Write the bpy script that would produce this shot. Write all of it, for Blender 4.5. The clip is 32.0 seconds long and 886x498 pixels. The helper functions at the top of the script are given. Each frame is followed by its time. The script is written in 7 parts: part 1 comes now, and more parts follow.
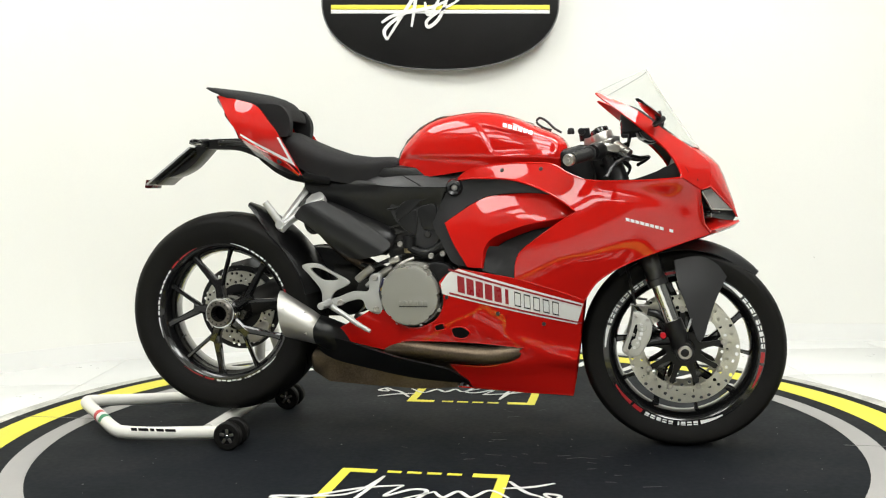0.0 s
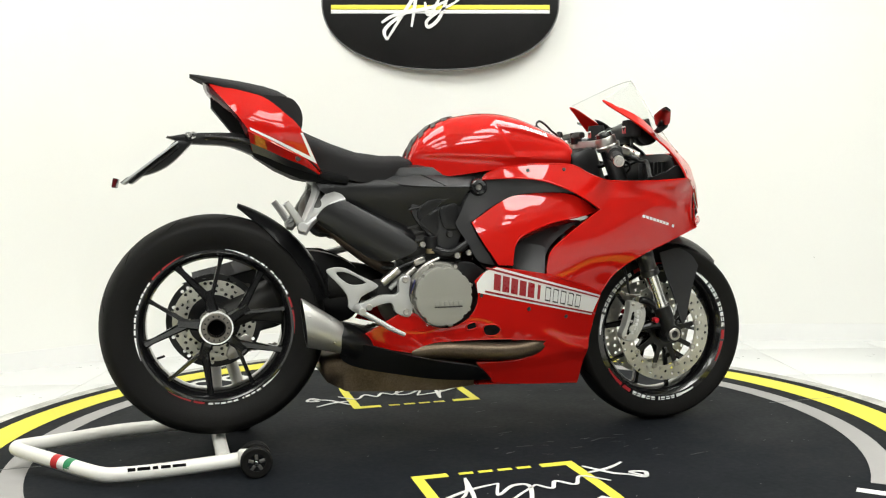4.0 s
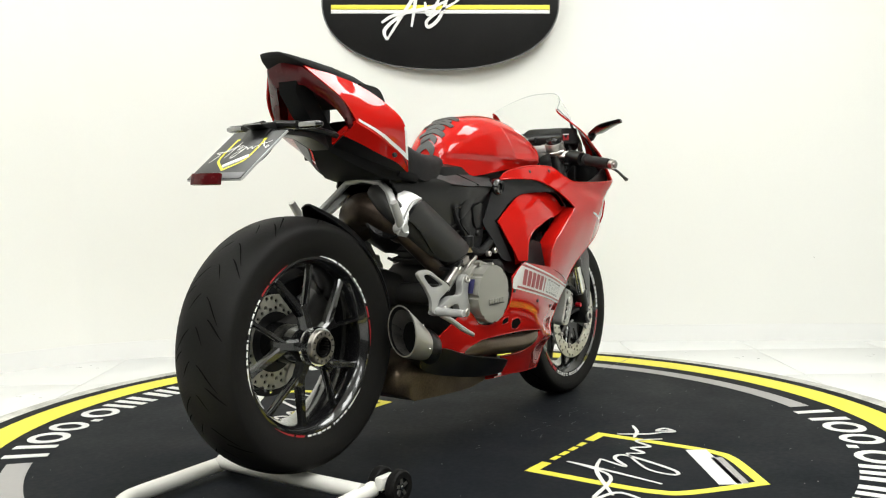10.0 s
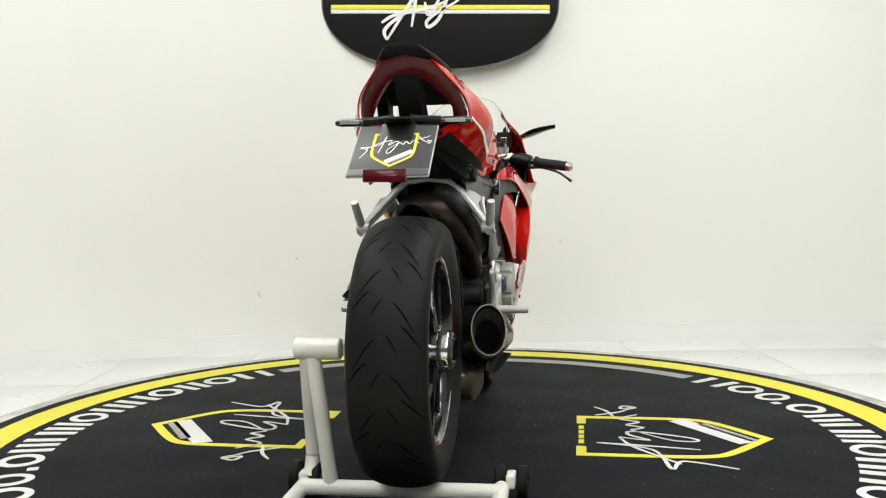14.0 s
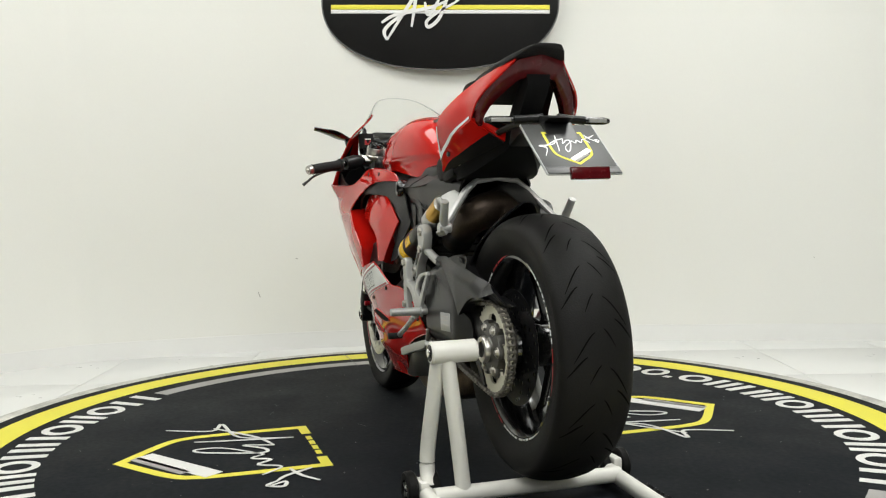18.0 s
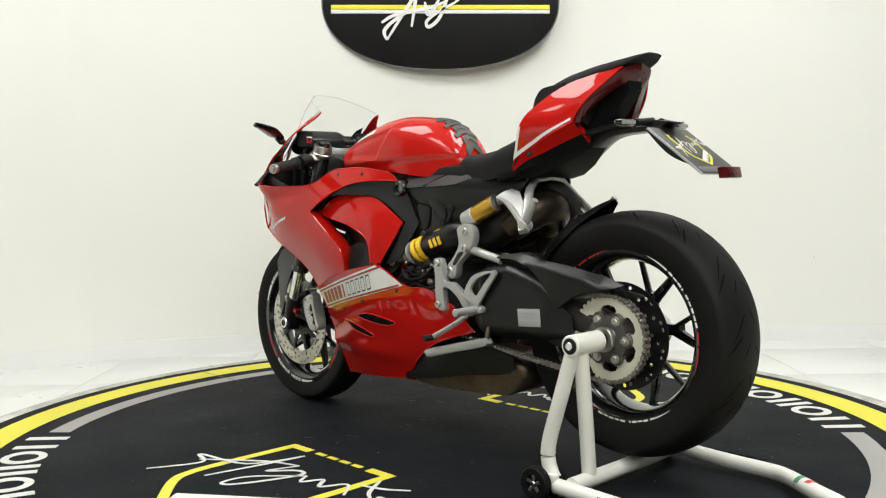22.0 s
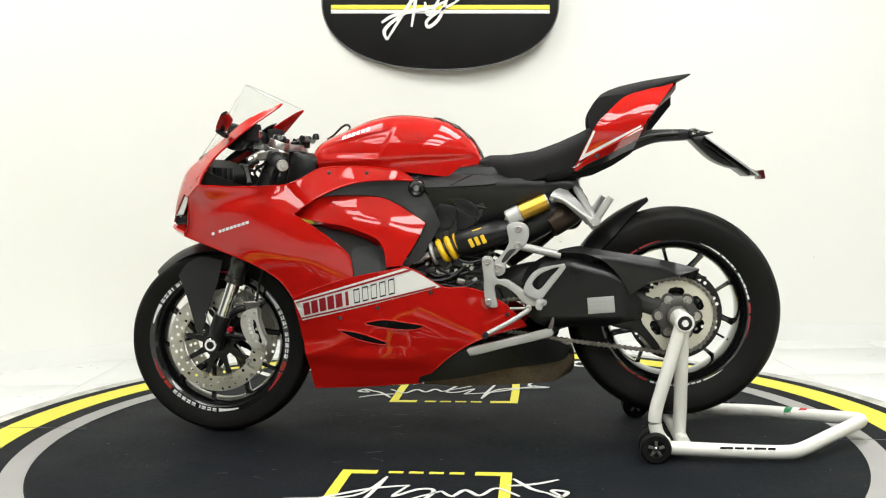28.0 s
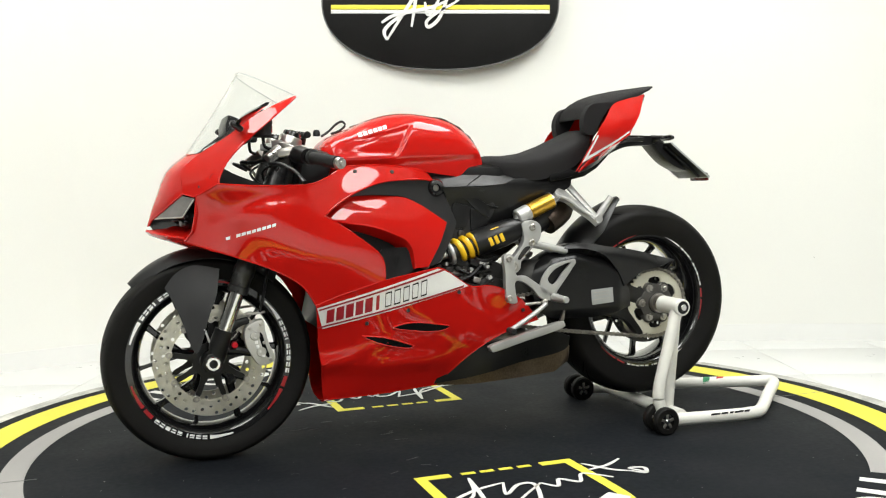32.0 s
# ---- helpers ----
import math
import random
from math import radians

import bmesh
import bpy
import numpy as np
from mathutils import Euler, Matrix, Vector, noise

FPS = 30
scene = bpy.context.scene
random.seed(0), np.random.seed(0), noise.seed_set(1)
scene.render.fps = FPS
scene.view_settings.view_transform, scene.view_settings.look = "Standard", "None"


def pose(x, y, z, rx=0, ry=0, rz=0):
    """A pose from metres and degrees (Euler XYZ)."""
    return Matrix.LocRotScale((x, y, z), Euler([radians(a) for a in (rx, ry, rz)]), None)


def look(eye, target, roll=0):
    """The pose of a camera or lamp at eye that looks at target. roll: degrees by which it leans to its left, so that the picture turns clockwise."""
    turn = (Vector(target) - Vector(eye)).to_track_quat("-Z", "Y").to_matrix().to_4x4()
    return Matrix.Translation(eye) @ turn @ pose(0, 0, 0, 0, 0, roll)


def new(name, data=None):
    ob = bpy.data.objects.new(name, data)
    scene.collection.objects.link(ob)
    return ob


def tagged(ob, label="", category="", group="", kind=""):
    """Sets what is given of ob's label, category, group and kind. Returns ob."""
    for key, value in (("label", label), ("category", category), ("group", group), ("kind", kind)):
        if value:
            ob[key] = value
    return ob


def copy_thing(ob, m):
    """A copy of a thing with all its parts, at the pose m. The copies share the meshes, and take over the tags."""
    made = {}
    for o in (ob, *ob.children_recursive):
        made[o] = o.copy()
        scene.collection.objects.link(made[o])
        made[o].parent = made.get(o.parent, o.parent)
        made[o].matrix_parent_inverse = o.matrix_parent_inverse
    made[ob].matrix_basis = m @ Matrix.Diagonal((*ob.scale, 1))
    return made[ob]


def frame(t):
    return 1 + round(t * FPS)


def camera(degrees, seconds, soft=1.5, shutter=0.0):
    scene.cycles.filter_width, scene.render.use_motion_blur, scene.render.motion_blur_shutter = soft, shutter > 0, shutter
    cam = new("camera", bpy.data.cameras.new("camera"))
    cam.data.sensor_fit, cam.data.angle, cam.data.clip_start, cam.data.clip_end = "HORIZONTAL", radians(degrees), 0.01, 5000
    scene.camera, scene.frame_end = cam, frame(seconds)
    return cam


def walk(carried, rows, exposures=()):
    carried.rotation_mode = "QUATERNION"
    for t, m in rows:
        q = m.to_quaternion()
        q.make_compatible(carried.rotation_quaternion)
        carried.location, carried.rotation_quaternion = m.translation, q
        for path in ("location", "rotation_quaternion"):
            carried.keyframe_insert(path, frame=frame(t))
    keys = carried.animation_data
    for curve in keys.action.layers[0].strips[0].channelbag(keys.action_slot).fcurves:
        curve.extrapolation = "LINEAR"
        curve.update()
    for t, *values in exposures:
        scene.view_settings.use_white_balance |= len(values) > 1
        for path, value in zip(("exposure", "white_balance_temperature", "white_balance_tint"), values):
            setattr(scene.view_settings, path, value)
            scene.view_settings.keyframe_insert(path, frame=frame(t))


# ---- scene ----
cam = camera(51.12, 32.0, soft=1.15)
EYE = (0.0, -2.9146, 0.7762)
VIEW = look(EYE, (-0.0005456, -1.9167, 0.71155), roll=-0.829)
walk(cam, [(0, VIEW), (32, VIEW)],
     exposures=[(0, -0.05), (3, -0.04), (8, -0.04), (11, -0.14), (13, -0.28), (14, -0.34), (17.5, -0.46), (20, -0.42), (23, -0.24), (27, -0.08), (32, -0.05)])

# the turntable: degrees at 0 s, degrees per second
TURN0, RATE = -10.75, 6.592

# ---- light ----
world = bpy.data.worlds.new("room_air")
scene.world = world
world.use_nodes = True
world.node_tree.nodes["Background"].inputs[0].default_value = (0.9, 0.95, 1.0, 1)
world.node_tree.nodes["Background"].inputs[1].default_value = 0.05


def area_lamp(name, x, y, z, sx, sy, watts, target=None, colour=(0.965, 0.985, 0.965)):
    data = bpy.data.lights.new(name, "AREA")
    data.shape, data.size, data.size_y, data.energy, data.color = "RECTANGLE", sx, sy, watts, colour
    ob = new(name, data)
    ob.matrix_world = look((x, y, z), target or (x, y, z - 1))
    return ob


CEIL = 3.1
PANELS = [(-1.25, 0.1), (1.25, 0.1), (-1.25, -1.9), (1.25, -1.9), (-1.25, -3.9), (1.25, -3.9), (-1.25, -5.9), (1.25, -5.9)]
for px, py in PANELS:
    area_lamp("ceiling_lamp", px, py, CEIL - 0.062, 1.18, 1.18, 30 if px < 0 else 48)

# ---- materials ----
MATS = {}


def material(name, colour, rough=0.5, metal=0.0, vary=0.12, scale=8.0, grain=150.0, bump=0.05, coat=0.0, spread=0.1, spec=0.5, stain=None, coat_ior=1.5):
    """A procedural surface: colour and gloss vary with a broad and a fine noise, and the fine one gives relief."""
    if name in MATS:
        return MATS[name]
    m = bpy.data.materials.new(name)
    m.use_nodes = True
    nt = m.node_tree
    bs = nt.nodes["Principled BSDF"]
    tc = nt.nodes.new("ShaderNodeTexCoord")

    def noise_node(s, detail):
        n = nt.nodes.new("ShaderNodeTexNoise")
        n.inputs["Scale"].default_value, n.inputs["Detail"].default_value = s, detail
        nt.links.new(tc.outputs["Object"], n.inputs["Vector"])
        return n
    broad, fine = noise_node(scale, 4), noise_node(grain, 3)
    mix = nt.nodes.new("ShaderNodeMix")
    mix.data_type = "FLOAT"
    mix.inputs[0].default_value = 0.35
    nt.links.new(broad.outputs["Fac"], mix.inputs[2])
    nt.links.new(fine.outputs["Fac"], mix.inputs[3])
    ramp = nt.nodes.new("ShaderNodeValToRGB")
    nt.links.new(mix.outputs[0], ramp.inputs[0])
    lo = [max(0, c * (1 - vary)) for c in colour]
    hi = [min(1, c * (1 + vary)) for c in colour]
    if stain:
        lo = list(stain)
    ramp.color_ramp.elements[0].position, ramp.color_ramp.elements[1].position = 0.3, 0.7
    ramp.color_ramp.elements[0].color, ramp.color_ramp.elements[1].color = (*lo, 1), (*hi, 1)
    nt.links.new(ramp.outputs[0], bs.inputs["Base Color"])
    rr = nt.nodes.new("ShaderNodeMapRange")
    nt.links.new(mix.outputs[0], rr.inputs[0])
    rr.inputs[1].default_value, rr.inputs[2].default_value = 0.3, 0.7
    rr.inputs[3].default_value, rr.inputs[4].default_value = max(0.02, rough - spread / 2), min(1, rough + spread / 2)
    nt.links.new(rr.outputs[0], bs.inputs["Roughness"])
    bs.inputs["Metallic"].default_value = metal
    bs.inputs["Specular IOR Level"].default_value = spec
    bs.inputs["Coat Weight"].default_value, bs.inputs["Coat Roughness"].default_value = coat, 0.03
    bs.inputs["Coat IOR"].default_value = coat_ior
    if bump:
        b = nt.nodes.new("ShaderNodeBump")
        b.inputs["Strength"].default_value, b.inputs["Distance"].default_value = bump, 0.002
        nt.links.new(fine.outputs["Fac"], b.inputs["Height"])
        nt.links.new(b.outputs[0], bs.inputs["Normal"])
    MATS[name] = m
    return m


RED = material("red_lacquer", (0.47, 0.0080, 0.0050), 0.4, vary=0.02, coat=1.0, bump=0.0, spread=0.04, spec=0.0, coat_ior=1.5)
WHITE_FILM = material("white_film", (0.80, 0.80, 0.79), 0.3, vary=0.03, bump=0.02, coat=0.3)
DARK_RED = material("dark_red_film", (0.30, 0.012, 0.02), 0.3, vary=0.05, bump=0.02, coat=0.3)
BLACK_GLOSS = material("black_gloss_paint", (0.005, 0.005, 0.0054), 0.20, vary=0.2, bump=0.02, coat=0.8, spec=0.4)
BLACK_PLASTIC = material("black_grained_plastic", (0.0058, 0.0058, 0.0061), 0.31, vary=0.25, grain=700, bump=0.10, spec=0.34)
GREY_PLASTIC = material("grey_grained_plastic", (0.020, 0.020, 0.021), 0.38, vary=0.15, grain=700, bump=0.2, spec=0.35)
SHIELD_GREY = material("dark_grey_heat_shield", (0.0095, 0.0095, 0.0097), 0.36, vary=0.15, grain=600, bump=0.08, spec=0.36)
MATT_BLACK = material("matt_black_plastic", (0.004, 0.004, 0.0042), 0.6, vary=0.2, grain=600, bump=0.15, spec=0.1)
SEAT_CLOTH = material("black_seat_cover", (0.011, 0.0105, 0.011), 0.75, vary=0.2, grain=900, bump=0.5, spec=0.25)
RUBBER = material("tyre_rubber", (0.0038, 0.0037, 0.0036), 0.58, vary=0.3, scale=6, grain=260, bump=0.25, spec=0.15, stain=(0.0085, 0.008, 0.0072))
# the grooves' shade as a near-black colour, laid on uncut rubber
GROOVE_SHADE = material("tread_groove_shade", (0.002, 0.002, 0.002), 0.95, vary=0.2, bump=0.0, spec=0.05)
RUBBER_GRIP = material("grip_rubber", (0.009, 0.009, 0.009), 0.7, vary=0.2, grain=500, bump=0.4, spec=0.3)
STEEL = material("brushed_steel", (0.48, 0.46, 0.43), 0.33, metal=1.0, vary=0.12, grain=420, bump=0.08)
DARK_STEEL = material("dark_worn_steel", (0.20, 0.185, 0.165), 0.36, metal=1.0, vary=0.25, scale=30, grain=420, bump=0.08)
DISC_STEEL = material("brake_disc_steel", (0.58, 0.565, 0.50), 0.38, metal=0.9, vary=0.18, scale=14, grain=380, bump=0.1)
CHROME = material("polished_chrome", (0.75, 0.75, 0.74), 0.12, metal=1.0, vary=0.05, bump=0.0)
ALLOY = material("silver_painted_alloy", (0.45, 0.45, 0.438), 0.46, metal=0.6, vary=0.06, grain=500, bump=0.06)
CAST = material("dark_cast_alloy", (0.035, 0.034, 0.032), 0.5, metal=0.5, vary=0.3, scale=20, grain=300, bump=0.2)
COVER_GREY = material("grey_clutch_cover_paint", (0.27, 0.265, 0.235), 0.38, metal=0.25, vary=0.05, grain=600, bump=0.05)
SILENCER = material("satin_silencer_steel", (0.50, 0.49, 0.46), 0.42, metal=0.85, vary=0.06, grain=600, bump=0.05)
HOT_STEEL = material("heat_stained_steel", (0.13, 0.10, 0.07), 0.38, metal=0.85, vary=0.4, scale=9, grain=200, bump=0.08, stain=(0.06, 0.042, 0.028))
# near-black painted as the shade in holes and gaps, and as exhaust soot
RECESS_BLACK = material("recess_and_soot_black", (0.004, 0.004, 0.004), 0.9, bump=0.0, spec=0.1)
GOLD = material("gold_anodised_alloy", (0.62, 0.36, 0.05), 0.3, metal=0.9, vary=0.08, bump=0.03)
YELLOW_SPRING = material("yellow_spring_paint", (0.75, 0.46, 0.01), 0.35, vary=0.06, bump=0.03, coat=0.3)
SPROCKET = material("worn_sprocket_alloy", (0.58, 0.56, 0.46), 0.42, metal=0.15, vary=0.1, grain=300, bump=0.1)
CHAIN = material("oily_chain_steel", (0.22, 0.205, 0.18), 0.40, metal=0.8, vary=0.4, scale=60, bump=0.1)
RED_LENS = material("red_lens", (0.062, 0.0025, 0.004), 0.25, vary=0.2, scale=40, bump=0.0, coat=0.35, spec=0.1)
CLEAR_LENS = material("clear_indicator_lens", (0.26, 0.26, 0.25), 0.15, vary=0.15, scale=60, bump=0.1, coat=1.0)
LABEL_SILVER = material("silver_label", (0.42, 0.43, 0.43), 0.35, metal=0.4, vary=0.06, bump=0.02)
STAND_PAINT = material("white_stand_paint", (0.74, 0.73, 0.68), 0.32, vary=0.04, scale=6, grain=60, bump=0.05, coat=0.2)
BLUE_LABEL = material("dark_blue_label", (0.02, 0.02, 0.09), 0.35, bump=0.0)
CORK = material("brass_fitting", (0.35, 0.28, 0.16), 0.4, metal=0.7, bump=0.03)
MAT_BLACK = material("rubber_floor_covering", (0.0033, 0.0045, 0.0063), 0.74, vary=0.35, scale=3.5, grain=60, bump=0.12, spread=0.2, spec=0.12, stain=(0.0058, 0.0072, 0.0096))
YELLOW = material("yellow_floor_print", (0.68, 0.62, 0.05), 0.6, vary=0.06, scale=5, grain=90, bump=0.05)
MAT_GREY = material("grey_floor_print", (0.30, 0.29, 0.28), 0.6, vary=0.08, scale=6, grain=90, bump=0.05)
MAT_WHITE = material("white_floor_print", (0.62, 0.62, 0.60), 0.6, vary=0.06, scale=6, grain=90, bump=0.05)
WALL = material("white_wall_paint", (0.80, 0.80, 0.76), 0.75, vary=0.015, scale=1.3, grain=120, bump=0.06)
# dark grey for the unseen walls, so that reflections stay dim
BACK_WALL = material("dim_room_grey", (0.12, 0.12, 0.115), 0.8, vary=0.03, scale=1.3, grain=120, bump=0.05)
TILE = material("white_polished_tile", (0.68, 0.685, 0.67), 0.30, vary=0.012, scale=2.5, grain=30, bump=0.0, spread=0.08)
SKIRT = material("white_skirting_tile", (0.80, 0.80, 0.78), 0.6, vary=0.012, scale=4, grain=60, bump=0.02)
GROUT = material("pale_grey_grout", (0.50, 0.49, 0.46), 0.85, vary=0.12, bump=0.1)
RIM_EDGE = material("scuffed_grey_edge_trim", (0.52, 0.51, 0.47), 0.55, vary=0.3, scale=9, grain=70, bump=0.1, stain=(0.22, 0.215, 0.2))
SIGN_BLACK = material("black_sign_board", (0.006, 0.0058, 0.0056), 0.42, vary=0.25, scale=5, grain=80, bump=0.05, spec=0.18)
SIGN_GREY = material("grey_sign_edge", (0.10, 0.10, 0.098), 0.4, vary=0.2, bump=0.0)
SIGN_YELLOW = material("yellow_sign_print", (0.80, 0.72, 0.05), 0.45, vary=0.04, bump=0.0)
SIGN_WHITE = material("white_sign_print", (0.80, 0.80, 0.79), 0.45, vary=0.03, bump=0.0)


def clear_glass(name, tint, rough=0.0):
    m = bpy.data.materials.new(name)
    m.use_nodes = True
    bs = m.node_tree.nodes["Principled BSDF"]
    bs.inputs["Base Color"].default_value = (*tint, 1)
    bs.inputs["Roughness"].default_value = rough
    bs.inputs["IOR"].default_value = 1.12
    bs.inputs["Transmission Weight"].default_value = 1.0
    return m


SMOKED = material("smoked_lens", (0.11, 0.10, 0.095), 0.12, vary=0.2, scale=30, bump=0.0, coat=1.0)
SCREEN = clear_glass("clear_screen_plastic", (0.965, 0.975, 0.97))


# ---- mesh helpers ----
def part(name, bm, mat, parent=None, label="", sharp=35, flip=False):
    """Links a bmesh as one mesh object under a thing or a part."""
    bmesh.ops.recalc_face_normals(bm, faces=bm.faces)
    me = bpy.data.meshes.new(name)
    bm.to_mesh(me)
    bm.free()
    me.materials.append(mat)
    me.shade_smooth()
    me.set_sharp_from_angle(angle=radians(sharp))
    ob = new(name, me)
    if parent:
        ob.parent = parent
    if label:
        tagged(ob, label)
    return ob


def thing(name, label, category, group="", kind=""):
    return tagged(new(name), label, category, group, kind)


def again(ob, m, parent=None):
    """The same mesh once more as an object of its own."""
    o = new(ob.name.split(".")[0], ob.data)
    o.parent = parent or ob.parent
    o.matrix_basis = m
    return o


def spline(pts, n=6, closed=False, dim=None):
    """A smooth curve through points; a point with a 1 behind its coordinates is a corner."""
    dim = dim or min(len(p) for p in pts)
    raw = [Vector(p[:dim]) for p in pts]
    corner = [len(p) > dim for p in pts]
    m, out = len(pts), []
    for i in range(m if closed else m - 1):
        j = (i + 1) % m
        p1, p2 = raw[i], raw[j]
        p0 = raw[i - 1] if (closed or i > 0) else p1
        p3 = raw[(j + 1) % m] if (closed or j < m - 1) else p2
        if corner[i]:
            p0 = p1 + (p1 - p2) * 0.5
        if corner[j]:
            p3 = p2 + (p2 - p1) * 0.5
        for k in range(n):
            t = k / n
            out.append(0.5 * ((2 * p1) + (p2 - p0) * t + (2 * p0 - 5 * p1 + 4 * p2 - p3) * t * t + (3 * p1 - p0 - 3 * p2 + p3) * t ** 3))
    if not closed:
        out.append(raw[-1])
    return out


def thin_plate(ctrl, smooth=4e-4):
    """A smooth height over a plane, through control points (u, v, height)."""
    c = np.array(ctrl, float)
    n = len(c)

    def u(r2):
        return np.where(r2 > 1e-12, r2 * np.log(np.maximum(r2, 1e-12)), 0.0)
    d2 = ((c[:, None, :2] - c[None, :, :2]) ** 2).sum(-1)
    a = np.zeros((n + 3, n + 3))
    a[:n, :n] = u(d2) + np.eye(n) * smooth
    a[:n, n] = a[n, :n] = 1
    a[:n, n + 1:] = c[:, :2]
    a[n + 1:, :n] = c[:, :2].T
    w = np.linalg.solve(a, np.concatenate([c[:, 2], [0, 0, 0]]))

    def height(p, q):
        r2 = (c[:, 0] - p) ** 2 + (c[:, 1] - q) ** 2
        return float(w[:n] @ u(r2) + w[n] + w[n + 1] * p + w[n + 2] * q)
    return height


def shell(bm, thick, inward=None):
    """Gives an open surface a thickness, along its normals (away from the inward hint's far side, if any)."""
    bmesh.ops.recalc_face_normals(bm, faces=bm.faces)
    bm.normal_update()
    verts, faces = list(bm.verts), list(bm.faces)
    rim_edges = [e for e in bm.edges if len(e.link_faces) == 1]
    sign = 1.0
    if inward is not None:
        total = sum((v.normal for v in verts), Vector())
        sign = 1.0 if total.dot(Vector(inward)) > 0 else -1.0
    else:
        sign = -1.0
    twin = {v: bm.verts.new(v.co + v.normal * thick * sign) for v in verts}
    for f in faces:
        bm.faces.new([twin[v] for v in reversed(f.verts)])
    for e in rim_edges:
        a, b = e.verts
        bm.faces.new((a, b, twin[b], twin[a]))
    return bm


def sheet(outline, height, thick=0.004, step=0.02, n=6, axis="y", side=1, hole=None):
    """A curved shell: a smooth outline in a plane, cut into cells and raised by a height function."""
    bm = bmesh.new()
    pts = [tuple(p) for p in spline(outline, n, True, 2)]
    if hole:
        hp = [tuple(p) for p in spline(hole, n, True, 2)]
        area = lambda q: sum(q[i - 1][0] * q[i][1] - q[i][0] * q[i - 1][1] for i in range(len(q)))
        if area(hp) * area(pts) > 0:
            hp.reverse()
        i, j = min(((a, b) for a in range(len(pts)) for b in range(len(hp))), key=lambda k: (pts[k[0]][0] - hp[k[1]][0]) ** 2 + (pts[k[0]][1] - hp[k[1]][1]) ** 2)
        pts = pts[:i + 1] + hp[j:] + hp[:j + 1] + pts[i:]
    bm.faces.new([bm.verts.new((a, 0, b)) for a, b in pts])
    for k in (0, 2):
        lo, hi = min(v.co[k] for v in bm.verts), max(v.co[k] for v in bm.verts)
        no = [0, 0, 0]
        no[k] = 1
        s = lo + step * 0.5
        while s < hi:
            co = [0, 0, 0]
            co[k] = s
            bmesh.ops.bisect_plane(bm, geom=bm.verts[:] + bm.edges[:] + bm.faces[:], plane_co=co, plane_no=no, dist=1e-5)
            s += step
    if hole:
        bmesh.ops.remove_doubles(bm, verts=bm.verts, dist=1e-5)
    for v in bm.verts:
        h = height(v.co.x, v.co.z)
        a, b = v.co.x, v.co.z
        v.co = {"y": Vector((a, side * h, b)), "x": Vector((h, side * a, b)), "z": Vector((a, side * b, h))}[axis]
    if thick:
        shell(bm, thick, {"y": (0, -side, 0), "x": (-1, 0, 0), "z": (0, 0, -1)}[axis])
    return bm


def slab(outline, y0, y1, bevel=0.003, n=5, hole=None, axis="y"):
    """A plate with an outline in the side plane, from y0 to y1, its edges rounded."""
    bm = bmesh.new()
    pts = [tuple(p) for p in spline(outline, n, True, 2)]
    loops = [pts] + ([[tuple(p) for p in spline(h, n, True, 2)] for h in hole] if hole else [])
    rings = []
    for lp in loops:
        lo = [bm.verts.new((a, y0, b)) for a, b in lp]
        hi = [bm.verts.new((a, y1, b)) for a, b in lp]
        rings.append((lo, hi))
        for i in range(len(lp)):
            bm.faces.new((lo[i - 1], lo[i], hi[i], hi[i - 1]))
    for k in (0, 1):
        edges = []
        for r in rings:
            for i in range(len(r[k])):
                e = bm.edges.get((r[k][i - 1], r[k][i]))
                edges.append(e)
        bmesh.ops.triangle_fill(bm, use_beauty=True, use_dissolve=False, edges=edges)
    bmesh.ops.recalc_face_normals(bm, faces=bm.faces)
    if bevel:
        rim = [e for e in bm.edges if len(e.link_faces) == 2 and e.calc_face_angle(0) > 1.2]
        bmesh.ops.bevel(bm, geom=rim, offset=bevel, segments=2, affect="EDGES", profile=0.6)
    if axis != "y":
        for v in bm.verts:
            a, h, b = v.co
            v.co = (a, b, h) if axis == "z" else (h, a, b)
    return bm


def box(cx, cy, cz, sx, sy, sz, bevel=0.004, turn=None, bm=None):
    own = bmesh.new()
    r = bmesh.ops.create_cube(own, size=1)
    for v in own.verts:
        v.co = Vector((v.co.x * sx, v.co.y * sy, v.co.z * sz))
    if bevel:
        bmesh.ops.bevel(own, geom=own.edges[:], offset=bevel, segments=2, affect="EDGES", profile=0.5)
    m = Matrix.Translation((cx, cy, cz))
    if turn is not None:
        m = m @ Euler([radians(t) for t in turn]).to_matrix().to_4x4()
    bmesh.ops.transform(own, matrix=m, verts=own.verts)
    return merge(bm, own)


def merge(bm, own):
    """Adds own to bm (if there is one)."""
    if bm is None:
        return own
    me = bpy.data.meshes.new("tmp")
    own.to_mesh(me)
    own.free()
    bm.from_mesh(me)
    bpy.data.meshes.remove(me)
    return bm


def lathe(profile, centre, axis, n=32, closed=False, bm=None):
    """A turned body: (radius, distance along the axis) pairs round an axis through centre."""
    own = bmesh.new()
    z = Vector(axis).normalized()
    x = z.orthogonal().normalized()
    y = z.cross(x)
    c = Vector(centre)
    rows = []
    for r, h in profile:
        if r < 1e-6:
            rows.append([own.verts.new(c + z * h)] * n)
        else:
            rows.append([own.verts.new(c + z * h + (x * math.cos(2 * math.pi * i / n) + y * math.sin(2 * math.pi * i / n)) * r) for i in range(n)])
    pairs = list(zip(rows, rows[1:])) + ([(rows[-1], rows[0])] if closed else [])
    for a, b in pairs:
        for i in range(n):
            q = list(dict.fromkeys((a[i - 1], a[i], b[i], b[i - 1])))
            if len(q) > 2:
                own.faces.new(q)
    return merge(bm, own)


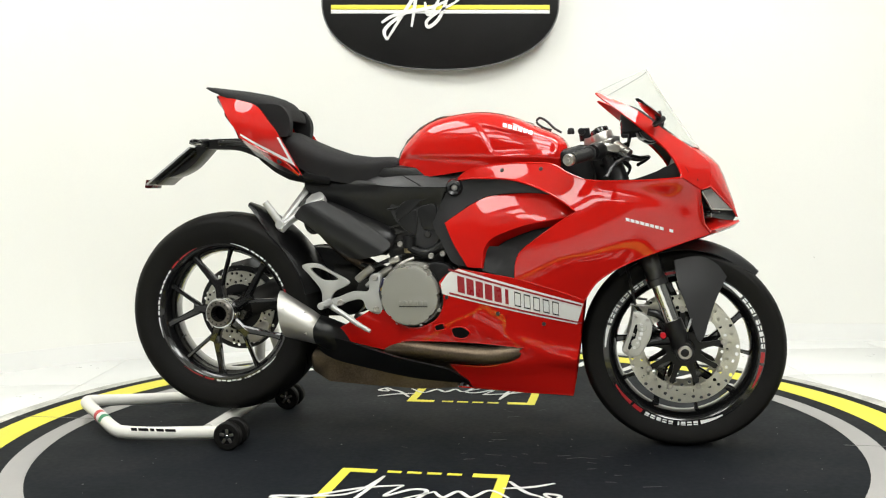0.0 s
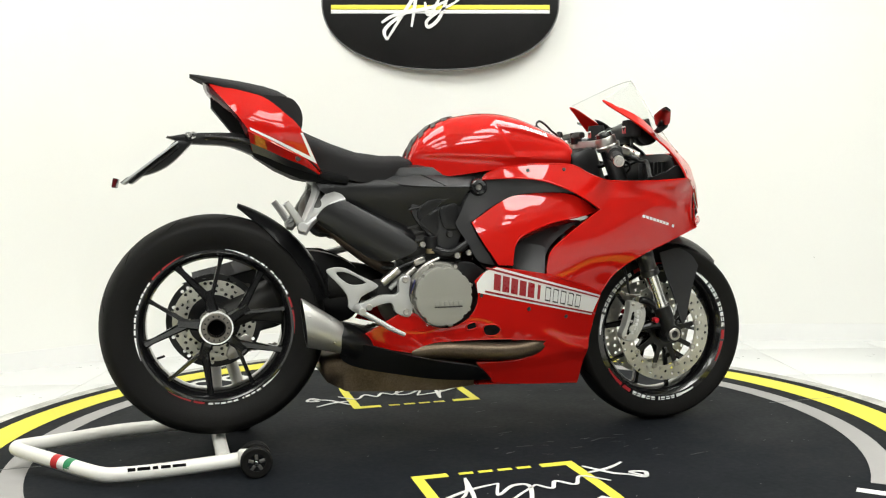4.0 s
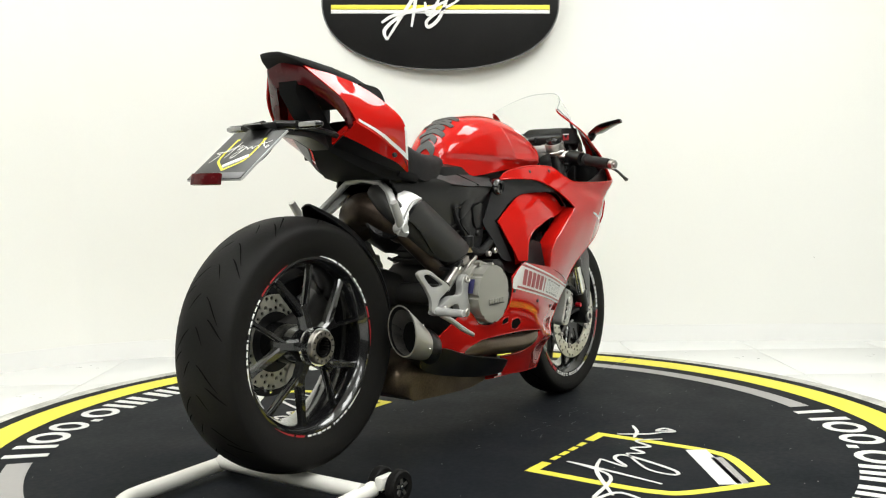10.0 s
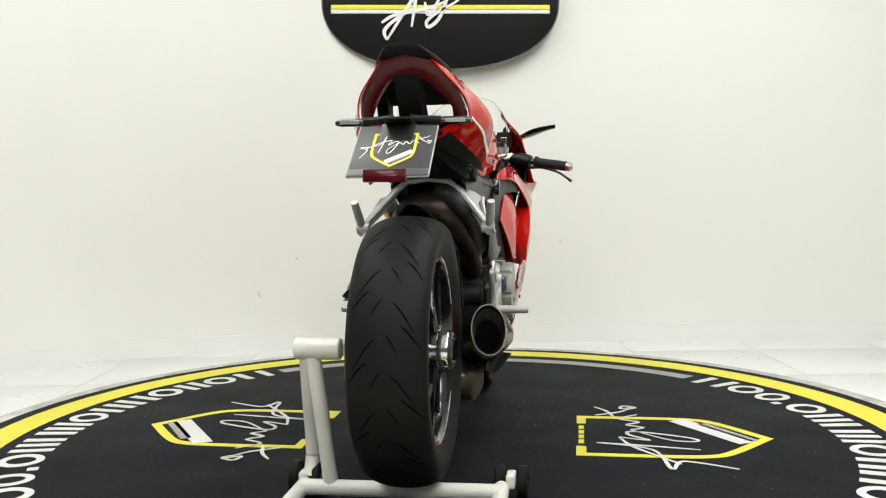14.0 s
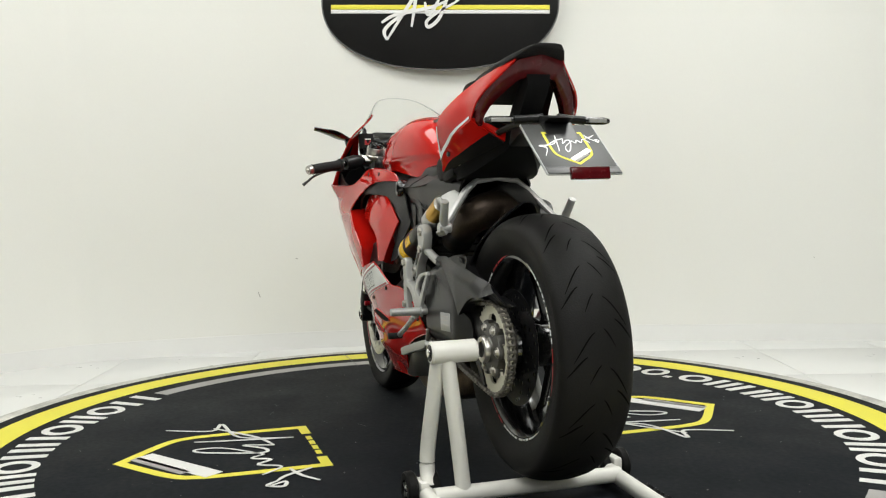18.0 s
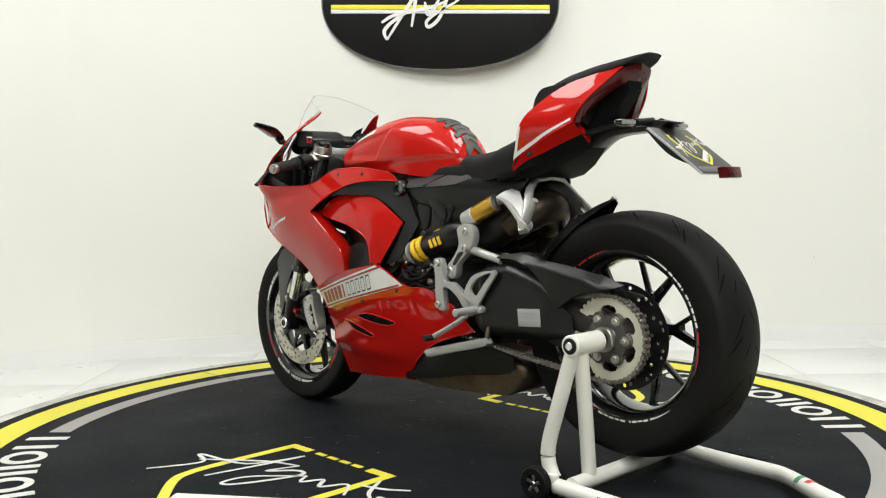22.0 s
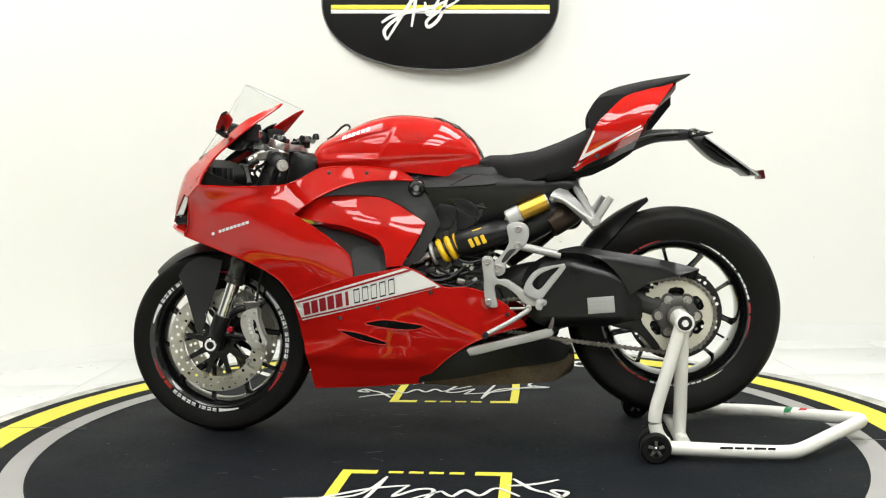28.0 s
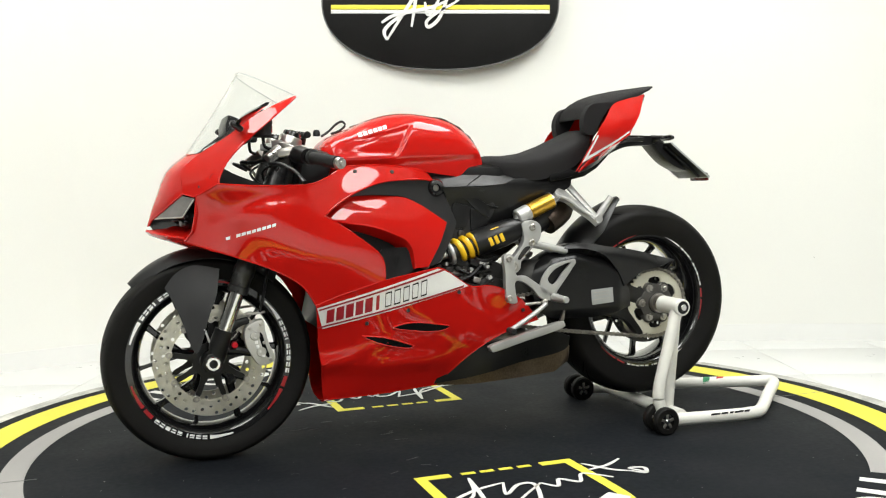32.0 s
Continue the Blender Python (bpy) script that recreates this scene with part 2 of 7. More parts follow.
def rod(p0, p1, r, r2=None, n=16, cap=0.0015, bm=None):
    p0, p1 = Vector(p0), Vector(p1)
    length = (p1 - p0).length
    r2 = r if r2 is None else r2
    cap = min(cap, r * 0.4, r2 * 0.4)
    return lathe([(0, 0), (r - cap, 0), (r, cap), (r2, length - cap), (r2 - cap, length), (0, length)], p0, p1 - p0, n, bm=bm)


def tube(pts, r, n=12, smooth=6, flat=1.0, bm=None, ends=True, up=(0, 0, 1)):
    """A pipe along a smooth curve; r is one radius or one for each point."""
    own = bmesh.new()
    path = spline(pts, smooth) if smooth > 1 else [Vector(p) for p in pts]
    m = len(path)
    radii = [r] * m if not isinstance(r, (list, tuple)) else [float(np.interp(i / max(1, m - 1) * (len(r) - 1), range(len(r)), r)) for i in range(m)]
    rows, prev = [], None
    for i, p in enumerate(path):
        t = (path[min(i + 1, m - 1)] - path[max(i - 1, 0)]).normalized()
        a = (Vector(up) - t * t.dot(Vector(up)))
        if a.length < 0.05:
            a = prev - t * t.dot(prev) if prev else t.orthogonal()
        a.normalize()
        prev = a
        b = t.cross(a)
        rows.append([own.verts.new(p + (a * math.cos(2 * math.pi * k / n) * flat + b * math.sin(2 * math.pi * k / n)) * radii[i]) for k in range(n)])
    for u, v in zip(rows, rows[1:]):
        for k in range(n):
            own.faces.new((u[k - 1], u[k], v[k], v[k - 1]))
    if ends:
        own.faces.new(rows[0]), own.faces.new(rows[-1])
    return merge(bm, own)


def loft(rings, cap=True, closed=True):
    """A skin over rings of points, all with the same count."""
    bm = bmesh.new()
    rows = [[bm.verts.new(p) for p in ring] for ring in rings]
    n = len(rows[0])
    for u, v in zip(rows, rows[1:]):
        for k in range(0 if closed else 1, n):
            q = list(dict.fromkeys((u[k - 1], u[k], v[k], v[k - 1])))
            bm.faces.new(q)
    if cap and closed:
        bm.faces.new(rows[0]), bm.faces.new(rows[-1])
    return bm


def arch_ring(x, w, zb, zt, power=2.5, n=24, tuck=0.9):
    """A cross-section: a rounded arch of half width w from zb up to zt, closed along the bottom."""
    pts = []
    for i in range(n + 1):
        a = math.pi * i / n
        c, s = math.cos(a), math.sin(a)
        pts.append((x, w * math.copysign(abs(c) ** (2 / power), c) * (tuck + (1 - tuck) * min(1, s * 1.6)), zb + (zt - zb) * abs(s) ** (2 / power)))
    return pts

# ---- the room ----
# the showroom's white wall runs in a wide bow behind the turntable; points on its foot
WALL_LINE = spline([(-4.2, -0.9), (-3.2, 0.2), (-1.98, 1.17), (-1.69, 1.39, 1), (-1.33, 1.52), (-0.65, 1.70), (0.0, 1.77), (0.6, 1.785), (1.2, 1.76), (2.2, 1.68), (3.2, 1.4), (4.2, 0.6)], 6)


def wall_strip(line, z0, z1, off, thick):
    """A standing strip along a line on the floor, off metres in front of it."""
    bm = bmesh.new()
    rows = []
    for i, p in enumerate(line):
        t = (line[min(i + 1, len(line) - 1)] - line[max(i - 1, 0)]).normalized()
        nrm = Vector((t.y, -t.x))
        a, b = p + nrm * off, p + nrm * (off - thick)
        rows.append([bm.verts.new((a.x, a.y, z0)), bm.verts.new((a.x, a.y, z1)), bm.verts.new((b.x, b.y, z1)), bm.verts.new((b.x, b.y, z0))])
    for u, v in zip(rows, rows[1:]):
        for k in range(4):
            bm.faces.new((u[k - 1], u[k], v[k], v[k - 1]))
    bm.faces.new(rows[0]), bm.faces.new(rows[-1])
    return bm


FLOOR_Z = -0.012
wall = part("wall_north", wall_strip(WALL_LINE, FLOOR_Z - 0.05, CEIL, 0.0, 0.15), WALL)
tagged(wall, "white painted wall bowed round the turntable, lightly scuffed", "wall", kind="structure")
skirting = tagged(part("baseboard", wall_strip(WALL_LINE, FLOOR_Z, 0.072, 0.009, 0.008), SKIRT), "low white glazed skirting along the wall", "baseboard", kind="structure")
# unseen walls, added to close the room and keep its reflections dark
for name, cx, cy, sx, sy in (("wall_west", -4.25, -4.85, 0.15, 8.1), ("wall_east", 4.25, -4.2, 0.15, 9.8), ("wall_south", 0.0, -8.9, 8.6, 0.15)):
    tagged(part(name, box(cx, cy, CEIL / 2 - 0.05, sx, sy, CEIL + 0.1, 0.0), BACK_WALL), "plain dark grey wall, unseen, added to close the room", "wall", kind="structure")
ceil_bm = box(0, -3.5, CEIL + 0.05, 8.7, 11.0, 0.1, 0.0)
tagged(part("ceiling", ceil_bm, WALL), "plain white ceiling", "ceiling", kind="structure")

PANEL_GLASS = bpy.data.materials.new("lit_panel")
PANEL_GLASS.use_nodes = True
pb = PANEL_GLASS.node_tree.nodes["Principled BSDF"]
pb.inputs["Base Color"].default_value = (0.9, 0.9, 0.88, 1)
pb.inputs["Emission Color"].default_value = (1.0, 0.97, 0.9, 1)
pb.inputs["Emission Strength"].default_value = 3.0
fitting = thing("ceiling_light", "white square ceiling light of four panels, switched on", "light", "ceiling lights")
part("frame", box(0, 0, 0.02, 1.26, 1.26, 0.05, 0.004), SKIRT, fitting)
for dx in (-0.305, 0.305):
    for dy in (-0.305, 0.305):
        part("diffuser", box(dx, dy, -0.006, 0.58, 0.58, 0.01, 0.002), PANEL_GLASS, fitting)
fitting.matrix_basis = pose(PANELS[0][0], PANELS[0][1], CEIL - 0.045)
for px, py in PANELS[1:]:
    copy_thing(fitting, pose(px, py, CEIL - 0.045))

# floor of large polished tiles
floor = tagged(part("floor", box(0, -3.5, FLOOR_Z - 0.052, 8.7, 11.0, 0.1, 0.0), GROUT), "floor of large white polished tiles with fine grey joints", "floor", kind="structure")
TS, TURN_T = 0.60, 0.0
first = None
for i in range(-8, 9):
    for j in range(-16, 5):
        c, s = math.cos(radians(TURN_T)), math.sin(radians(TURN_T))
        lx, ly = -0.31 + (i + 0.5) * TS, 0.29 + (j + 0.5) * TS
        x, y = lx * c - ly * s, lx * s + ly * c
        if abs(x) > 4.4 or not -9.0 < y < 2.0:
            continue
        m = pose(x, y, FLOOR_Z - 0.002, 0, 0, TURN_T)
        if first is None:
            first = part("floor_tile", box(0, 0, 0, TS - 0.003, TS - 0.003, 0.004, 0.0008), TILE, floor)
            first.matrix_basis = m
        else:
            again(first, m)

# the fixed trim round the turntable
ring = lathe([(1.545, 0), (1.545, 0.009), (1.555, 0.0115), (1.60, 0.010), (1.625, 0.002), (1.625, 0)], (0, 0, FLOOR_Z), (0, 0, 1), 160, closed=True)
tagged(part("turntable_trim", ring, RIM_EDGE), "scuffed pale grey edge trim ring let into the tiles", "trim", kind="structure")

# a few scuffs on the wall
def scuff(x, z, w, turn):
    y = float(np.interp(x, [p.x for p in WALL_LINE], [p.y for p in WALL_LINE]))
    ob = part("wall_scuff", box(0, 0, 0, w, 0.0012, 0.004, 0.0005), RIM_EDGE)
    ob.matrix_basis = pose(x, y - 0.0007, z, 0, turn, 0)
    tagged(ob, "small grey scuff on the white wall", "scuff", "wall scuffs")


for x, z, w, turn in ((-0.914, 0.269, 0.030, 70), (-0.731, 0.441, 0.012, 10), (1.860, 0.407, 0.008, 40), (0.595, 0.500, 0.014, 5)):
    scuff(x, z, w, turn)

# ---- the sign on the wall ----
SIGN_Y, SIGN_Z = 1.742, 1.697
sign = thing("wall_sign", "large black oval sign with yellow and white stripes and white scrawl", "sign")
def rounded(v, n=2.25):
    return math.copysign(abs(v) ** (2 / n), v)


oval = [(0.578 * rounded(math.cos(2 * math.pi * i / 96)), 0.329 * rounded(math.sin(2 * math.pi * i / 96))) for i in range(96)]
part("board", slab(oval, -0.03, 0.0, 0.004, n=1), SIGN_BLACK, sign)
part("edge_trim", slab([(x * 1.005, z * 1.008) for x, z in oval], -0.031, -0.022, 0.001, n=1, hole=[[(x * 0.994, z * 0.990) for x, z in oval]]), SIGN_GREY, sign, "thin grey edge trim")
for name, z0, z1, mat in (("yellow_stripe", -0.0395, -0.0175, SIGN_YELLOW), ("white_stripe", -0.0585, -0.0415, SIGN_WHITE)):
    part(name, slab([(-0.533, z0, 1), (0.533, z0, 1), (0.533, z1, 1), (-0.533, z1, 1)], -0.036, -0.0295, 0.001, n=1), mat, sign)


def ribbon(pts, w, y, thick=0.004, n=7, bm=None, plane="y"):
    """A flat painted stroke of width w along a curve in a plane."""
    path = spline(pts, n)
    own = bmesh.new()
    rows = []
    for i, p in enumerate(path):
        t = (path[min(i + 1, len(path) - 1)] - path[max(i - 1, 0)]).normalized()
        k = i / (len(path) - 1)
        ww = w * (0.55 + 0.45 * math.sin(math.pi * min(1, max(0, k)) ** 0.8)) * 0.5
        nrm = Vector((-t.y, t.x)) * ww
        a, b = p + nrm, p - nrm
        rows.append([(a.x, a.y), (b.x, b.y)])
    def at(q, h):
        return (q[0], h, q[1]) if plane == "y" else (q[0], q[1], h)
    vs = [[own.verts.new(at(r[0], y)), own.verts.new(at(r[1], y)), own.verts.new(at(r[1], y + thick)), own.verts.new(at(r[0], y + thick))] for r in rows]
    for u, v in zip(vs, vs[1:]):
        for k in range(4):
            own.faces.new((u[k - 1], u[k], v[k], v[k - 1]))
    own.faces.new(vs[0]), own.faces.new(vs[-1])
    return merge(bm, own)


SIGN_STROKES = [
    [(-0.084, 0.115), (-0.121, 0.034), (-0.186, -0.068), (-0.260, -0.186)],
    [(-0.260, -0.186), (-0.273, -0.143), (-0.220, -0.089), (-0.122, -0.031)],
    [(-0.286, -0.104), (-0.219, -0.067), (-0.054, -0.032), (0.029, -0.000)],
    [(-0.112, 0.115), (-0.119, 0.021), (-0.128, -0.047), (-0.140, -0.123)],
    [(-0.075, -0.004), (-0.062, -0.064), (-0.032, -0.037), (0.002, 0.027)],
    [(0.058, 0.086), (0.035, 0.018), (-0.005, -0.081), (-0.055, -0.124), (-0.066, -0.097), (-0.013, -0.054), (0.073, -0.006)],
    [(0.073, -0.006), (0.118, 0.031), (0.151, 0.020), (0.195, 0.068), (0.278, 0.083)]]
bm = None
for i, st in enumerate(SIGN_STROKES):
    bm = ribbon(st, 0.017, -0.041 - 0.0003 * i, 0.006, bm=bm)
part("emblem_scrawl", bm, SIGN_WHITE, sign, "white scrawled brush strokes")
sign.matrix_basis = pose(0.002, SIGN_Y, SIGN_Z, 0, 0.83, 0) @ Matrix.Scale(1.009, 4)

# ---- the turntable ----
table = thing("turntable", "round black rubber-covered turntable with yellow rim, grey arcs and printed emblems", "turntable")
disc = lathe([(0, 0), (1.538, 0), (1.541, -0.002), (1.541, -0.010), (0, -0.010)], (0, 0, -0.0), (0, 0, 1), 160)
part("deck", disc, MAT_BLACK, table)


def arc_band(r0, r1, a0, a1, z, mat, name, label="", n=None, thick=0.0012):
    bm = bmesh.new()
    n = n or max(3, int(abs(a1 - a0) / 2))
    rows = []
    full = abs(a1 - a0) >= 359.9
    for i in range(n if full else n + 1):
        a = radians(a0 + (a1 - a0) * i / n)
        c, s = math.cos(a), math.sin(a)
        rows.append([bm.verts.new((r0 * c, r0 * s, z)), bm.verts.new((r1 * c, r1 * s, z)), bm.verts.new((r1 * c, r1 * s, z - thick)), bm.verts.new((r0 * c, r0 * s, z - thick))])
    for u, v in list(zip(rows, rows[1:])) + ([(rows[-1], rows[0])] if full else []):
        for k in range(4):
            bm.faces.new((u[k - 1], u[k], v[k], v[k - 1]))
    if not full:
        bm.faces.new(rows[0]), bm.faces.new(rows[-1])
    return part(name, bm, mat, table, label)


arc_band(1.375, 1.486, 0, 360, 0.0010, YELLOW, "yellow_ring", "broad yellow printed ring", n=180)
for a in (0, 180):
    arc_band(1.232, 1.302, a - 42.5, a + 42.5, 0.0010, MAT_GREY, "grey_arc", "grey printed arc")
    # the lettered stretch between the arcs: one plain block for each character
    widths = (7.2, 6.6, 5.0, 6.6, 6.0, 5.6, 6.2, 4.8, 6.2, 5.0, 6.6, 2.2, 5.6, 6.6, 7.2)
    at = a + 44.6 + (0 if a == 0 else 0)
    scale = 91.0 / (sum(widths))
    for k, w in enumerate(widths):
        ww = w * scale
        inner, outer = (1.205, 1.335) if w > 3 else (1.205, 1.235)
        if k in (1, 3, 10, 13, 6, 12):
            # a plain ring of the same size
            mid = at + ww / 2
            c0 = 1.27
            bm = bmesh.new()
            rows = []
            for i in range(33):
                q = 2 * math.pi * i / 32
                row = []
                for f in (1.0, 0.56):
                    r = c0 + 0.065 * math.sin(q) * (1.0 if f == 1.0 else 0.64)
                    an = radians(mid + ww * 0.43 * math.cos(q) * f)
                    row.append(bm.verts.new((r * math.cos(an), r * math.sin(an), 0.001)))
                rows.append(row)
            for u, v in zip(rows, rows[1:]):
                bm.faces.new((u[0], u[1], v[1], v[0]))
            shell(bm, 0.001)
            part("print_block", bm, MAT_WHITE, table)
        elif w > 3:
            # two plain bars of the same size
            post = min(1.5, ww * 0.27)
            arc_band(inner, outer, at + ww * 0.08, at + ww * 0.08 + post, 0.0010, MAT_WHITE, "print_block", n=3)
            arc_band(inner, outer, at + ww * 0.88 - post, at + ww * 0.88, 0.0010, MAT_WHITE, "print_block", n=3)
        else:
            arc_band(inner, outer, at + ww * 0.2, at + ww * 0.8, 0.0010, MAT_WHITE, "print_block", n=3)
        at += ww


def flat_poly(pts, z, mat, name, parent, thick=0.0012, label=""):
    bm = bmesh.new()
    f = bm.faces.new([bm.verts.new((x, y, z)) for x, y in pts])
    r = bmesh.ops.extrude_face_region(bm, geom=[f])
    for v in [e for e in r["geom"] if isinstance(e, bmesh.types.BMVert)]:
        v.co.z -= thick
    return part(name, bm, mat, parent, label)


def shield(scale, z, parent, layer, mats, thick=0.0012):
    """The printed emblem, drawn as plain shapes: a shield outline, two slanted bars, a scrawl. u across, v from its flat edge to its tip."""
    yellow, white, grey = mats
    w = 0.03
    
    def stroke(pts, width, name, mat, zz=0.0, label=""):
        path = [Vector(p) for p in pts]
        bm = bmesh.new()
        rows = []
        for i, p in enumerate(path):
            a = (path[i] - path[i - 1]).normalized() if i else (path[1] - path[0]).normalized()
            b = (path[i + 1] - path[i]).normalized() if i < len(path) - 1 else a
            t = (a + b).normalized()
            k = 1 / max(0.35, t.dot(a))
            nrm = Vector((-t.y, t.x)) * width / 2 * min(k, 1.8)
            rows.append([p + nrm, p - nrm])
        vs = [[bm.verts.new((*q * scale, z + zz)) for q in r] + [bm.verts.new((*q * scale, z + zz - thick)) for q in reversed(r)] for r in rows]
        for u, v in zip(vs, vs[1:]):
            for k in range(4):
                bm.faces.new((u[k - 1], u[k], v[k], v[k - 1]))
        bm.faces.new(vs[0]), bm.faces.new(vs[-1])
        return part(name, bm, mat, parent, label)
    out = []
    arc = spline([(0.135, 0.014, 1), (0.220, 0.014, 1), (0.221, 0.25), (0.212, 0.37), (0.17, 0.445), (0.0, 0.576, 1)], 5, dim=2)
    out.append(stroke([tuple(p) for p in arc] + [(-p[0], p[1]) for p in arc[-2::-1]], w, "shield_outline", yellow, 0, "yellow outline"))
    for k in range(4):
        u = -0.105 + k * 0.056
        out.append(stroke([(u, 0.014), (u + 0.040, 0.014)], 0.017, "print_block", yellow, 0))
    out.append(stroke([(-0.205, 0.325), (0.055, 0.51)], 0.062, "white_bar", white, layer, "white slanted bar"))
    out.append(stroke([(-0.16, 0.40), (0.032, 0.535)], 0.034, "grey_bar", grey, layer, "grey slanted bar"))
    scrawl = [[(0.33, 0.44), (0.27, 0.30), (0.345, 0.26), (0.16, 0.22), (0.10, 0.06)], [(0.10, 0.06), (0.12, 0.20), (0.15, 0.36)],
              [(0.30, 0.29), (0.14, 0.17), (0.03, 0.13)], [(0.03, 0.13), (0.06, 0.22), (-0.0, 0.16), (-0.04, 0.18), (0.02, 0.34), (0.06, 0.36), (0.05, 0.28), (-0.06, 0.17)],
              [(-0.06, 0.17), (-0.09, 0.21), (-0.12, 0.16), (-0.16, 0.20), (-0.20, 0.14), (-0.26, 0.20)], [(-0.24, 0.06), (-0.29, 0.14), (-0.33, 0.17)],
              [(-0.23, 0.12), (-0.30, 0.10), (-0.36, 0.06)], [(-0.33, 0.17), (-0.36, 0.20), (-0.38, 0.16), (-0.34, 0.15), (-0.37, 0.20)]]
    bm = None
    for i, st in enumerate(scrawl):
        bm = ribbon([(a * scale, b * scale) for a, b in st], 0.012 * scale, z + layer * (1.4 + 0.2 * i), thick, 6, bm, "z")
    out.append(part("emblem_scrawl", bm, white, parent, "white scrawled strokes"))
    return out


MAT_INKS = (YELLOW, MAT_WHITE, MAT_GREY)
for obj in shield(1.0, 0.0010, table, 0.0006, MAT_INKS):
    obj.matrix_basis = pose(0.018, -0.413, 0, 0, 0, 180)
for obj in shield(1.0, 0.0010, table, 0.0006, MAT_INKS):
    obj.matrix_basis = pose(0.011, 0.410, 0, 0, 0, 0)
SEAM = material("seam_tape", (0.16, 0.16, 0.155), 0.7, vary=0.2, bump=0.0)
# the seam where the covering's two halves meet
for x0, x1, z in ((-1.537, -1.20, 0.0015), (1.20, 1.537, 0.0015)):
    flat_poly([(x0, 0.0135), (x1, 0.0135), (x1, 0.0163), (x0, 0.0163)], z, SEAM, "seam", table)
# chalky scrapes on the covering
SCRAPE = material("scraped_covering", (0.12, 0.12, 0.125), 0.8, vary=0.2, bump=0.0)
random.seed(4)
for k in range(30):
    x, y = random.gauss(0.25, 0.18), random.gauss(-0.25, 0.14)
    if k % 3 == 0:
        x, y = random.gauss(0.3, 0.3), random.gauss(0.2, 0.3)
    a, ln = random.uniform(-0.5, 0.5), random.uniform(0.01, 0.05)
    flat_poly([(x, y), (x + ln * math.cos(a), y + ln * math.sin(a)), (x + ln * math.cos(a), y + ln * math.sin(a) + 0.0007), (x - 0.002, y + 0.0009)], 0.0004, SCRAPE, "scrape", table)

# pale dust specks on the covering
random.seed(9)
DUST = material("pale_dust", (0.30, 0.30, 0.29), 0.9, vary=0.2, bump=0.0)
speck = None
for k in range(130):
    a, r, d = random.uniform(0, 6.283), 1.33 * random.random() ** 0.5, random.uniform(0.0010, 0.0026)
    own = bmesh.new()
    own.faces.new([own.verts.new((r * math.cos(a) + d * random.uniform(0.6, 1.2) * math.cos(j * 1.256), r * math.sin(a) + d * random.uniform(0.5, 1.2) * math.sin(j * 1.256), 0.0017)) for j in range(5)])
    speck = merge(speck, own)
tagged(part("dust_specks", speck, DUST, table), kind="stuff")

# ---- the paddock stand ----
stand = thing("paddock_stand", "white tubular paddock stand on black castors holding the rear hub", "stand")
part("base_tube", tube([(-0.66, 0.285, 0.036), (-0.85, 0.287, 0.030), (-0.97, 0.285, 0.028), (-1.03, 0.262, 0.030), (-1.15, 0.150, 0.045), (-1.243, 0.066, 0.058), (-1.262, 0.035, 0.061), (-1.243, 0.004, 0.058), (-1.15, -0.080, 0.045), (-1.03, -0.190, 0.030), (-0.97, -0.212, 0.028), (-0.85, -0.214, 0.030), (-0.655, -0.212, 0.040)], 0.020, 18, 8), STAND_PAINT, stand)
part("cross_tube", tube([(-0.70, -0.215, 0.045), (-0.705, 0.03, 0.045), (-0.705, 0.28, 0.045)], 0.020, 16, 3), STAND_PAINT, stand)
part("front_leg", tube([(-0.700, 0.262, 0.385), (-0.660, 0.268, 0.25), (-0.628, 0.272, 0.14), (-0.628, 0.274, 0.085), (-0.648, 0.276, 0.05)], 0.019, 16, 8), STAND_PAINT, stand)
part("rear_leg", tube([(-0.706, 0.245, 0.385), (-0.704, 0.222, 0.20), (-0.702, 0.205, 0.045)], 0.019, 16, 4), STAND_PAINT, stand)
part("hub_pin_sleeve", rod((-0.706, 0.172, 0.391), (-0.706, 0.287, 0.391), 0.027, n=28, cap=0.003), STAND_PAINT, stand)
part("pin_cap", lathe([(0, 0.002), (0.012, 0.002), (0.0125, 0.0), (0.020, 0.0), (0.0205, -0.003), (0.0205, -0.01), (0, -0.01)], (-0.706, 0.288, 0.391), (0, 1, 0), 24), BLACK_PLASTIC, stand)
part("pin_bolt", rod((-0.706, 0.285, 0.391), (-0.706, 0.2925, 0.391), 0.0105, n=18), CHROME, stand)


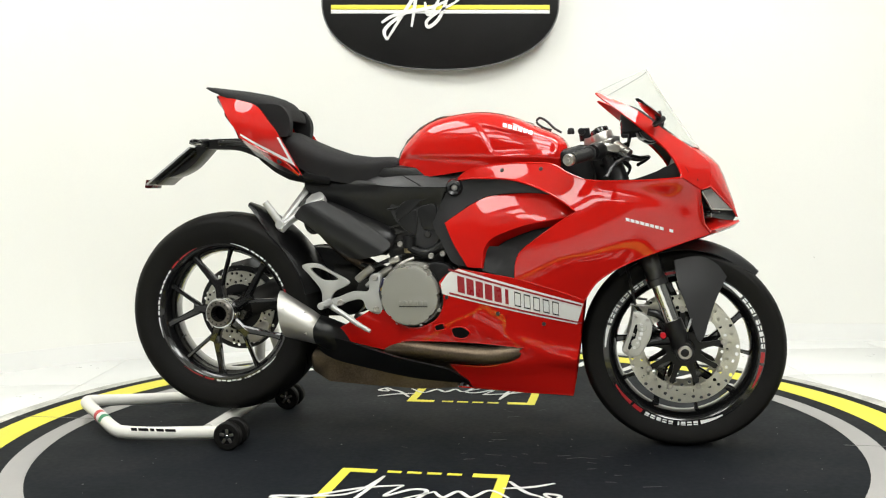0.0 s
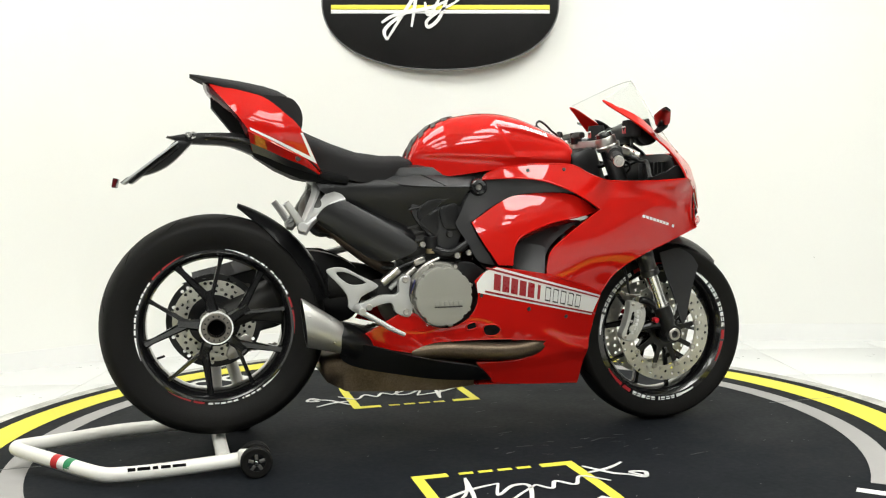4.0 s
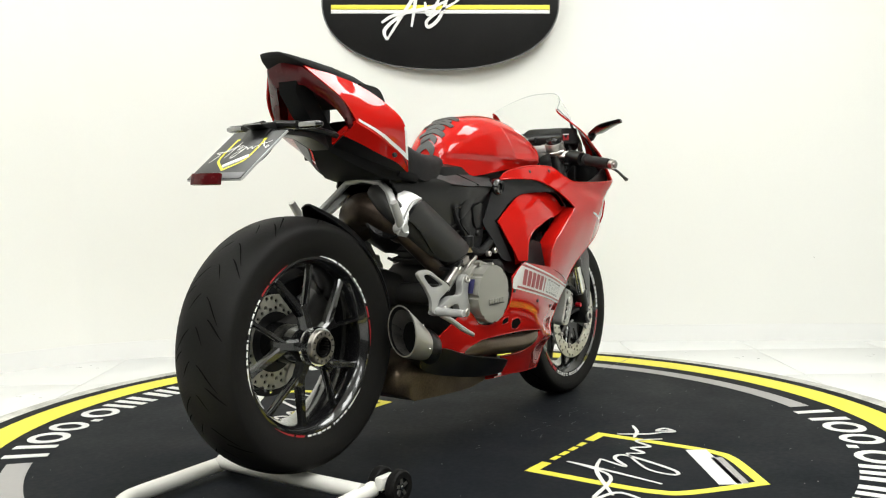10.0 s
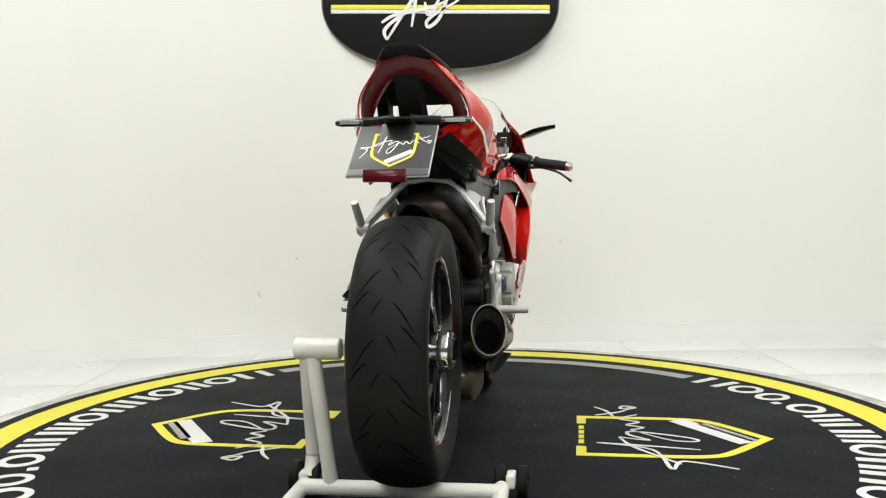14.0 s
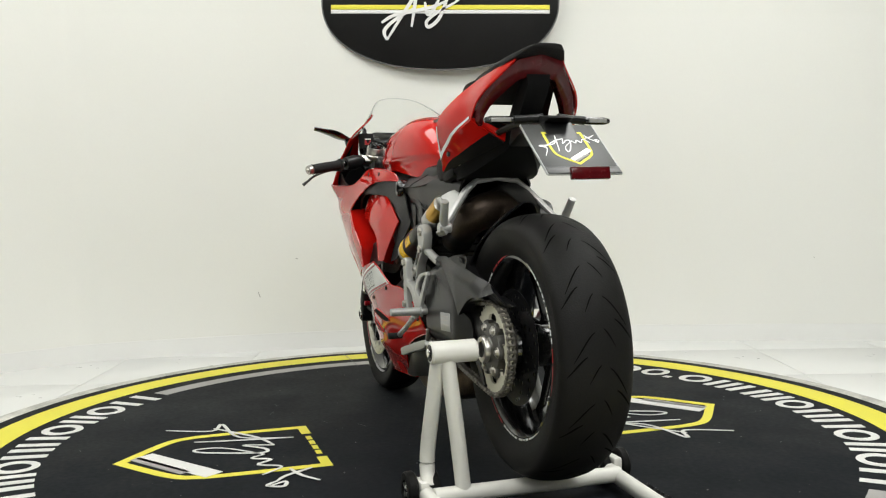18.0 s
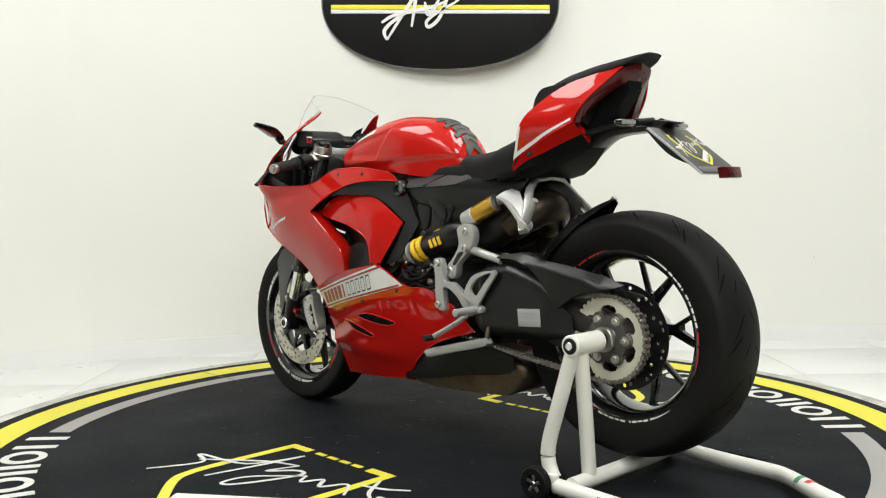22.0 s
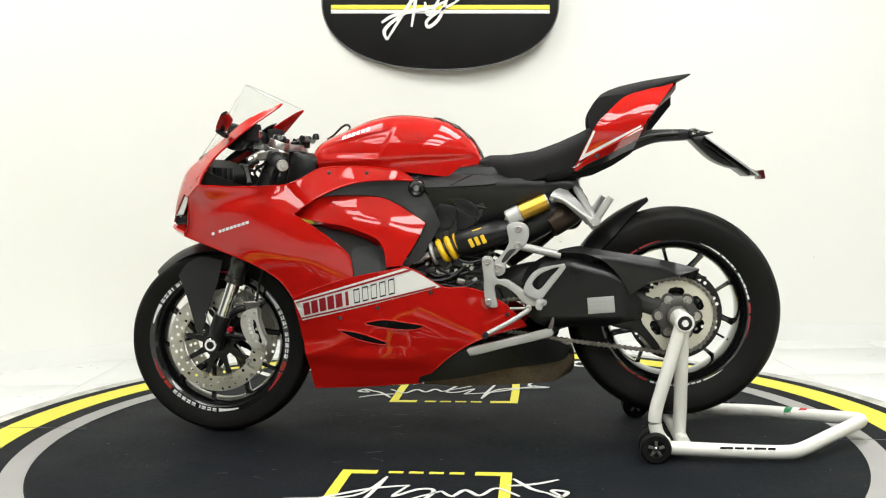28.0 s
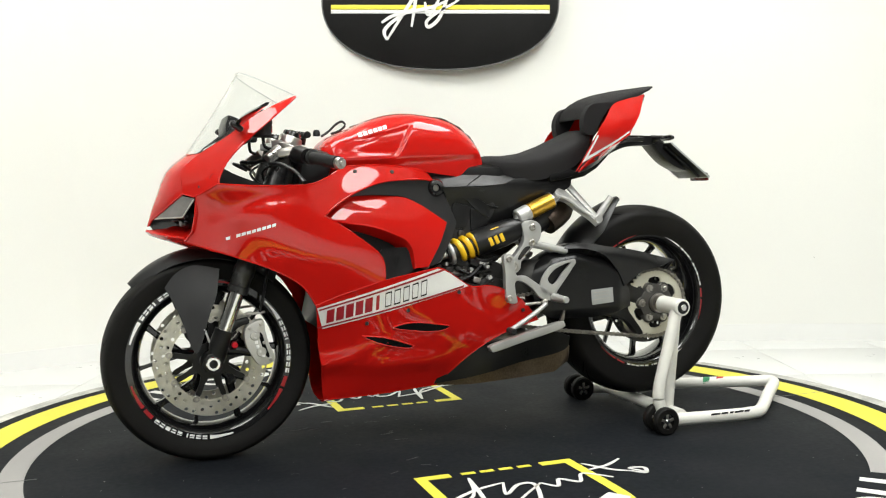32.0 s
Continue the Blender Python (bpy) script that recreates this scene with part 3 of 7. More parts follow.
def castor(parent, x, y, z, r, w, side):
    wheel = part("castor", lathe([(0.55 * r, -w / 2), (0.9 * r, -w / 2), (r, -w * 0.32), (r, w * 0.32), (0.9 * r, w / 2), (0.55 * r, w / 2)], (x, y, z), (0, 1, 0), 28, closed=True), RUBBER, parent)
    part("castor_hub", lathe([(0, w * 0.42), (0.2 * r, w * 0.42), (0.24 * r, w * 0.3), (0.6 * r, w * 0.3), (0.6 * r, -w * 0.3), (0.24 * r, -w * 0.3), (0.2 * r, -w * 0.42), (0, -w * 0.42)], (x, y, z), (0, 1, 0), 24), BLACK_GLOSS, wheel)
    for k in range(5):
        for sd in (1, -1):
            a = radians(72 * k + 18)
            star = box(0, 0, 0, 0.46 * r, 0.005, 0.20 * r, 0.001)
            bmesh.ops.transform(star, matrix=Matrix.Translation((x + 0.36 * r * math.cos(a), y + sd * w * 0.31, z + 0.36 * r * math.sin(a))) @ Matrix.Rotation(-a, 4, "Y"), verts=star.verts)
            part("star_spoke", star, STEEL, wheel)
    part("castor_ring", lathe([(0.58 * r, -w * 0.36), (0.66 * r, -w * 0.36), (0.66 * r, w * 0.36), (0.58 * r, w * 0.36)], (x, y, z), (0, 1, 0), 28, closed=True), STEEL, wheel)
    part("axle_nut", rod((x, y - w * 0.5, z), (x, y + w * 0.5, z), 0.13 * r, n=8), CHROME, wheel)


for yy in (0.262, 0.318):
    castor(stand, -0.622, yy, 0.043, 0.043, 0.026, 1)
for yy in (-0.262, -0.206):
    castor(stand, -0.616, yy, 0.043, 0.043, 0.026, -1)
part("castor_axle", rod((-0.622, 0.25, 0.043), (-0.622, 0.33, 0.043), 0.008), CHROME, stand)
part("castor_axle", rod((-0.616, -0.27, 0.043), (-0.616, -0.20, 0.043), 0.008), CHROME, stand)
part("castor_arm", box(-0.636, 0.290, 0.052, 0.06, 0.024, 0.03, 0.006), STAND_PAINT, stand)
part("castor_arm", box(-0.632, -0.234, 0.056, 0.06, 0.024, 0.034, 0.006), STAND_PAINT, stand)
# maker's mark in plain bars and a small tricolour sticker
for x0, x1, mat in ((-0.80, -0.835, BLACK_PLASTIC), (-0.84, -0.865, BLACK_PLASTIC), (-0.872, -0.886, BLACK_PLASTIC), (-0.892, -0.925, BLACK_PLASTIC), (-0.93, -0.95, BLACK_PLASTIC)):
    part("mark_bar", box((x0 + x1) / 2, -0.2315, 0.041, abs(x1 - x0), 0.0012, 0.018, 0.0004, (25, 0, 0)), mat, stand)
    part("mark_bar", box((x0 + x1) / 2, 0.3045, 0.041, abs(x1 - x0), 0.0012, 0.013, 0.0004, (-30, 0, 0)), mat, stand)
for k, col in enumerate(((0.02, 0.20, 0.08), (0.72, 0.72, 0.70), (0.48, 0.02, 0.02))):
    mk = material("sticker_%s" % ("green", "white", "red")[k], col, 0.4, bump=0.0)
    p0, p1 = Vector((-1.090, -0.1350, 0.0375)), Vector((-1.165, -0.0665, 0.0471))
    out = Vector((-0.0009, -0.0010, 0.0008))
    part("flag_stripe", tube([p0 + out + (p1 - p0) * (k * 0.24), p0 + out + (p1 - p0) * (k * 0.24 + 0.24)], 0.0200, 16, 1), mk, stand)

# ---- the motorcycle: x forward, y to its left, z up ----
bike = thing("motorcycle", "glossy red sports motorcycle with black wheels and white belly stripe", "motorcycle")
FX, FZ, FR = 0.729, 0.297, 0.298
RX, RZ, RR = -0.706, 0.391, 0.3225


def bolt(x, y, z, r=0.007, parent=None, axis=(0, 1, 0), mat=None, h=0.006):
    s = 1 if y >= 0 else -1
    ax = Vector(axis) * (s if axis == (0, 1, 0) else 1)
    return part("bolt", lathe([(0, h * 0.5), (r * 0.45, h * 0.5), (r * 0.5, h), (r * 0.85, h), (r, h * 0.7), (r, -h)], (x, y, z), ax, 12), mat or STEEL, parent or bike)


# -- wheels
def tyre(parent, x, z, r_out, half, r_in):
    prof = []
    for i in range(25):
        a = math.pi * (i / 24)
        c = math.cos(a)
        rr = r_out - (r_out - (r_in + 0.035)) * (1 - math.sqrt(max(0.0, 1 - abs(c) ** 2.2))) * 0.62
        prof.append((rr, half * c))
    prof = [(r_in - 0.004, half * 0.80), (r_in + 0.012, half * 0.86), (r_in + 0.03, half * 0.965)] + prof + [(r_in + 0.03, -half * 0.965), (r_in + 0.012, -half * 0.86), (r_in - 0.004, -half * 0.80)]
    t = part("tyre", lathe(prof, (x, 0, z), (0, 1, 0), 96), RUBBER, parent, "worn black road tyre")
    return t


def tread(parent, x, z, r_out, half, r_in, count):
    """Slanted rain grooves over the crown, their shade laid on as fine dark strips."""
    def crown(y):
        c = min(0.999, abs(y) / half)
        return r_out - (r_out - (r_in + 0.035)) * (1 - math.sqrt(max(0.0, 1 - c ** 2.2))) * 0.62
    kinds = ((0.18, 0.72, 0.0, 0.20), (0.40, 0.86, 0.16, 0.30), (0.06, 0.34, 0.22, 0.34))
    for s in (1, -1):
        bm = bmesh.new()
        for k in range(count):
            base = 2 * math.pi * (k + (0.5 if s < 0 else 0)) / count
            for y0, y1, a0, a1 in kinds:
                rows = []
                for i in range(7):
                    q = i / 6
                    y = half * (y0 + (y1 - y0) * q) * s
                    a = base + (a0 + (a1 - a0) * q ** 1.3) * (1.0 if half > 0.07 else 0.9)
                    wdt = 0.0046 * (0.35 + math.sin(math.pi * min(0.95, max(0.08, q))))
                    rr = crown(y) + 0.0005
                    rows.append([bm.verts.new((x + rr * math.cos(a + d), y, z + rr * math.sin(a + d))) for d in (-wdt / rr / 2, wdt / rr / 2)])
                for u, v in zip(rows, rows[1:]):
                    bm.faces.new((u[0], u[1], v[1], v[0]))
        tagged(part("tread_pattern", bm, GROOVE_SHADE, parent), kind="stuff")


def rim(parent, x, z, half, r=0.226):
    w = half * 0.84
    prof = [(r + 0.008, w), (r + 0.009, w - 0.003), (r - 0.004, w - 0.008), (r - 0.012, w - 0.012), (r - 0.022, w * 0.55), (r - 0.026, 0), (r - 0.022, -w * 0.55), (r - 0.012, -w + 0.012), (r - 0.004, -w + 0.008), (r + 0.009, -w + 0.003), (r + 0.008, -w),
            (r - 0.010, -w), (r - 0.020, -w + 0.008), (r - 0.030, -w * 0.55), (r - 0.034, 0), (r - 0.030, w * 0.55), (r - 0.020, w - 0.008), (r - 0.010, w)]
    return part("rim", lathe(prof, (x, 0, z), (0, 1, 0), 96, closed=True), BLACK_GLOSS, parent, "gloss black cast rim")


def spoke_beam(x, z, a0, r0, a1, r1, y0, y1, w0, w1, d0, d1):
    """A tapered bar from (angle, radius) to (angle, radius) in the wheel's plane, bevelled along its ridge."""
    p0 = Vector((x + r0 * math.cos(a0), y0, z + r0 * math.sin(a0)))
    p1 = Vector((x + r1 * math.cos(a1), y1, z + r1 * math.sin(a1)))
    t = (p1 - p0).normalized()
    b = Vector((0, 1, 0))
    b = (b - t * t.dot(b)).normalized()
    a = t.cross(b)
    rings = []
    for k in range(6):
        q = k / 5
        w, d = w0 + (w1 - w0) * q, d0 + (d1 - d0) * q
        if k == 5:
            w *= 1.5
        c = p0 + (p1 - p0) * q
        rings.append([c + a * w * u + b * d * v for u, v in ((-0.5, -0.3), (-0.3, -0.5), (0.3, -0.5), (0.5, -0.3), (0.5, 0.3), (0.3, 0.5), (-0.3, 0.5), (-0.5, 0.3))])
    return loft(rings)


def spokes(parent, x, z, phase, y_hub, y_rim, r_hub=0.04):
    for k in range(5):
        a = radians(phase + 72 * k)
        bm = spoke_beam(x, z, a, r_hub, a + 0.02, 0.105, y_hub, (y_hub + y_rim) / 2, 0.034, 0.024, 0.030, 0.026)
        merge(bm, spoke_beam(x, z, a + 0.06, 0.085, a + 0.36, 0.201, y_hub * 0.6 + y_rim * 0.4, y_rim, 0.025, 0.015, 0.026, 0.020))
        merge(bm, spoke_beam(x, z, a - 0.06, 0.085, a - 0.28, 0.201, y_hub * 0.6 + y_rim * 0.4, y_rim, 0.013, 0.010, 0.022, 0.018))
        part("spoke", bm, BLACK_GLOSS, parent)


def rim_marks(parent, x, z, y, phase, r=0.2248):
    """White and red film on the rim's edge: tapered flashes and small plain blocks."""
    s = 1 if y > 0 else -1
    def piece(a0, a1, r0, r1, r0b=None, r1b=None):
        bm = bmesh.new()
        rows = []
        for i in range(7):
            q = i / 6
            a = radians(a0 + (a1 - a0) * q)
            ra, rb = r0 + ((r0b or r0) - r0) * q, r1 + ((r1b or r1) - r1) * q
            rows.append([bm.verts.new((x + rad * math.cos(a), y, z + rad * math.sin(a))) for rad in (ra, rb)])
        for u, v in zip(rows, rows[1:]):
            bm.faces.new((u[0], u[1], v[1], v[0]))
        shell(bm, 0.0008)
        return bm
    for k in range(3):
        p = phase + 120 * k
        white = piece(p, p + 17 * s, r - 0.001, r + 0.003, r - 0.0052, r + 0.0056)
        for j in range(9):
            a = p + (19 + j * 4.6) * s
            w = 1.2 if j == 3 else 3.4
            for r0, r1 in (((r - 0.0052, r + 0.0056),) if j in (3, 6) else ((r - 0.0052, r - 0.0012), (r + 0.0016, r + 0.0056)) if j % 2 else ((r - 0.0052, r + 0.0008), (r + 0.0030, r + 0.0056))):
                merge(white, piece(a, a + w * s, r0, r1))
        part("rim_film", white, WHITE_FILM, parent, "white film blocks on the rim")
        red = piece(p + 62 * s, p + 70 * s, r - 0.0052, r + 0.0056)
        merge(red, piece(p + 72 * s, p + 90 * s, r - 0.0052, r + 0.0056, r - 0.001, r + 0.003))
        part("rim_film", red, material("red_film", (0.34, 0.012, 0.016), 0.35, bump=0.0), parent, "red film flash on the rim")


def drilled_disc(x, y, z, r0, r1, thick, groups=11, hole=0.0054):
    """A brake disc with slanting rows of drilled round holes (real openings)."""
    def ring(cx, cz, r, n):
        return [(cx + r * math.cos(2 * math.pi * i / n), cz + r * math.sin(2 * math.pi * i / n)) for i in range(n)]
    loops = [ring(x, z, r0, 72)]
    for g in range(groups):
        for q, d in ((0.16, 0.0), (0.38, 0.30), (0.62, 0.60), (0.84, 0.12), (0.80, 0.86), (0.22, 0.62)):
            a, r = 2 * math.pi * (g + d) / groups, r0 + (r1 - r0) * q
            loops.append(ring(x + r * math.cos(a), z + r * math.sin(a), hole, 8))
    return slab(ring(x, z, r1, 96), y - thick / 2, y + thick / 2, 0.0, n=1, hole=loops)


CALIPER = material("grey_caliper_paint", (0.52, 0.515, 0.48), 0.38, metal=0.5, vary=0.1, bump=0.05)

front_wheel = part("front_wheel", lathe([(0.018, -0.06), (0.032, -0.058), (0.036, -0.03), (0.036, 0.03), (0.032, 0.058), (0.018, 0.06)], (FX, 0, FZ), (0, 1, 0), 32, closed=True), BLACK_GLOSS, bike, "black front wheel")
tyre(front_wheel, FX, FZ, FR, 0.061, 0.226)
tread(front_wheel, FX, FZ, FR, 0.061, 0.226, 14)
rim(front_wheel, FX, FZ, 0.061)
spokes(front_wheel, FX, FZ, 82, 0.0, 0.0, 0.034)
for s in (1, -1):
    rim_marks(front_wheel, FX, FZ, s * 0.0525, 60 if s < 0 else 135)
    d = part("brake_disc", drilled_disc(FX, s * 0.062, FZ, 0.116, 0.160, 0.005), DISC_STEEL, front_wheel, "drilled steel brake disc")
    part("disc_inner_edge", lathe([(0.113, -0.0025), (0.1165, -0.0025), (0.1165, 0.0025), (0.113, 0.0025)], (FX, s * 0.0595, FZ), (0, 1, 0), 72, closed=True), DISC_STEEL, front_wheel)
    star = []
    for k in range(9):
        a = 2 * math.pi * k / 9 + 0.2
        star += [(FX + r * math.cos(a + d), FZ + r * math.sin(a + d)) for r, d in ((0.052, -0.22), (0.074, -0.10), (0.104, -0.075), (0.116, 0.0), (0.104, 0.075), (0.074, 0.10), (0.052, 0.22))]
    hole_ring = [(FX + 0.032 * math.cos(2 * math.pi * k / 20), FZ + 0.032 * math.sin(2 * math.pi * k / 20)) for k in range(20)]
    carrier = slab(star, s * 0.055, s * 0.061, 0.0, n=1, hole=[hole_ring])
    part("disc_carrier", carrier, BLACK_PLASTIC, front_wheel)
    for k in range(9):
        a = 2 * math.pi * k / 9 + 0.2
        part("disc_button", lathe([(0.004, 0.004), (0.0085, 0.004), (0.0095, 0.002), (0.0095, -0.008)], (FX + 0.117 * math.cos(a), s * 0.064, FZ + 0.117 * math.sin(a)), (0, s, 0), 14), STEEL, front_wheel)

rear_wheel = part("rear_wheel", lathe([(0.030, -0.075), (0.045, -0.072), (0.050, -0.05), (0.052, 0.06), (0.040, 0.09), (0.026, 0.09)], (RX, 0, RZ), (0, 1, 0), 40, closed=True), BLACK_GLOSS, bike, "black rear wheel")
tyre(rear_wheel, RX, RZ, RR, 0.0895, 0.226)
tread(rear_wheel, RX, RZ, RR, 0.0895, 0.226, 13)
rim(rear_wheel, RX, RZ, 0.085)
spokes(rear_wheel, RX, RZ, 100, -0.055, -0.045, 0.045)
rim_marks(rear_wheel, RX, RZ, -0.0725, 82)
rim_marks(rear_wheel, RX, RZ, 0.0725, 110)
part("hub_nut", lathe([(0.024, 0.0), (0.024, 0.028), (0.027, 0.031), (0.040, 0.031), (0.043, 0.028), (0.043, 0.0)], (RX, -0.075, RZ), (0, -1, 0), 20, closed=True), DARK_STEEL, rear_wheel, "large dark satin steel hub nut")
part("nut_ring", lathe([(0.036, 0.026), (0.0475, 0.026), (0.049, 0.022), (0.049, 0.0), (0.036, 0.0)], (RX, -0.07, RZ), (0, -1, 0), 36, closed=True), CHROME, rear_wheel)
# black blocks on the nut's face stand in for shaded notches
for k in range(14):
    a = 2 * math.pi * k / 14
    part("notch_shade", box(RX + 0.0345 * math.cos(a), -0.1065, RZ + 0.0345 * math.sin(a), 0.006, 0.002, 0.004, 0.0005, (0, -math.degrees(a), 0)), BLACK_PLASTIC, rear_wheel)
# the bore's shade is put into a near-black lining
part("axle_bore", lathe([(0.0, 0.0), (0.024, 0.0), (0.024, 0.05)], (RX, -0.06, RZ), (0, -1, 0), 24), RECESS_BLACK, rear_wheel)
part("rear_brake_disc", drilled_disc(RX, 0.064, RZ, 0.078, 0.1225, 0.005), DISC_STEEL, rear_wheel, "drilled rear brake disc")
part("disc_carrier", lathe([(0.05, -0.003), (0.078, -0.003), (0.078, 0.003), (0.05, 0.003)], (RX, 0.066, RZ), (0, 1, 0), 40, closed=True), BLACK_PLASTIC, rear_wheel)
# black plate added to darken the disc's left face, which lies in shade
part("disc_shade_plate", drilled_disc(RX, 0.0715, RZ, 0.062, 0.141, 0.002, 11, 0.0055), BLACK_PLASTIC, rear_wheel, "black drilled plate, added as the shaded left face of the disc")
valve = rod((RX - 0.165, -0.02, RZ - 0.09), (RX - 0.145, -0.045, RZ - 0.08), 0.0035)
part("valve_stem", valve, BLACK_PLASTIC, rear_wheel)

# rear sprocket with its carrier, on the left
SY = 0.124
teeth = []
for i in range(41 * 4):
    a = 2 * math.pi * i / 164
    teeth.append(((0.1125 if i % 4 in (0, 1) else 0.1055) * math.cos(a) + RX, (0.1125 if i % 4 in (0, 1) else 0.1055) * math.sin(a) + RZ))
slots = []
for k in range(6):
    am = 2 * math.pi * k / 6 + 0.5
    lp = [(RX + r * math.cos(am + d), RZ + r * math.sin(am + d)) for r, d in ((0.060, -0.20), (0.060, 0), (0.060, 0.20), (0.066, 0.31), (0.076, 0.33), (0.084, 0.22), (0.086, 0), (0.084, -0.22), (0.076, -0.33), (0.066, -0.31))]
    slots.append(lp)
CARRIER = material("grey_cast_carrier", (0.095, 0.091, 0.084), 0.42, metal=0.6, vary=0.2, grain=200, bump=0.1)
sprocket = part("sprocket", slab(teeth, SY - 0.003, SY + 0.003, 0.0, n=1, hole=slots), SPROCKET, bike, "pale worn alloy rear sprocket")
hub = lathe([(0.026, 0.02), (0.030, 0.02), (0.034, 0.012), (0.050, 0.012), (0.060, 0.008), (0.062, 0.0), (0.062, -0.04), (0.026, -0.04)], (RX, SY + 0.004, RZ), (0, 1, 0), 48, closed=True)
part("sprocket_carrier", hub, CARRIER, sprocket)
for k in range(6):
    a = 2 * math.pi * k / 6 + 0.02
    part("carrier_lug", rod((RX + 0.054 * math.cos(a), SY - 0.01, RZ + 0.054 * math.sin(a)), (RX + 0.054 * math.cos(a), SY + 0.013, RZ + 0.054 * math.sin(a)), 0.0200, n=20, cap=0.003), CARRIER, sprocket)
    part("carrier_nut", rod((RX + 0.054 * math.cos(a), SY + 0.012, RZ + 0.054 * math.sin(a)), (RX + 0.054 * math.cos(a), SY + 0.021, RZ + 0.054 * math.sin(a)), 0.0078, n=6), STEEL, sprocket)
    part("nut_washer", lathe([(0.007, 0.003), (0.0125, 0.003), (0.0135, 0.0), (0.007, 0.0)], (RX + 0.054 * math.cos(a), SY + 0.013, RZ + 0.054 * math.sin(a)), (0, 1, 0), 20, closed=True), STEEL, sprocket)
part("castle_nut", lathe([(0.02, 0.0), (0.02, 0.012), (0.031, 0.012), (0.033, 0.009), (0.033, 0.0)], (RX, SY + 0.022, RZ), (0, 1, 0), 12, closed=True), STEEL, sprocket)
part("brake_rotor_guard", slab([(RX + 0.06, RZ + 0.10), (RX + 0.02, RZ + 0.125), (RX - 0.06, RZ + 0.12), (RX - 0.09, RZ + 0.11), (RX - 0.03, RZ + 0.105)], 0.10, 0.115, 0.002), BLACK_PLASTIC, bike)

# chain
chain_path = []
for i in range(40):
    chain_path.append((-0.13 + (RX + 0.02 + 0.13) * i / 39, 0.355 + (RZ - 0.112 - 0.355) * i / 39 - 0.004 * math.sin(math.pi * i / 39)))
for i in range(25):
    a = radians(-90 - 180 * i / 24)
    chain_path.append((RX + 0.1115 * math.cos(a), RZ + 0.1115 * math.sin(a)))
for i in range(1, 40):
    chain_path.append((RX + (-0.13 - RX) * i / 39, RZ + 0.1115 + (0.43 - RZ - 0.1115) * i / 39))
run, last = [Vector(chain_path[0])], Vector(chain_path[0])
for q in chain_path[1:]:
    q = Vector(q)
    while (q - run[-1]).length >= 0.0159:
        run.append(run[-1] + (q - run[-1]).normalized() * 0.0159)
chain = None
for i, (p, q) in enumerate(zip(run, run[1:])):
    c = (p + q) / 2
    ang = -math.degrees(math.atan2(q.y - p.y, q.x - p.x))
    for s in (1, -1):
        y = SY + s * (0.0085 if i % 2 else 0.0062)
        chain = box(c.x, y, c.y, 0.0120, 0.0018, 0.0075, 0.0, (0, ang, 0), chain)
        for e in (p, q):
            chain = rod((e.x, y - 0.0009, e.y), (e.x, y + 0.0009, e.y), 0.0066, n=10, bm=chain)
    chain = rod((p.x, SY - 0.0112, p.y), (p.x, SY + 0.0112, p.y), 0.0034, n=8, bm=chain)
tagged(part("drive_chain", chain, CHAIN, bike, "oily brown drive chain"), kind="stuff")

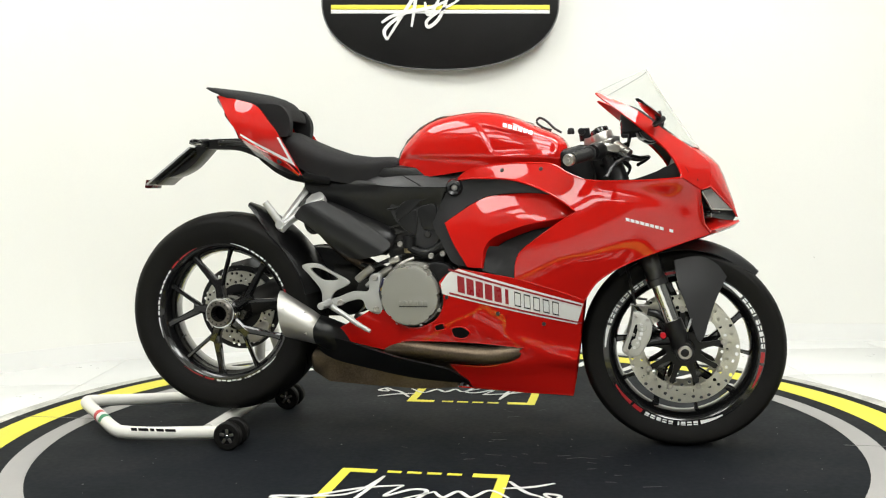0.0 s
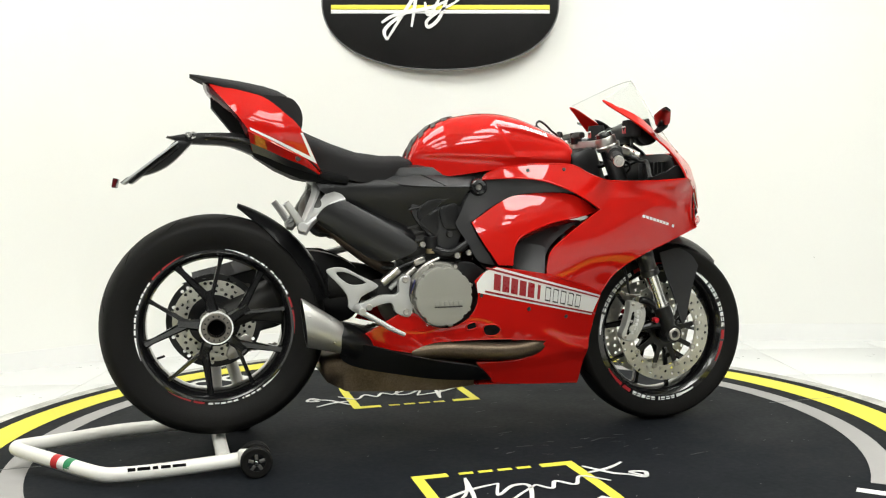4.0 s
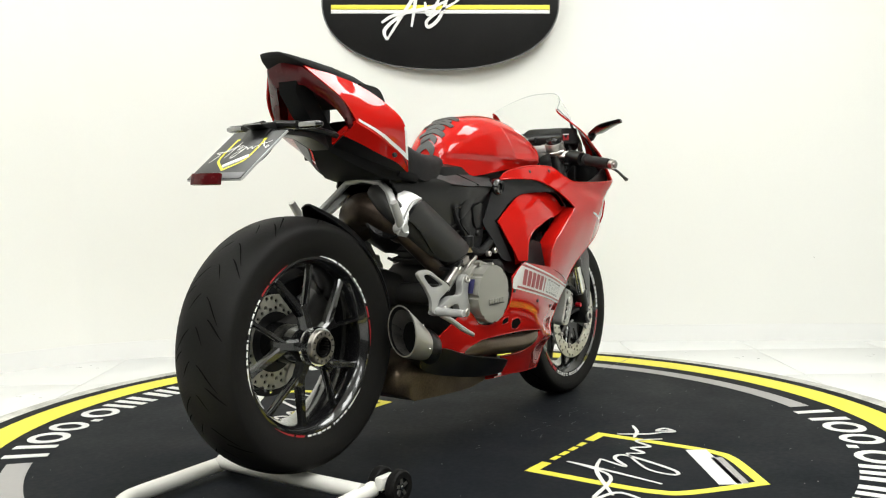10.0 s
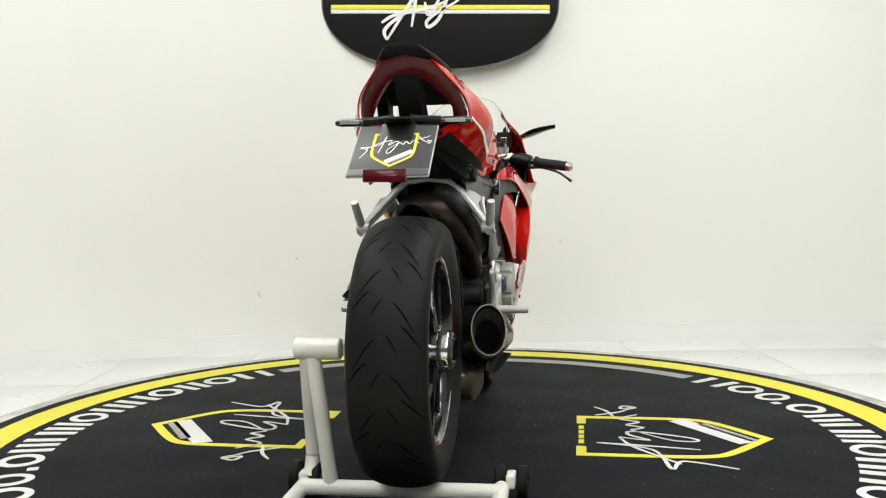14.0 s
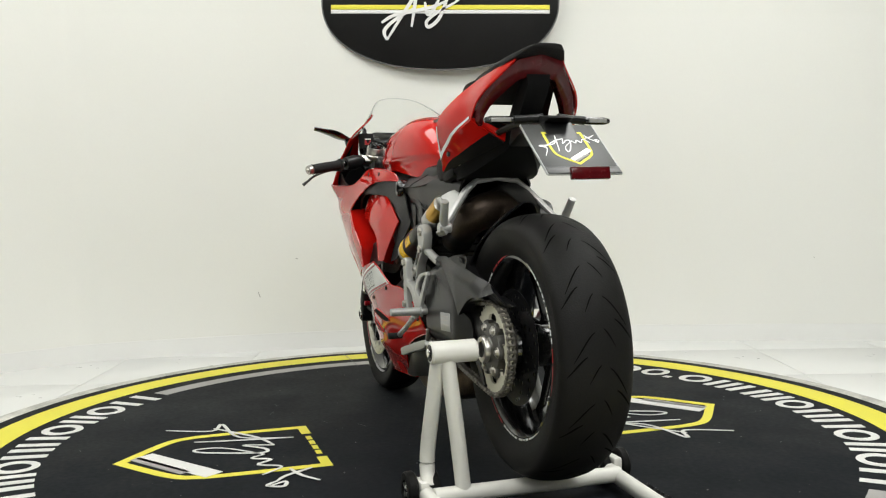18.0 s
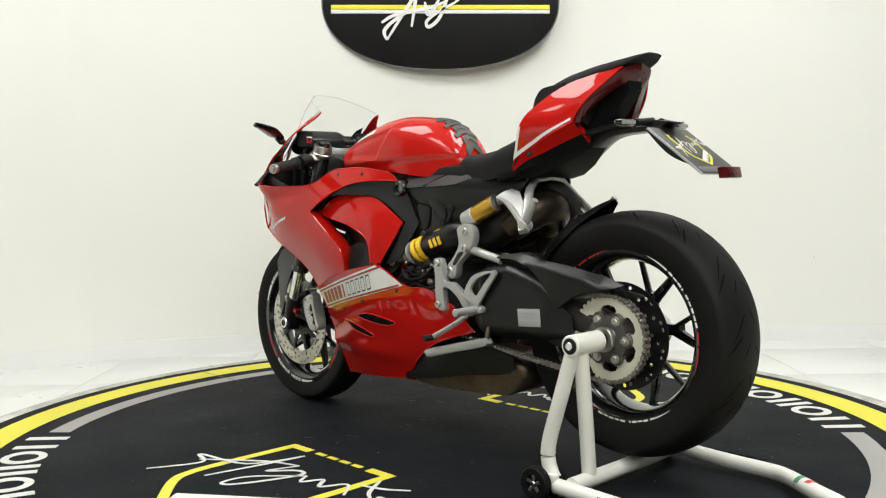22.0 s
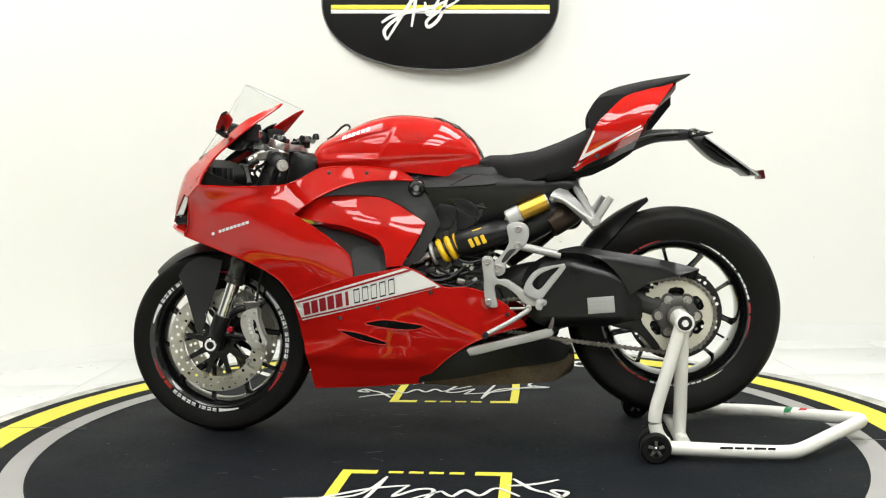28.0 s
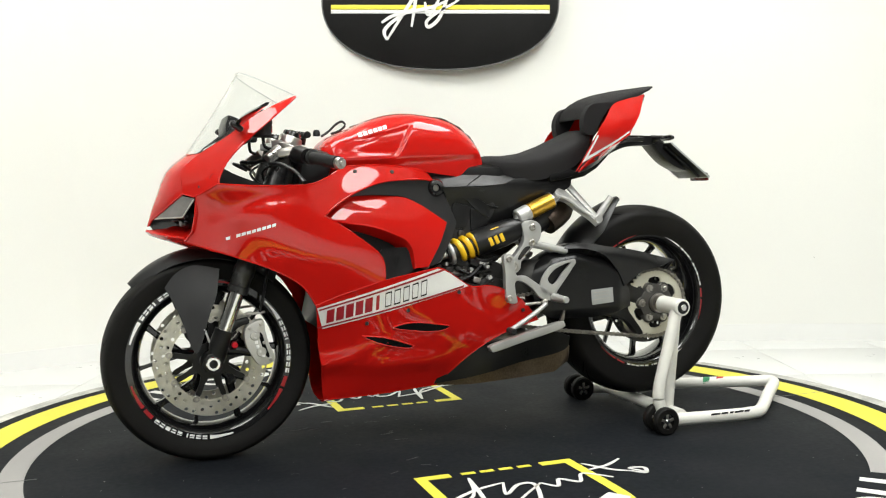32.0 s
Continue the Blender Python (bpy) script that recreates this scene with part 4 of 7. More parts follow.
# -- fork, front mudguard, calipers
for s in (1, -1):
    foot, top = Vector((0.706, s * 0.104, 0.355)), Vector((0.512, s * 0.104, 0.885))
    d = (top - foot).normalized()
    part("fork_leg", rod(foot - d * 0.01, foot + d * 0.17, 0.0215, n=28), CHROME, bike, "polished fork stanchion")
    part("fork_tube", lathe([(0.022, 0.0), (0.030, 0.0), (0.030, 0.018), (0.027, 0.022), (0.027, 0.05), (0.030, 0.055), (0.030, 0.075), (0.0275, 0.08), (0.0275, 0.44), (0, 0.44)], foot + d * 0.145, d, 28), material("grey_anodised_tube", (0.06, 0.06, 0.06), 0.3, metal=0.8, bump=0.0), bike, "dark anodised fork tube")
    part("fork_foot", tube([foot + d * 0.035, foot - d * 0.01, Vector((0.715, s * 0.103, 0.32)), Vector((FX, s * 0.102, FZ))], [0.027, 0.028, 0.026, 0.030], 18, 5), BLACK_PLASTIC, bike)
    part("axle_clamp", lathe([(0.012, 0.02), (0.018, 0.02), (0.0205, 0.017), (0.0205, 0.0), (0.012, 0.0)], (FX, s * 0.112, FZ), (0, s, 0), 24, closed=True), CHROME if s > 0 else STEEL, bike)
    # a solid near-black plug gives the axle's hole its shade
    part("axle_hole_shade", rod((FX, s * 0.095, FZ), (FX, s * 0.122, FZ), 0.0125), RECESS_BLACK, bike)
    part("axle_boss", rod((FX, s * 0.075, FZ), (FX, s * 0.125, FZ), 0.031, 0.028, 24), BLACK_PLASTIC, bike)
    cal_arm = tube([(0.70, s * 0.098, 0.33), (0.66, s * 0.098, 0.325), (0.62, s * 0.094, 0.315)], [0.016, 0.012, 0.010], 10, 4)
    merge(cal_arm, tube([(0.70, s * 0.098, 0.365), (0.66, s * 0.096, 0.40), (0.625, s * 0.094, 0.41)], [0.016, 0.012, 0.010], 10, 4))
    part("caliper_bracket", cal_arm, BLACK_PLASTIC, bike)
    cal = part("brake_caliper", slab([(0.585, 0.410), (0.622, 0.400), (0.638, 0.376), (0.634, 0.338), (0.616, 0.302), (0.598, 0.280), (0.566, 0.282), (0.552, 0.300), (0.568, 0.338), (0.578, 0.375)], s * 0.070, s * 0.108, 0.006), CALIPER, bike, "grey alloy brake caliper")
    for xc, zc in ((0.592, 0.318), (0.609, 0.366)):
        part("piston_cap", lathe([(0, 0.003), (0.012, 0.003), (0.0145, 0.0), (0.0145, -0.006)], (xc, s * 0.109, zc), (0, s, 0), 20), CALIPER, cal)
    for k in range(6):
        part("print_block", box(0.592 + 0.0052 * k - 0.0012 * (k - 2) ** 2, s * 0.1105, 0.308 + 0.013 * k, 0.009, 0.003, 0.010, 0.001), WHITE_FILM, cal)
    # a near-black plate paints the shade of the gap over the pads
    part("caliper_gap_shade", slab([(0.590, 0.372), (0.598, 0.368), (0.588, 0.328), (0.576, 0.302), (0.569, 0.306), (0.580, 0.340)], s * 0.104, s * 0.1088, 0.001), RECESS_BLACK, cal, "near-black plate for the shaded gap over the brake pads")
    for xc, zc in ((0.566, 0.296), (0.584, 0.345), (0.592, 0.398), (0.624, 0.388)):
        part("caliper_bolt", rod((xc, s * 0.10, zc), (xc, s * 0.114, zc), 0.005, n=8), STEEL, cal)
    part("pad_pin", rod((0.575, s * 0.085, 0.43), (0.63, s * 0.085, 0.425), 0.004), STEEL, cal)
    part("red_pin", rod((0.668, s * 0.105, 0.345), (0.668, s * 0.125, 0.345), 0.009, n=12), material("red_anodised", (0.5, 0.01, 0.02), 0.3, metal=0.7, bump=0), bike)
    part("brake_hose", tube([(0.59, s * 0.085, 0.43), (0.575, s * 0.09, 0.50), (0.56, s * 0.07, 0.58), (0.57, s * 0.05, 0.66)], 0.0045, 8, 6), BLACK_PLASTIC, bike)
    fork_reflector = box(0.742, s * 0.108, 0.375, 0.006, 0.004, 0.04, 0.001, (0, 18, 0))
    part("fork_label", fork_reflector, LABEL_SILVER, bike)

mud_rows = []
for i in range(22):
    a = radians(46 + 84 * i / 21)
    r = 0.314 + 0.010 * math.sin(math.pi * i / 21)
    hw = 0.030 + 0.042 * min(1, i / 8)
    row = []
    for k in range(13):
        u = -1 + 2 * k / 12
        drop = 0.030 * abs(u) ** 2.4
        row.append((FX + (r - drop) * math.cos(a), hw * u, FZ + (r - drop) * math.sin(a)))
    mud_rows.append(row)
bm = loft(mud_rows, cap=False, closed=False)
shell(bm, 0.004)
mudguard = part("front_mudguard", bm, GREY_PLASTIC, bike, "dark grey front mudguard")
for s in (1, -1):
    h = thin_plate([(0.85, 0.51, 0.070), (0.80, 0.565, 0.072), (0.72, 0.55, 0.082), (0.73, 0.49, 0.098), (0.78, 0.33, 0.106), (0.81, 0.42, 0.092), (0.755, 0.40, 0.108)])
    part("mudguard_blade", sheet([(0.850, 0.512, 1), (0.82, 0.55), (0.77, 0.572), (0.70, 0.56, 1), (0.712, 0.49), (0.734, 0.43), (0.760, 0.345), (0.773, 0.326, 1), (0.786, 0.345), (0.797, 0.385), (0.820, 0.45)], h, 0.004, 0.025, side=s,
                                  hole=None), GREY_PLASTIC, mudguard)

# -- fairings
side_h = thin_plate([(0.572, 0.689, 0.227), (0.797, 0.645, 0.141), (0.768, 0.763, 0.172), (0.715, 0.797, 0.232), (0.690, 0.750, 0.226), (0.60, 0.793, 0.229), (0.46, 0.797, 0.206), (0.36, 0.838, 0.180), (0.22, 0.846, 0.166), (0.08, 0.816, 0.142),
                     (0.424, 0.707, 0.226), (0.30, 0.62, 0.232), (0.25, 0.52, 0.222), (0.66, 0.60, 0.186), (0.525, 0.54, 0.196), (0.45, 0.47, 0.184), (0.40, 0.60, 0.231), (0.24, 0.81, 0.184), (0.34, 0.775, 0.202), (0.69, 0.69, 0.200), (0.13, 0.825, 0.162)])
belly_h = thin_plate([(0.035, 0.504, 0.212), (0.44, 0.38, 0.152), (0.45, 0.45, 0.181), (0.25, 0.50, 0.220), (0.41, 0.16, 0.082), (0.07, 0.182, 0.118), (-0.08, 0.31, 0.165), (-0.26, 0.37, 0.160), (-0.13, 0.46, 0.182), (0.20, 0.35, 0.188), (0.41, 0.28, 0.122), (0.25, 0.24, 0.150), (0.08, 0.30, 0.172), (0.20, 0.44, 0.208)])
smooth_side = side_h
smooth_belly = belly_h


def belly_h(x, z):
    """The belly with its two pressed creases: one low along the sill, one from the exhaust recess to the front edge."""
    low = 0.262 + (x - 0.05) * 0.02
    mid = 0.318 - (x - 0.27) * 0.33
    ridge = max(0.0, 1 - abs(z - low) / 0.040) * 0.009 * min(1, max(0, (x - 0.0) / 0.1)) + max(0.0, 1 - abs(z - mid) / 0.035) * 0.009 * min(1, max(0, (x - 0.20) / 0.08))
    return smooth_belly(x, z) + ridge


def rolled_edge(bm, outline, height, side, r=0.0028):
    """Adds a rounded bead along a stretch of a panel's edge."""
    pts = spline(outline, 6)
    return merge(bm, tube([(p.x, side * (height(p.x, p.y) - r * 0.6), p.y) for p in pts], r, 6, 1))


def side_h(x, z):
    """The flank with its shallow scallop between nose and cockpit edge."""
    lower = 0.672 + (0.79 - x) * 0.27
    e = min(1, max(0, (z - lower) / 0.030)) * min(1, max(0, (0.785 - z) / 0.030)) * min(1, max(0, (x - 0.42) / 0.10)) * min(1, max(0, (0.755 - x) / 0.02))
    return smooth_side(x, z) - 0.009 * e


SIDE_OUT = [(0.797, 0.642, 1), (0.735, 0.622), (0.66, 0.596), (0.59, 0.570), (0.525, 0.538), (0.478, 0.502), (0.446, 0.452, 1), (0.36, 0.486), (0.252, 0.520, 1), (0.256, 0.565), (0.270, 0.594), (0.303, 0.622), (0.366, 0.668), (0.426, 0.707, 1),
            (0.385, 0.738), (0.325, 0.772), (0.24, 0.800), (0.14, 0.806), (0.076, 0.803, 1), (0.10, 0.824), (0.14, 0.836), (0.23, 0.846), (0.31, 0.846), (0.36, 0.840), (0.41, 0.812), (0.47, 0.793), (0.60, 0.791), (0.68, 0.795), (0.715, 0.798, 1), (0.767, 0.765, 1), (0.770, 0.715), (0.778, 0.668)]
BELLY_L = [(0.446, 0.450, 1), (0.36, 0.484), (0.252, 0.518), (0.095, 0.548, 1), (0.060, 0.534), (-0.017, 0.486), (-0.08, 0.483), (-0.134, 0.468), (-0.200, 0.431, 1), (-0.262, 0.366, 1), (-0.16, 0.338), (-0.085, 0.306), (-0.02, 0.262), (0.066, 0.182, 1), (0.22, 0.170), (0.408, 0.156, 1), (0.421, 0.26), (0.434, 0.35)]
BELLY_R = [(0.446, 0.450, 1), (0.36, 0.484), (0.252, 0.518), (0.090, 0.546, 1), (0.055, 0.528), (0.030, 0.505, 1), (0.042, 0.465), (0.036, 0.425), (0.010, 0.388), (-0.045, 0.366), (-0.100, 0.376), (-0.140, 0.410), (-0.172, 0.424, 1), (-0.25, 0.38), (-0.335, 0.334, 1), (-0.23, 0.312), (-0.130, 0.292, 1), (-0.095, 0.322), (-0.03, 0.327), (0.12, 0.326), (0.272, 0.312, 1), (0.225, 0.272), (0.16, 0.252), (0.05, 0.254, 1), (0.075, 0.225), (0.112, 0.184, 1), (0.25, 0.170), (0.408, 0.156, 1), (0.421, 0.26), (0.434, 0.35)]
for s in (1, -1):
    part("side_fairing", rolled_edge(sheet(SIDE_OUT, side_h, 0.004, 0.012, side=s), SIDE_OUT[:-2], side_h, s), RED, bike, "glossy red side fairing")
    part("belly_fairing", rolled_edge(sheet(BELLY_L if s > 0 else BELLY_R, belly_h, 0.004, 0.012, side=s), (BELLY_L if s > 0 else BELLY_R)[3:], belly_h, s, 0.0022), RED, bike, "glossy red belly fairing")
    # raised return of the fairing's edge behind the wing
    edge = spline([(0.252, 0.520), (0.256, 0.565), (0.270, 0.594), (0.303, 0.622), (0.366, 0.668), (0.426, 0.707)], 8)
    bm = bmesh.new()
    rows = [[bm.verts.new((p.x, s * (side_h(p.x, p.y) - 0.001), p.y)), bm.verts.new((p.x + 0.03, s * (side_h(p.x, p.y) - 0.07), p.y + 0.004))] for p in edge]
    for u, v in zip(rows, rows[1:]):
        bm.faces.new((u[0], u[1], v[1], v[0]))
    shell(bm, 0.003)
    part("fairing_return", bm, RED, bike)
    # inner duct panel
    duct_h = thin_plate([(0.435, 0.705, 0.172), (0.35, 0.752, 0.170), (0.27, 0.762, 0.164), (0.17, 0.752, 0.158), (0.085, 0.708, 0.158), (0.04, 0.675, 0.158), (0.112, 0.549, 0.190), (0.15, 0.55, 0.196), (0.155, 0.60, 0.196), (0.20, 0.645, 0.196), (0.30, 0.675, 0.194), (0.37, 0.69, 0.188), (0.10, 0.62, 0.184), (0.15, 0.69, 0.184), (0.26, 0.725, 0.184)], 1e-4)
    DUCT_EDGE = [(0.152, 0.546), (0.154, 0.568), (0.161, 0.606), (0.190, 0.637), (0.275, 0.670), (0.354, 0.684), (0.435, 0.701), (0.436, 0.706)]
    bm = bmesh.new()
    rows = [[bm.verts.new((p.x, s * (duct_h(p.x, p.y) - 0.001), p.y)), bm.verts.new((p.x + 0.022, s * (duct_h(p.x, p.y) - 0.065), p.y - 0.018))] for p in spline(DUCT_EDGE, 6)]
    for u, v in zip(rows, rows[1:]):
        bm.faces.new((u[0], u[1], v[1], v[0]))
    shell(bm, 0.003)
    part("duct_return", rolled_edge(bm, DUCT_EDGE, duct_h, s, 0.003), RED, bike)
    part("duct_panel", sheet([(0.436, 0.706, 1), (0.40, 0.732), (0.356, 0.753), (0.30, 0.760), (0.23, 0.759), (0.168, 0.752), (0.12, 0.730), (0.084, 0.707), (0.038, 0.676, 1), (0.066, 0.618), (0.090, 0.580), (0.110, 0.548, 1), (0.152, 0.546, 1)] + DUCT_EDGE[1:-1], duct_h, 0.004, 0.018, side=s), RED, bike, "red air duct panel")
    # black arch over it
    arch_h = thin_plate([(0.44, 0.706, 0.182), (0.33, 0.772, 0.194), (0.24, 0.800, 0.176), (0.14, 0.806, 0.154), (0.076, 0.795, 0.140), (0.034, 0.752, 0.135), (0.0, 0.674, 0.130), (0.04, 0.674, 0.150), (0.09, 0.71, 0.152), (0.17, 0.755, 0.158), (0.07, 0.60, 0.160)])
    part("duct_arch", sheet([(0.438, 0.706, 1), (0.38, 0.742), (0.325, 0.774), (0.24, 0.803), (0.135, 0.809), (0.080, 0.800), (0.050, 0.776), (0.028, 0.742), (0.004, 0.690), (-0.002, 0.668), (0.03, 0.610), (0.060, 0.560), (0.108, 0.546, 1), (0.088, 0.580), (0.064, 0.618), (0.036, 0.676, 1), (0.084, 0.709), (0.12, 0.732), (0.168, 0.754), (0.23, 0.761), (0.30, 0.762), (0.356, 0.755), (0.40, 0.734)], arch_h, 0.005, 0.02, side=s), GREY_PLASTIC, bike, "dark grey duct surround")
    # dark radiator duct behind
    part("duct_lining", sheet([(0.44, 0.70, 1), (0.30, 0.77), (0.10, 0.74), (0.02, 0.66), (0.10, 0.52), (0.26, 0.50, 1), (0.30, 0.60)], thin_plate([(0.44, 0.70, 0.13), (0.1, 0.7, 0.12), (0.26, 0.5, 0.15), (0.2, 0.62, 0.125)]), 0.003, 0.04, side=s), BLACK_PLASTIC, bike)
    part("duct_scoop", sheet([(0.134, 0.60, 1), (0.16, 0.607), (0.232, 0.606), (0.262, 0.596, 1), (0.256, 0.55), (0.250, 0.518, 1), (0.18, 0.53), (0.134, 0.546, 1)], thin_plate([(0.13, 0.6, 0.178), (0.25, 0.6, 0.180), (0.25, 0.52, 0.205), (0.13, 0.54, 0.185), (0.19, 0.57, 0.178)]), 0.003, 0.02, side=s), BLACK_PLASTIC, bike)
    part("fairing_fastener", lathe([(0, 0.002), (0.004, 0.002), (0.006, 0.0), (0.006, -0.004)], (0.212, s * (side_h(0.212, 0.828) + 0.0005), 0.828), (0, s, 0.3), 14), CAST, bike)
    part("fairing_fastener", lathe([(0, 0.002), (0.004, 0.002), (0.006, 0.0), (0.006, -0.004)], (0.325, s * (side_h(0.325, 0.830) + 0.0005), 0.830), (0, s, 0.3), 14), CAST, bike)
    for fx, fz in ((0.05, 0.462), (0.20, 0.415), (0.33, 0.383)) if s < 0 else ((0.02, 0.470), (0.18, 0.425), (0.30, 0.392), (-0.205, 0.40)):
        part("fairing_fastener", lathe([(0, 0.003), (0.005, 0.003), (0.006, 0.0), (0.006, -0.006)], (fx, s * (belly_h(fx, fz) + 0.001), fz), (0, s, 0), 12), CAST, bike)


def film(outline, height, side, off, mat, name, label="", step=0.02, n=4):
    """Thin film laid on a fairing."""
    return part(name, sheet(outline, lambda a, b: height(a, b) + off, 0.0, step, n, side=side), mat, bike, label)


for s in (1, -1):
    xl = -0.012 if s > 0 else 0.034
    # white stripe: top edge from (0.44, 0.452) back and up, bottom edge parallel
    top = lambda x: 0.546 - (x - 0.09) * 0.292
    bot = lambda x: 0.472 - (x - 0.03) * 0.235
    tail = [(0.092, top(0.092), 1), (0.06, 0.534), (xl, 0.497 if s > 0 else 0.500, 1), (xl + 0.004, bot(xl), 1)] if s < 0 else [(0.094, top(0.094), 1), (0.058, 0.531), (-0.010, 0.487, 1)]
    film([(0.443, top(0.443), 1)] + tail + [(0.424, bot(0.424), 1)], belly_h, s, 0.0012, WHITE_FILM, "belly_stripe", "white stripe film with dark red lines")
    for f0, f1 in ((0.08, 0.15), (0.86, 0.93)):
        a = lambda x, f: top(x) + (bot(x) - top(x)) * f
        xe = 0.06 if s < 0 else (0.075 if f0 < 0.5 else 0.005)
        film([(0.438, a(0.438, f0), 1), (xe, a(xe, f0), 1), (xe, a(xe, f1), 1), (0.438, a(0.438, f1), 1)], belly_h, s, 0.0026, DARK_RED, "stripe_line")
    # lettering as plain blocks: seven heavy dark red, then five thin ones; it reads towards the tail on the left, towards the nose on the right
    xs0, xs1 = (0.085, 0.405) if s < 0 else (0.415, 0.095)
    step_x = (xs1 - xs0) / 12
    for k in range(11):
        heavy = k < 6
        p = xs0 + step_x * (k + (0.0 if heavy else 0.15))
        q = p + step_x * (0.86 if heavy else 0.72)
        lo, hi = 0.23, 0.78
        def cell(fa, fb, ua, ub):
            xa, xb = p + (q - p) * ua, p + (q - p) * ub
            film([(xa, a(xa, fa), 1), (xb, a(xb, fa), 1), (xb, a(xb, fb), 1), (xa, a(xa, fb), 1)], belly_h, s, 0.0026, DARK_RED if heavy else BLACK_PLASTIC, "print_block", n=2, step=0.03)
        if heavy:
            cell(lo, hi, 0.0, 0.92) if k != 5 else cell(lo, hi, 0.2, 0.6)
        else:
            cell(lo, hi, 0.0, 0.09), cell(lo, lo + 0.05, 0.09, 0.95), cell(hi - 0.05, hi, 0.09, 0.95), cell(lo + 0.05, hi - 0.05, 0.86, 0.95)
    # small white mark on the upper fairing
    for k in range(10):
        if k == 8:
            continue
        x0 = 0.562 + k * 0.0133 if s < 0 else 0.562 + k * 0.0133
        z0 = 0.690 - (x0 - 0.562) * 0.28
        bl = [(x0, z0, 1), (x0 + 0.0105, z0 - 0.003, 1), (x0 + 0.0105, z0 - 0.0115, 1), (x0, z0 - 0.0085, 1)]
        film(bl, side_h, s, 0.0012, WHITE_FILM, "print_block", n=2)

# left: two air slots; right: two small vents; near-black film paints their shade
for s, outs in ((1, ([(0.222, 0.374), (0.19, 0.385), (0.15, 0.387), (0.09, 0.378), (0.046, 0.368), (0.068, 0.357), (0.11, 0.356), (0.16, 0.362)], [(0.312, 0.354, 1), (0.24, 0.345), (0.156, 0.316, 1), (0.172, 0.309), (0.23, 0.320), (0.275, 0.335)])),
                (-1, ([(0.010, 0.374, 1), (0.034, 0.382, 1), (0.040, 0.366, 1), (0.014, 0.360, 1)], [(0.062, 0.368), (0.095, 0.372), (0.115, 0.355), (0.098, 0.338), (0.068, 0.342)]))):
    for o in outs:
        film(o, belly_h, s, 0.0014, RECESS_BLACK, "slot_shade", "near-black film for the shade in a slot", 0.02)
    for o in outs:
        pts = spline(o, 4, True)
        part("slot_lip", tube([(p.x, s * (belly_h(p.x, p.y) + 0.0006), p.y) for p in pts + pts[:1]], 0.0022, 6, 1), RED, bike)

# underside of the belly
rows = []
for i in range(15):
    x = 0.408 - 0.340 * i / 14
    w = 0.081 + 0.036 * i / 14
    z = 0.157 + 0.025 * i / 14
    rows.append([(x, w * u, z - 0.012 * (1 - abs(u) ** 3)) for u in [-1 + 2 * k / 10 for k in range(11)]])
bm = loft(rows, cap=False, closed=False)
shell(bm, 0.004)
part("belly_floor", bm, RED, bike)

# -- nose
cowl_h = thin_plate([(0.482, 1.046, 0.128), (0.598, 0.987, 0.150), (0.67, 0.933, 0.140), (0.746, 0.884, 0.110), (0.798, 0.833, 0.105), (0.797, 0.774, 0.130), (0.767, 0.767, 0.170), (0.712, 0.797, 0.231), (0.687, 0.855, 0.215), (0.656, 0.893, 0.209), (0.612, 0.932, 0.197), (0.55, 0.99, 0.168), (0.484, 1.038, 0.131), (0.76, 0.82, 0.162), (0.71, 0.87, 0.178)], 1e-4)
NOSE_OUT = [(0.482, 1.046, 1), (0.52, 1.030), (0.598, 0.988), (0.67, 0.934), (0.746, 0.884), (0.783, 0.853), (0.798, 0.833), (0.797, 0.774, 1), (0.767, 0.767, 1), (0.712, 0.800, 1), (0.708, 0.818), (0.687, 0.857), (0.656, 0.893), (0.612, 0.932), (0.548, 0.985), (0.484, 1.038)]
for s in (1, -1):
    part("nose_side", rolled_edge(sheet(NOSE_OUT, cowl_h, 0.004, 0.015, side=s), NOSE_OUT[9:], cowl_h, s), RED, bike, "glossy red nose side")
    part("nose_backing", sheet([(0.615, 0.945), (0.66, 0.910), (0.735, 0.862), (0.785, 0.815), (0.79, 0.785), (0.76, 0.775), (0.725, 0.80), (0.712, 0.822), (0.690, 0.860), (0.660, 0.896)], lambda a, b: cowl_h(a, b) - 0.009, 0.003, 0.03, side=s), BLACK_PLASTIC, bike, "black lining inside the nose")
rows = []
for x, z, w, bulge in ((0.746, 0.884, 0.110, 0.032), (0.766, 0.868, 0.108, 0.033), (0.783, 0.853, 0.106, 0.034), (0.798, 0.833, 0.105, 0.036), (0.800, 0.803, 0.115, 0.048), (0.797, 0.774, 0.130, 0.061), (0.825, 0.750, 0.094, 0.042), (0.848, 0.730, 0.062, 0.026), (0.871, 0.705, 0.022, 0.010), (0.884, 0.682, 0.006, 0.004)):
    rows.append([(x + bulge * (1 - (2 * k / 12 - 1) ** 2), w * (2 * k / 12 - 1), z) for k in range(13)])
bm = loft(rows, cap=False, closed=False)
shell(bm, 0.004)
part("nose_ridge", bm, RED, bike, "red centre ridge of the nose")
# chin below the headlights
rows = []
for q in range(13):
    u = -1 + 2 * q / 12
    x = 0.893 - 0.092 * abs(u) ** 1.25
    y = 0.141 * u
    rows.append([(x - 0.004, y, 0.674 - 0.020 * abs(u)), (x, y, 0.668 - 0.018 * abs(u)), (x - 0.012, y, 0.655 - 0.018 * abs(u)), (x - 0.08, y * 0.96, 0.630 - 0.018 * abs(u)), (x - 0.15, y * 1.05, 0.606 - 0.006 * abs(u))])
bm = loft(rows, cap=False, closed=False)
shell(bm, 0.004)
part("nose_chin", bm, RED, bike, "red chin of the nose")
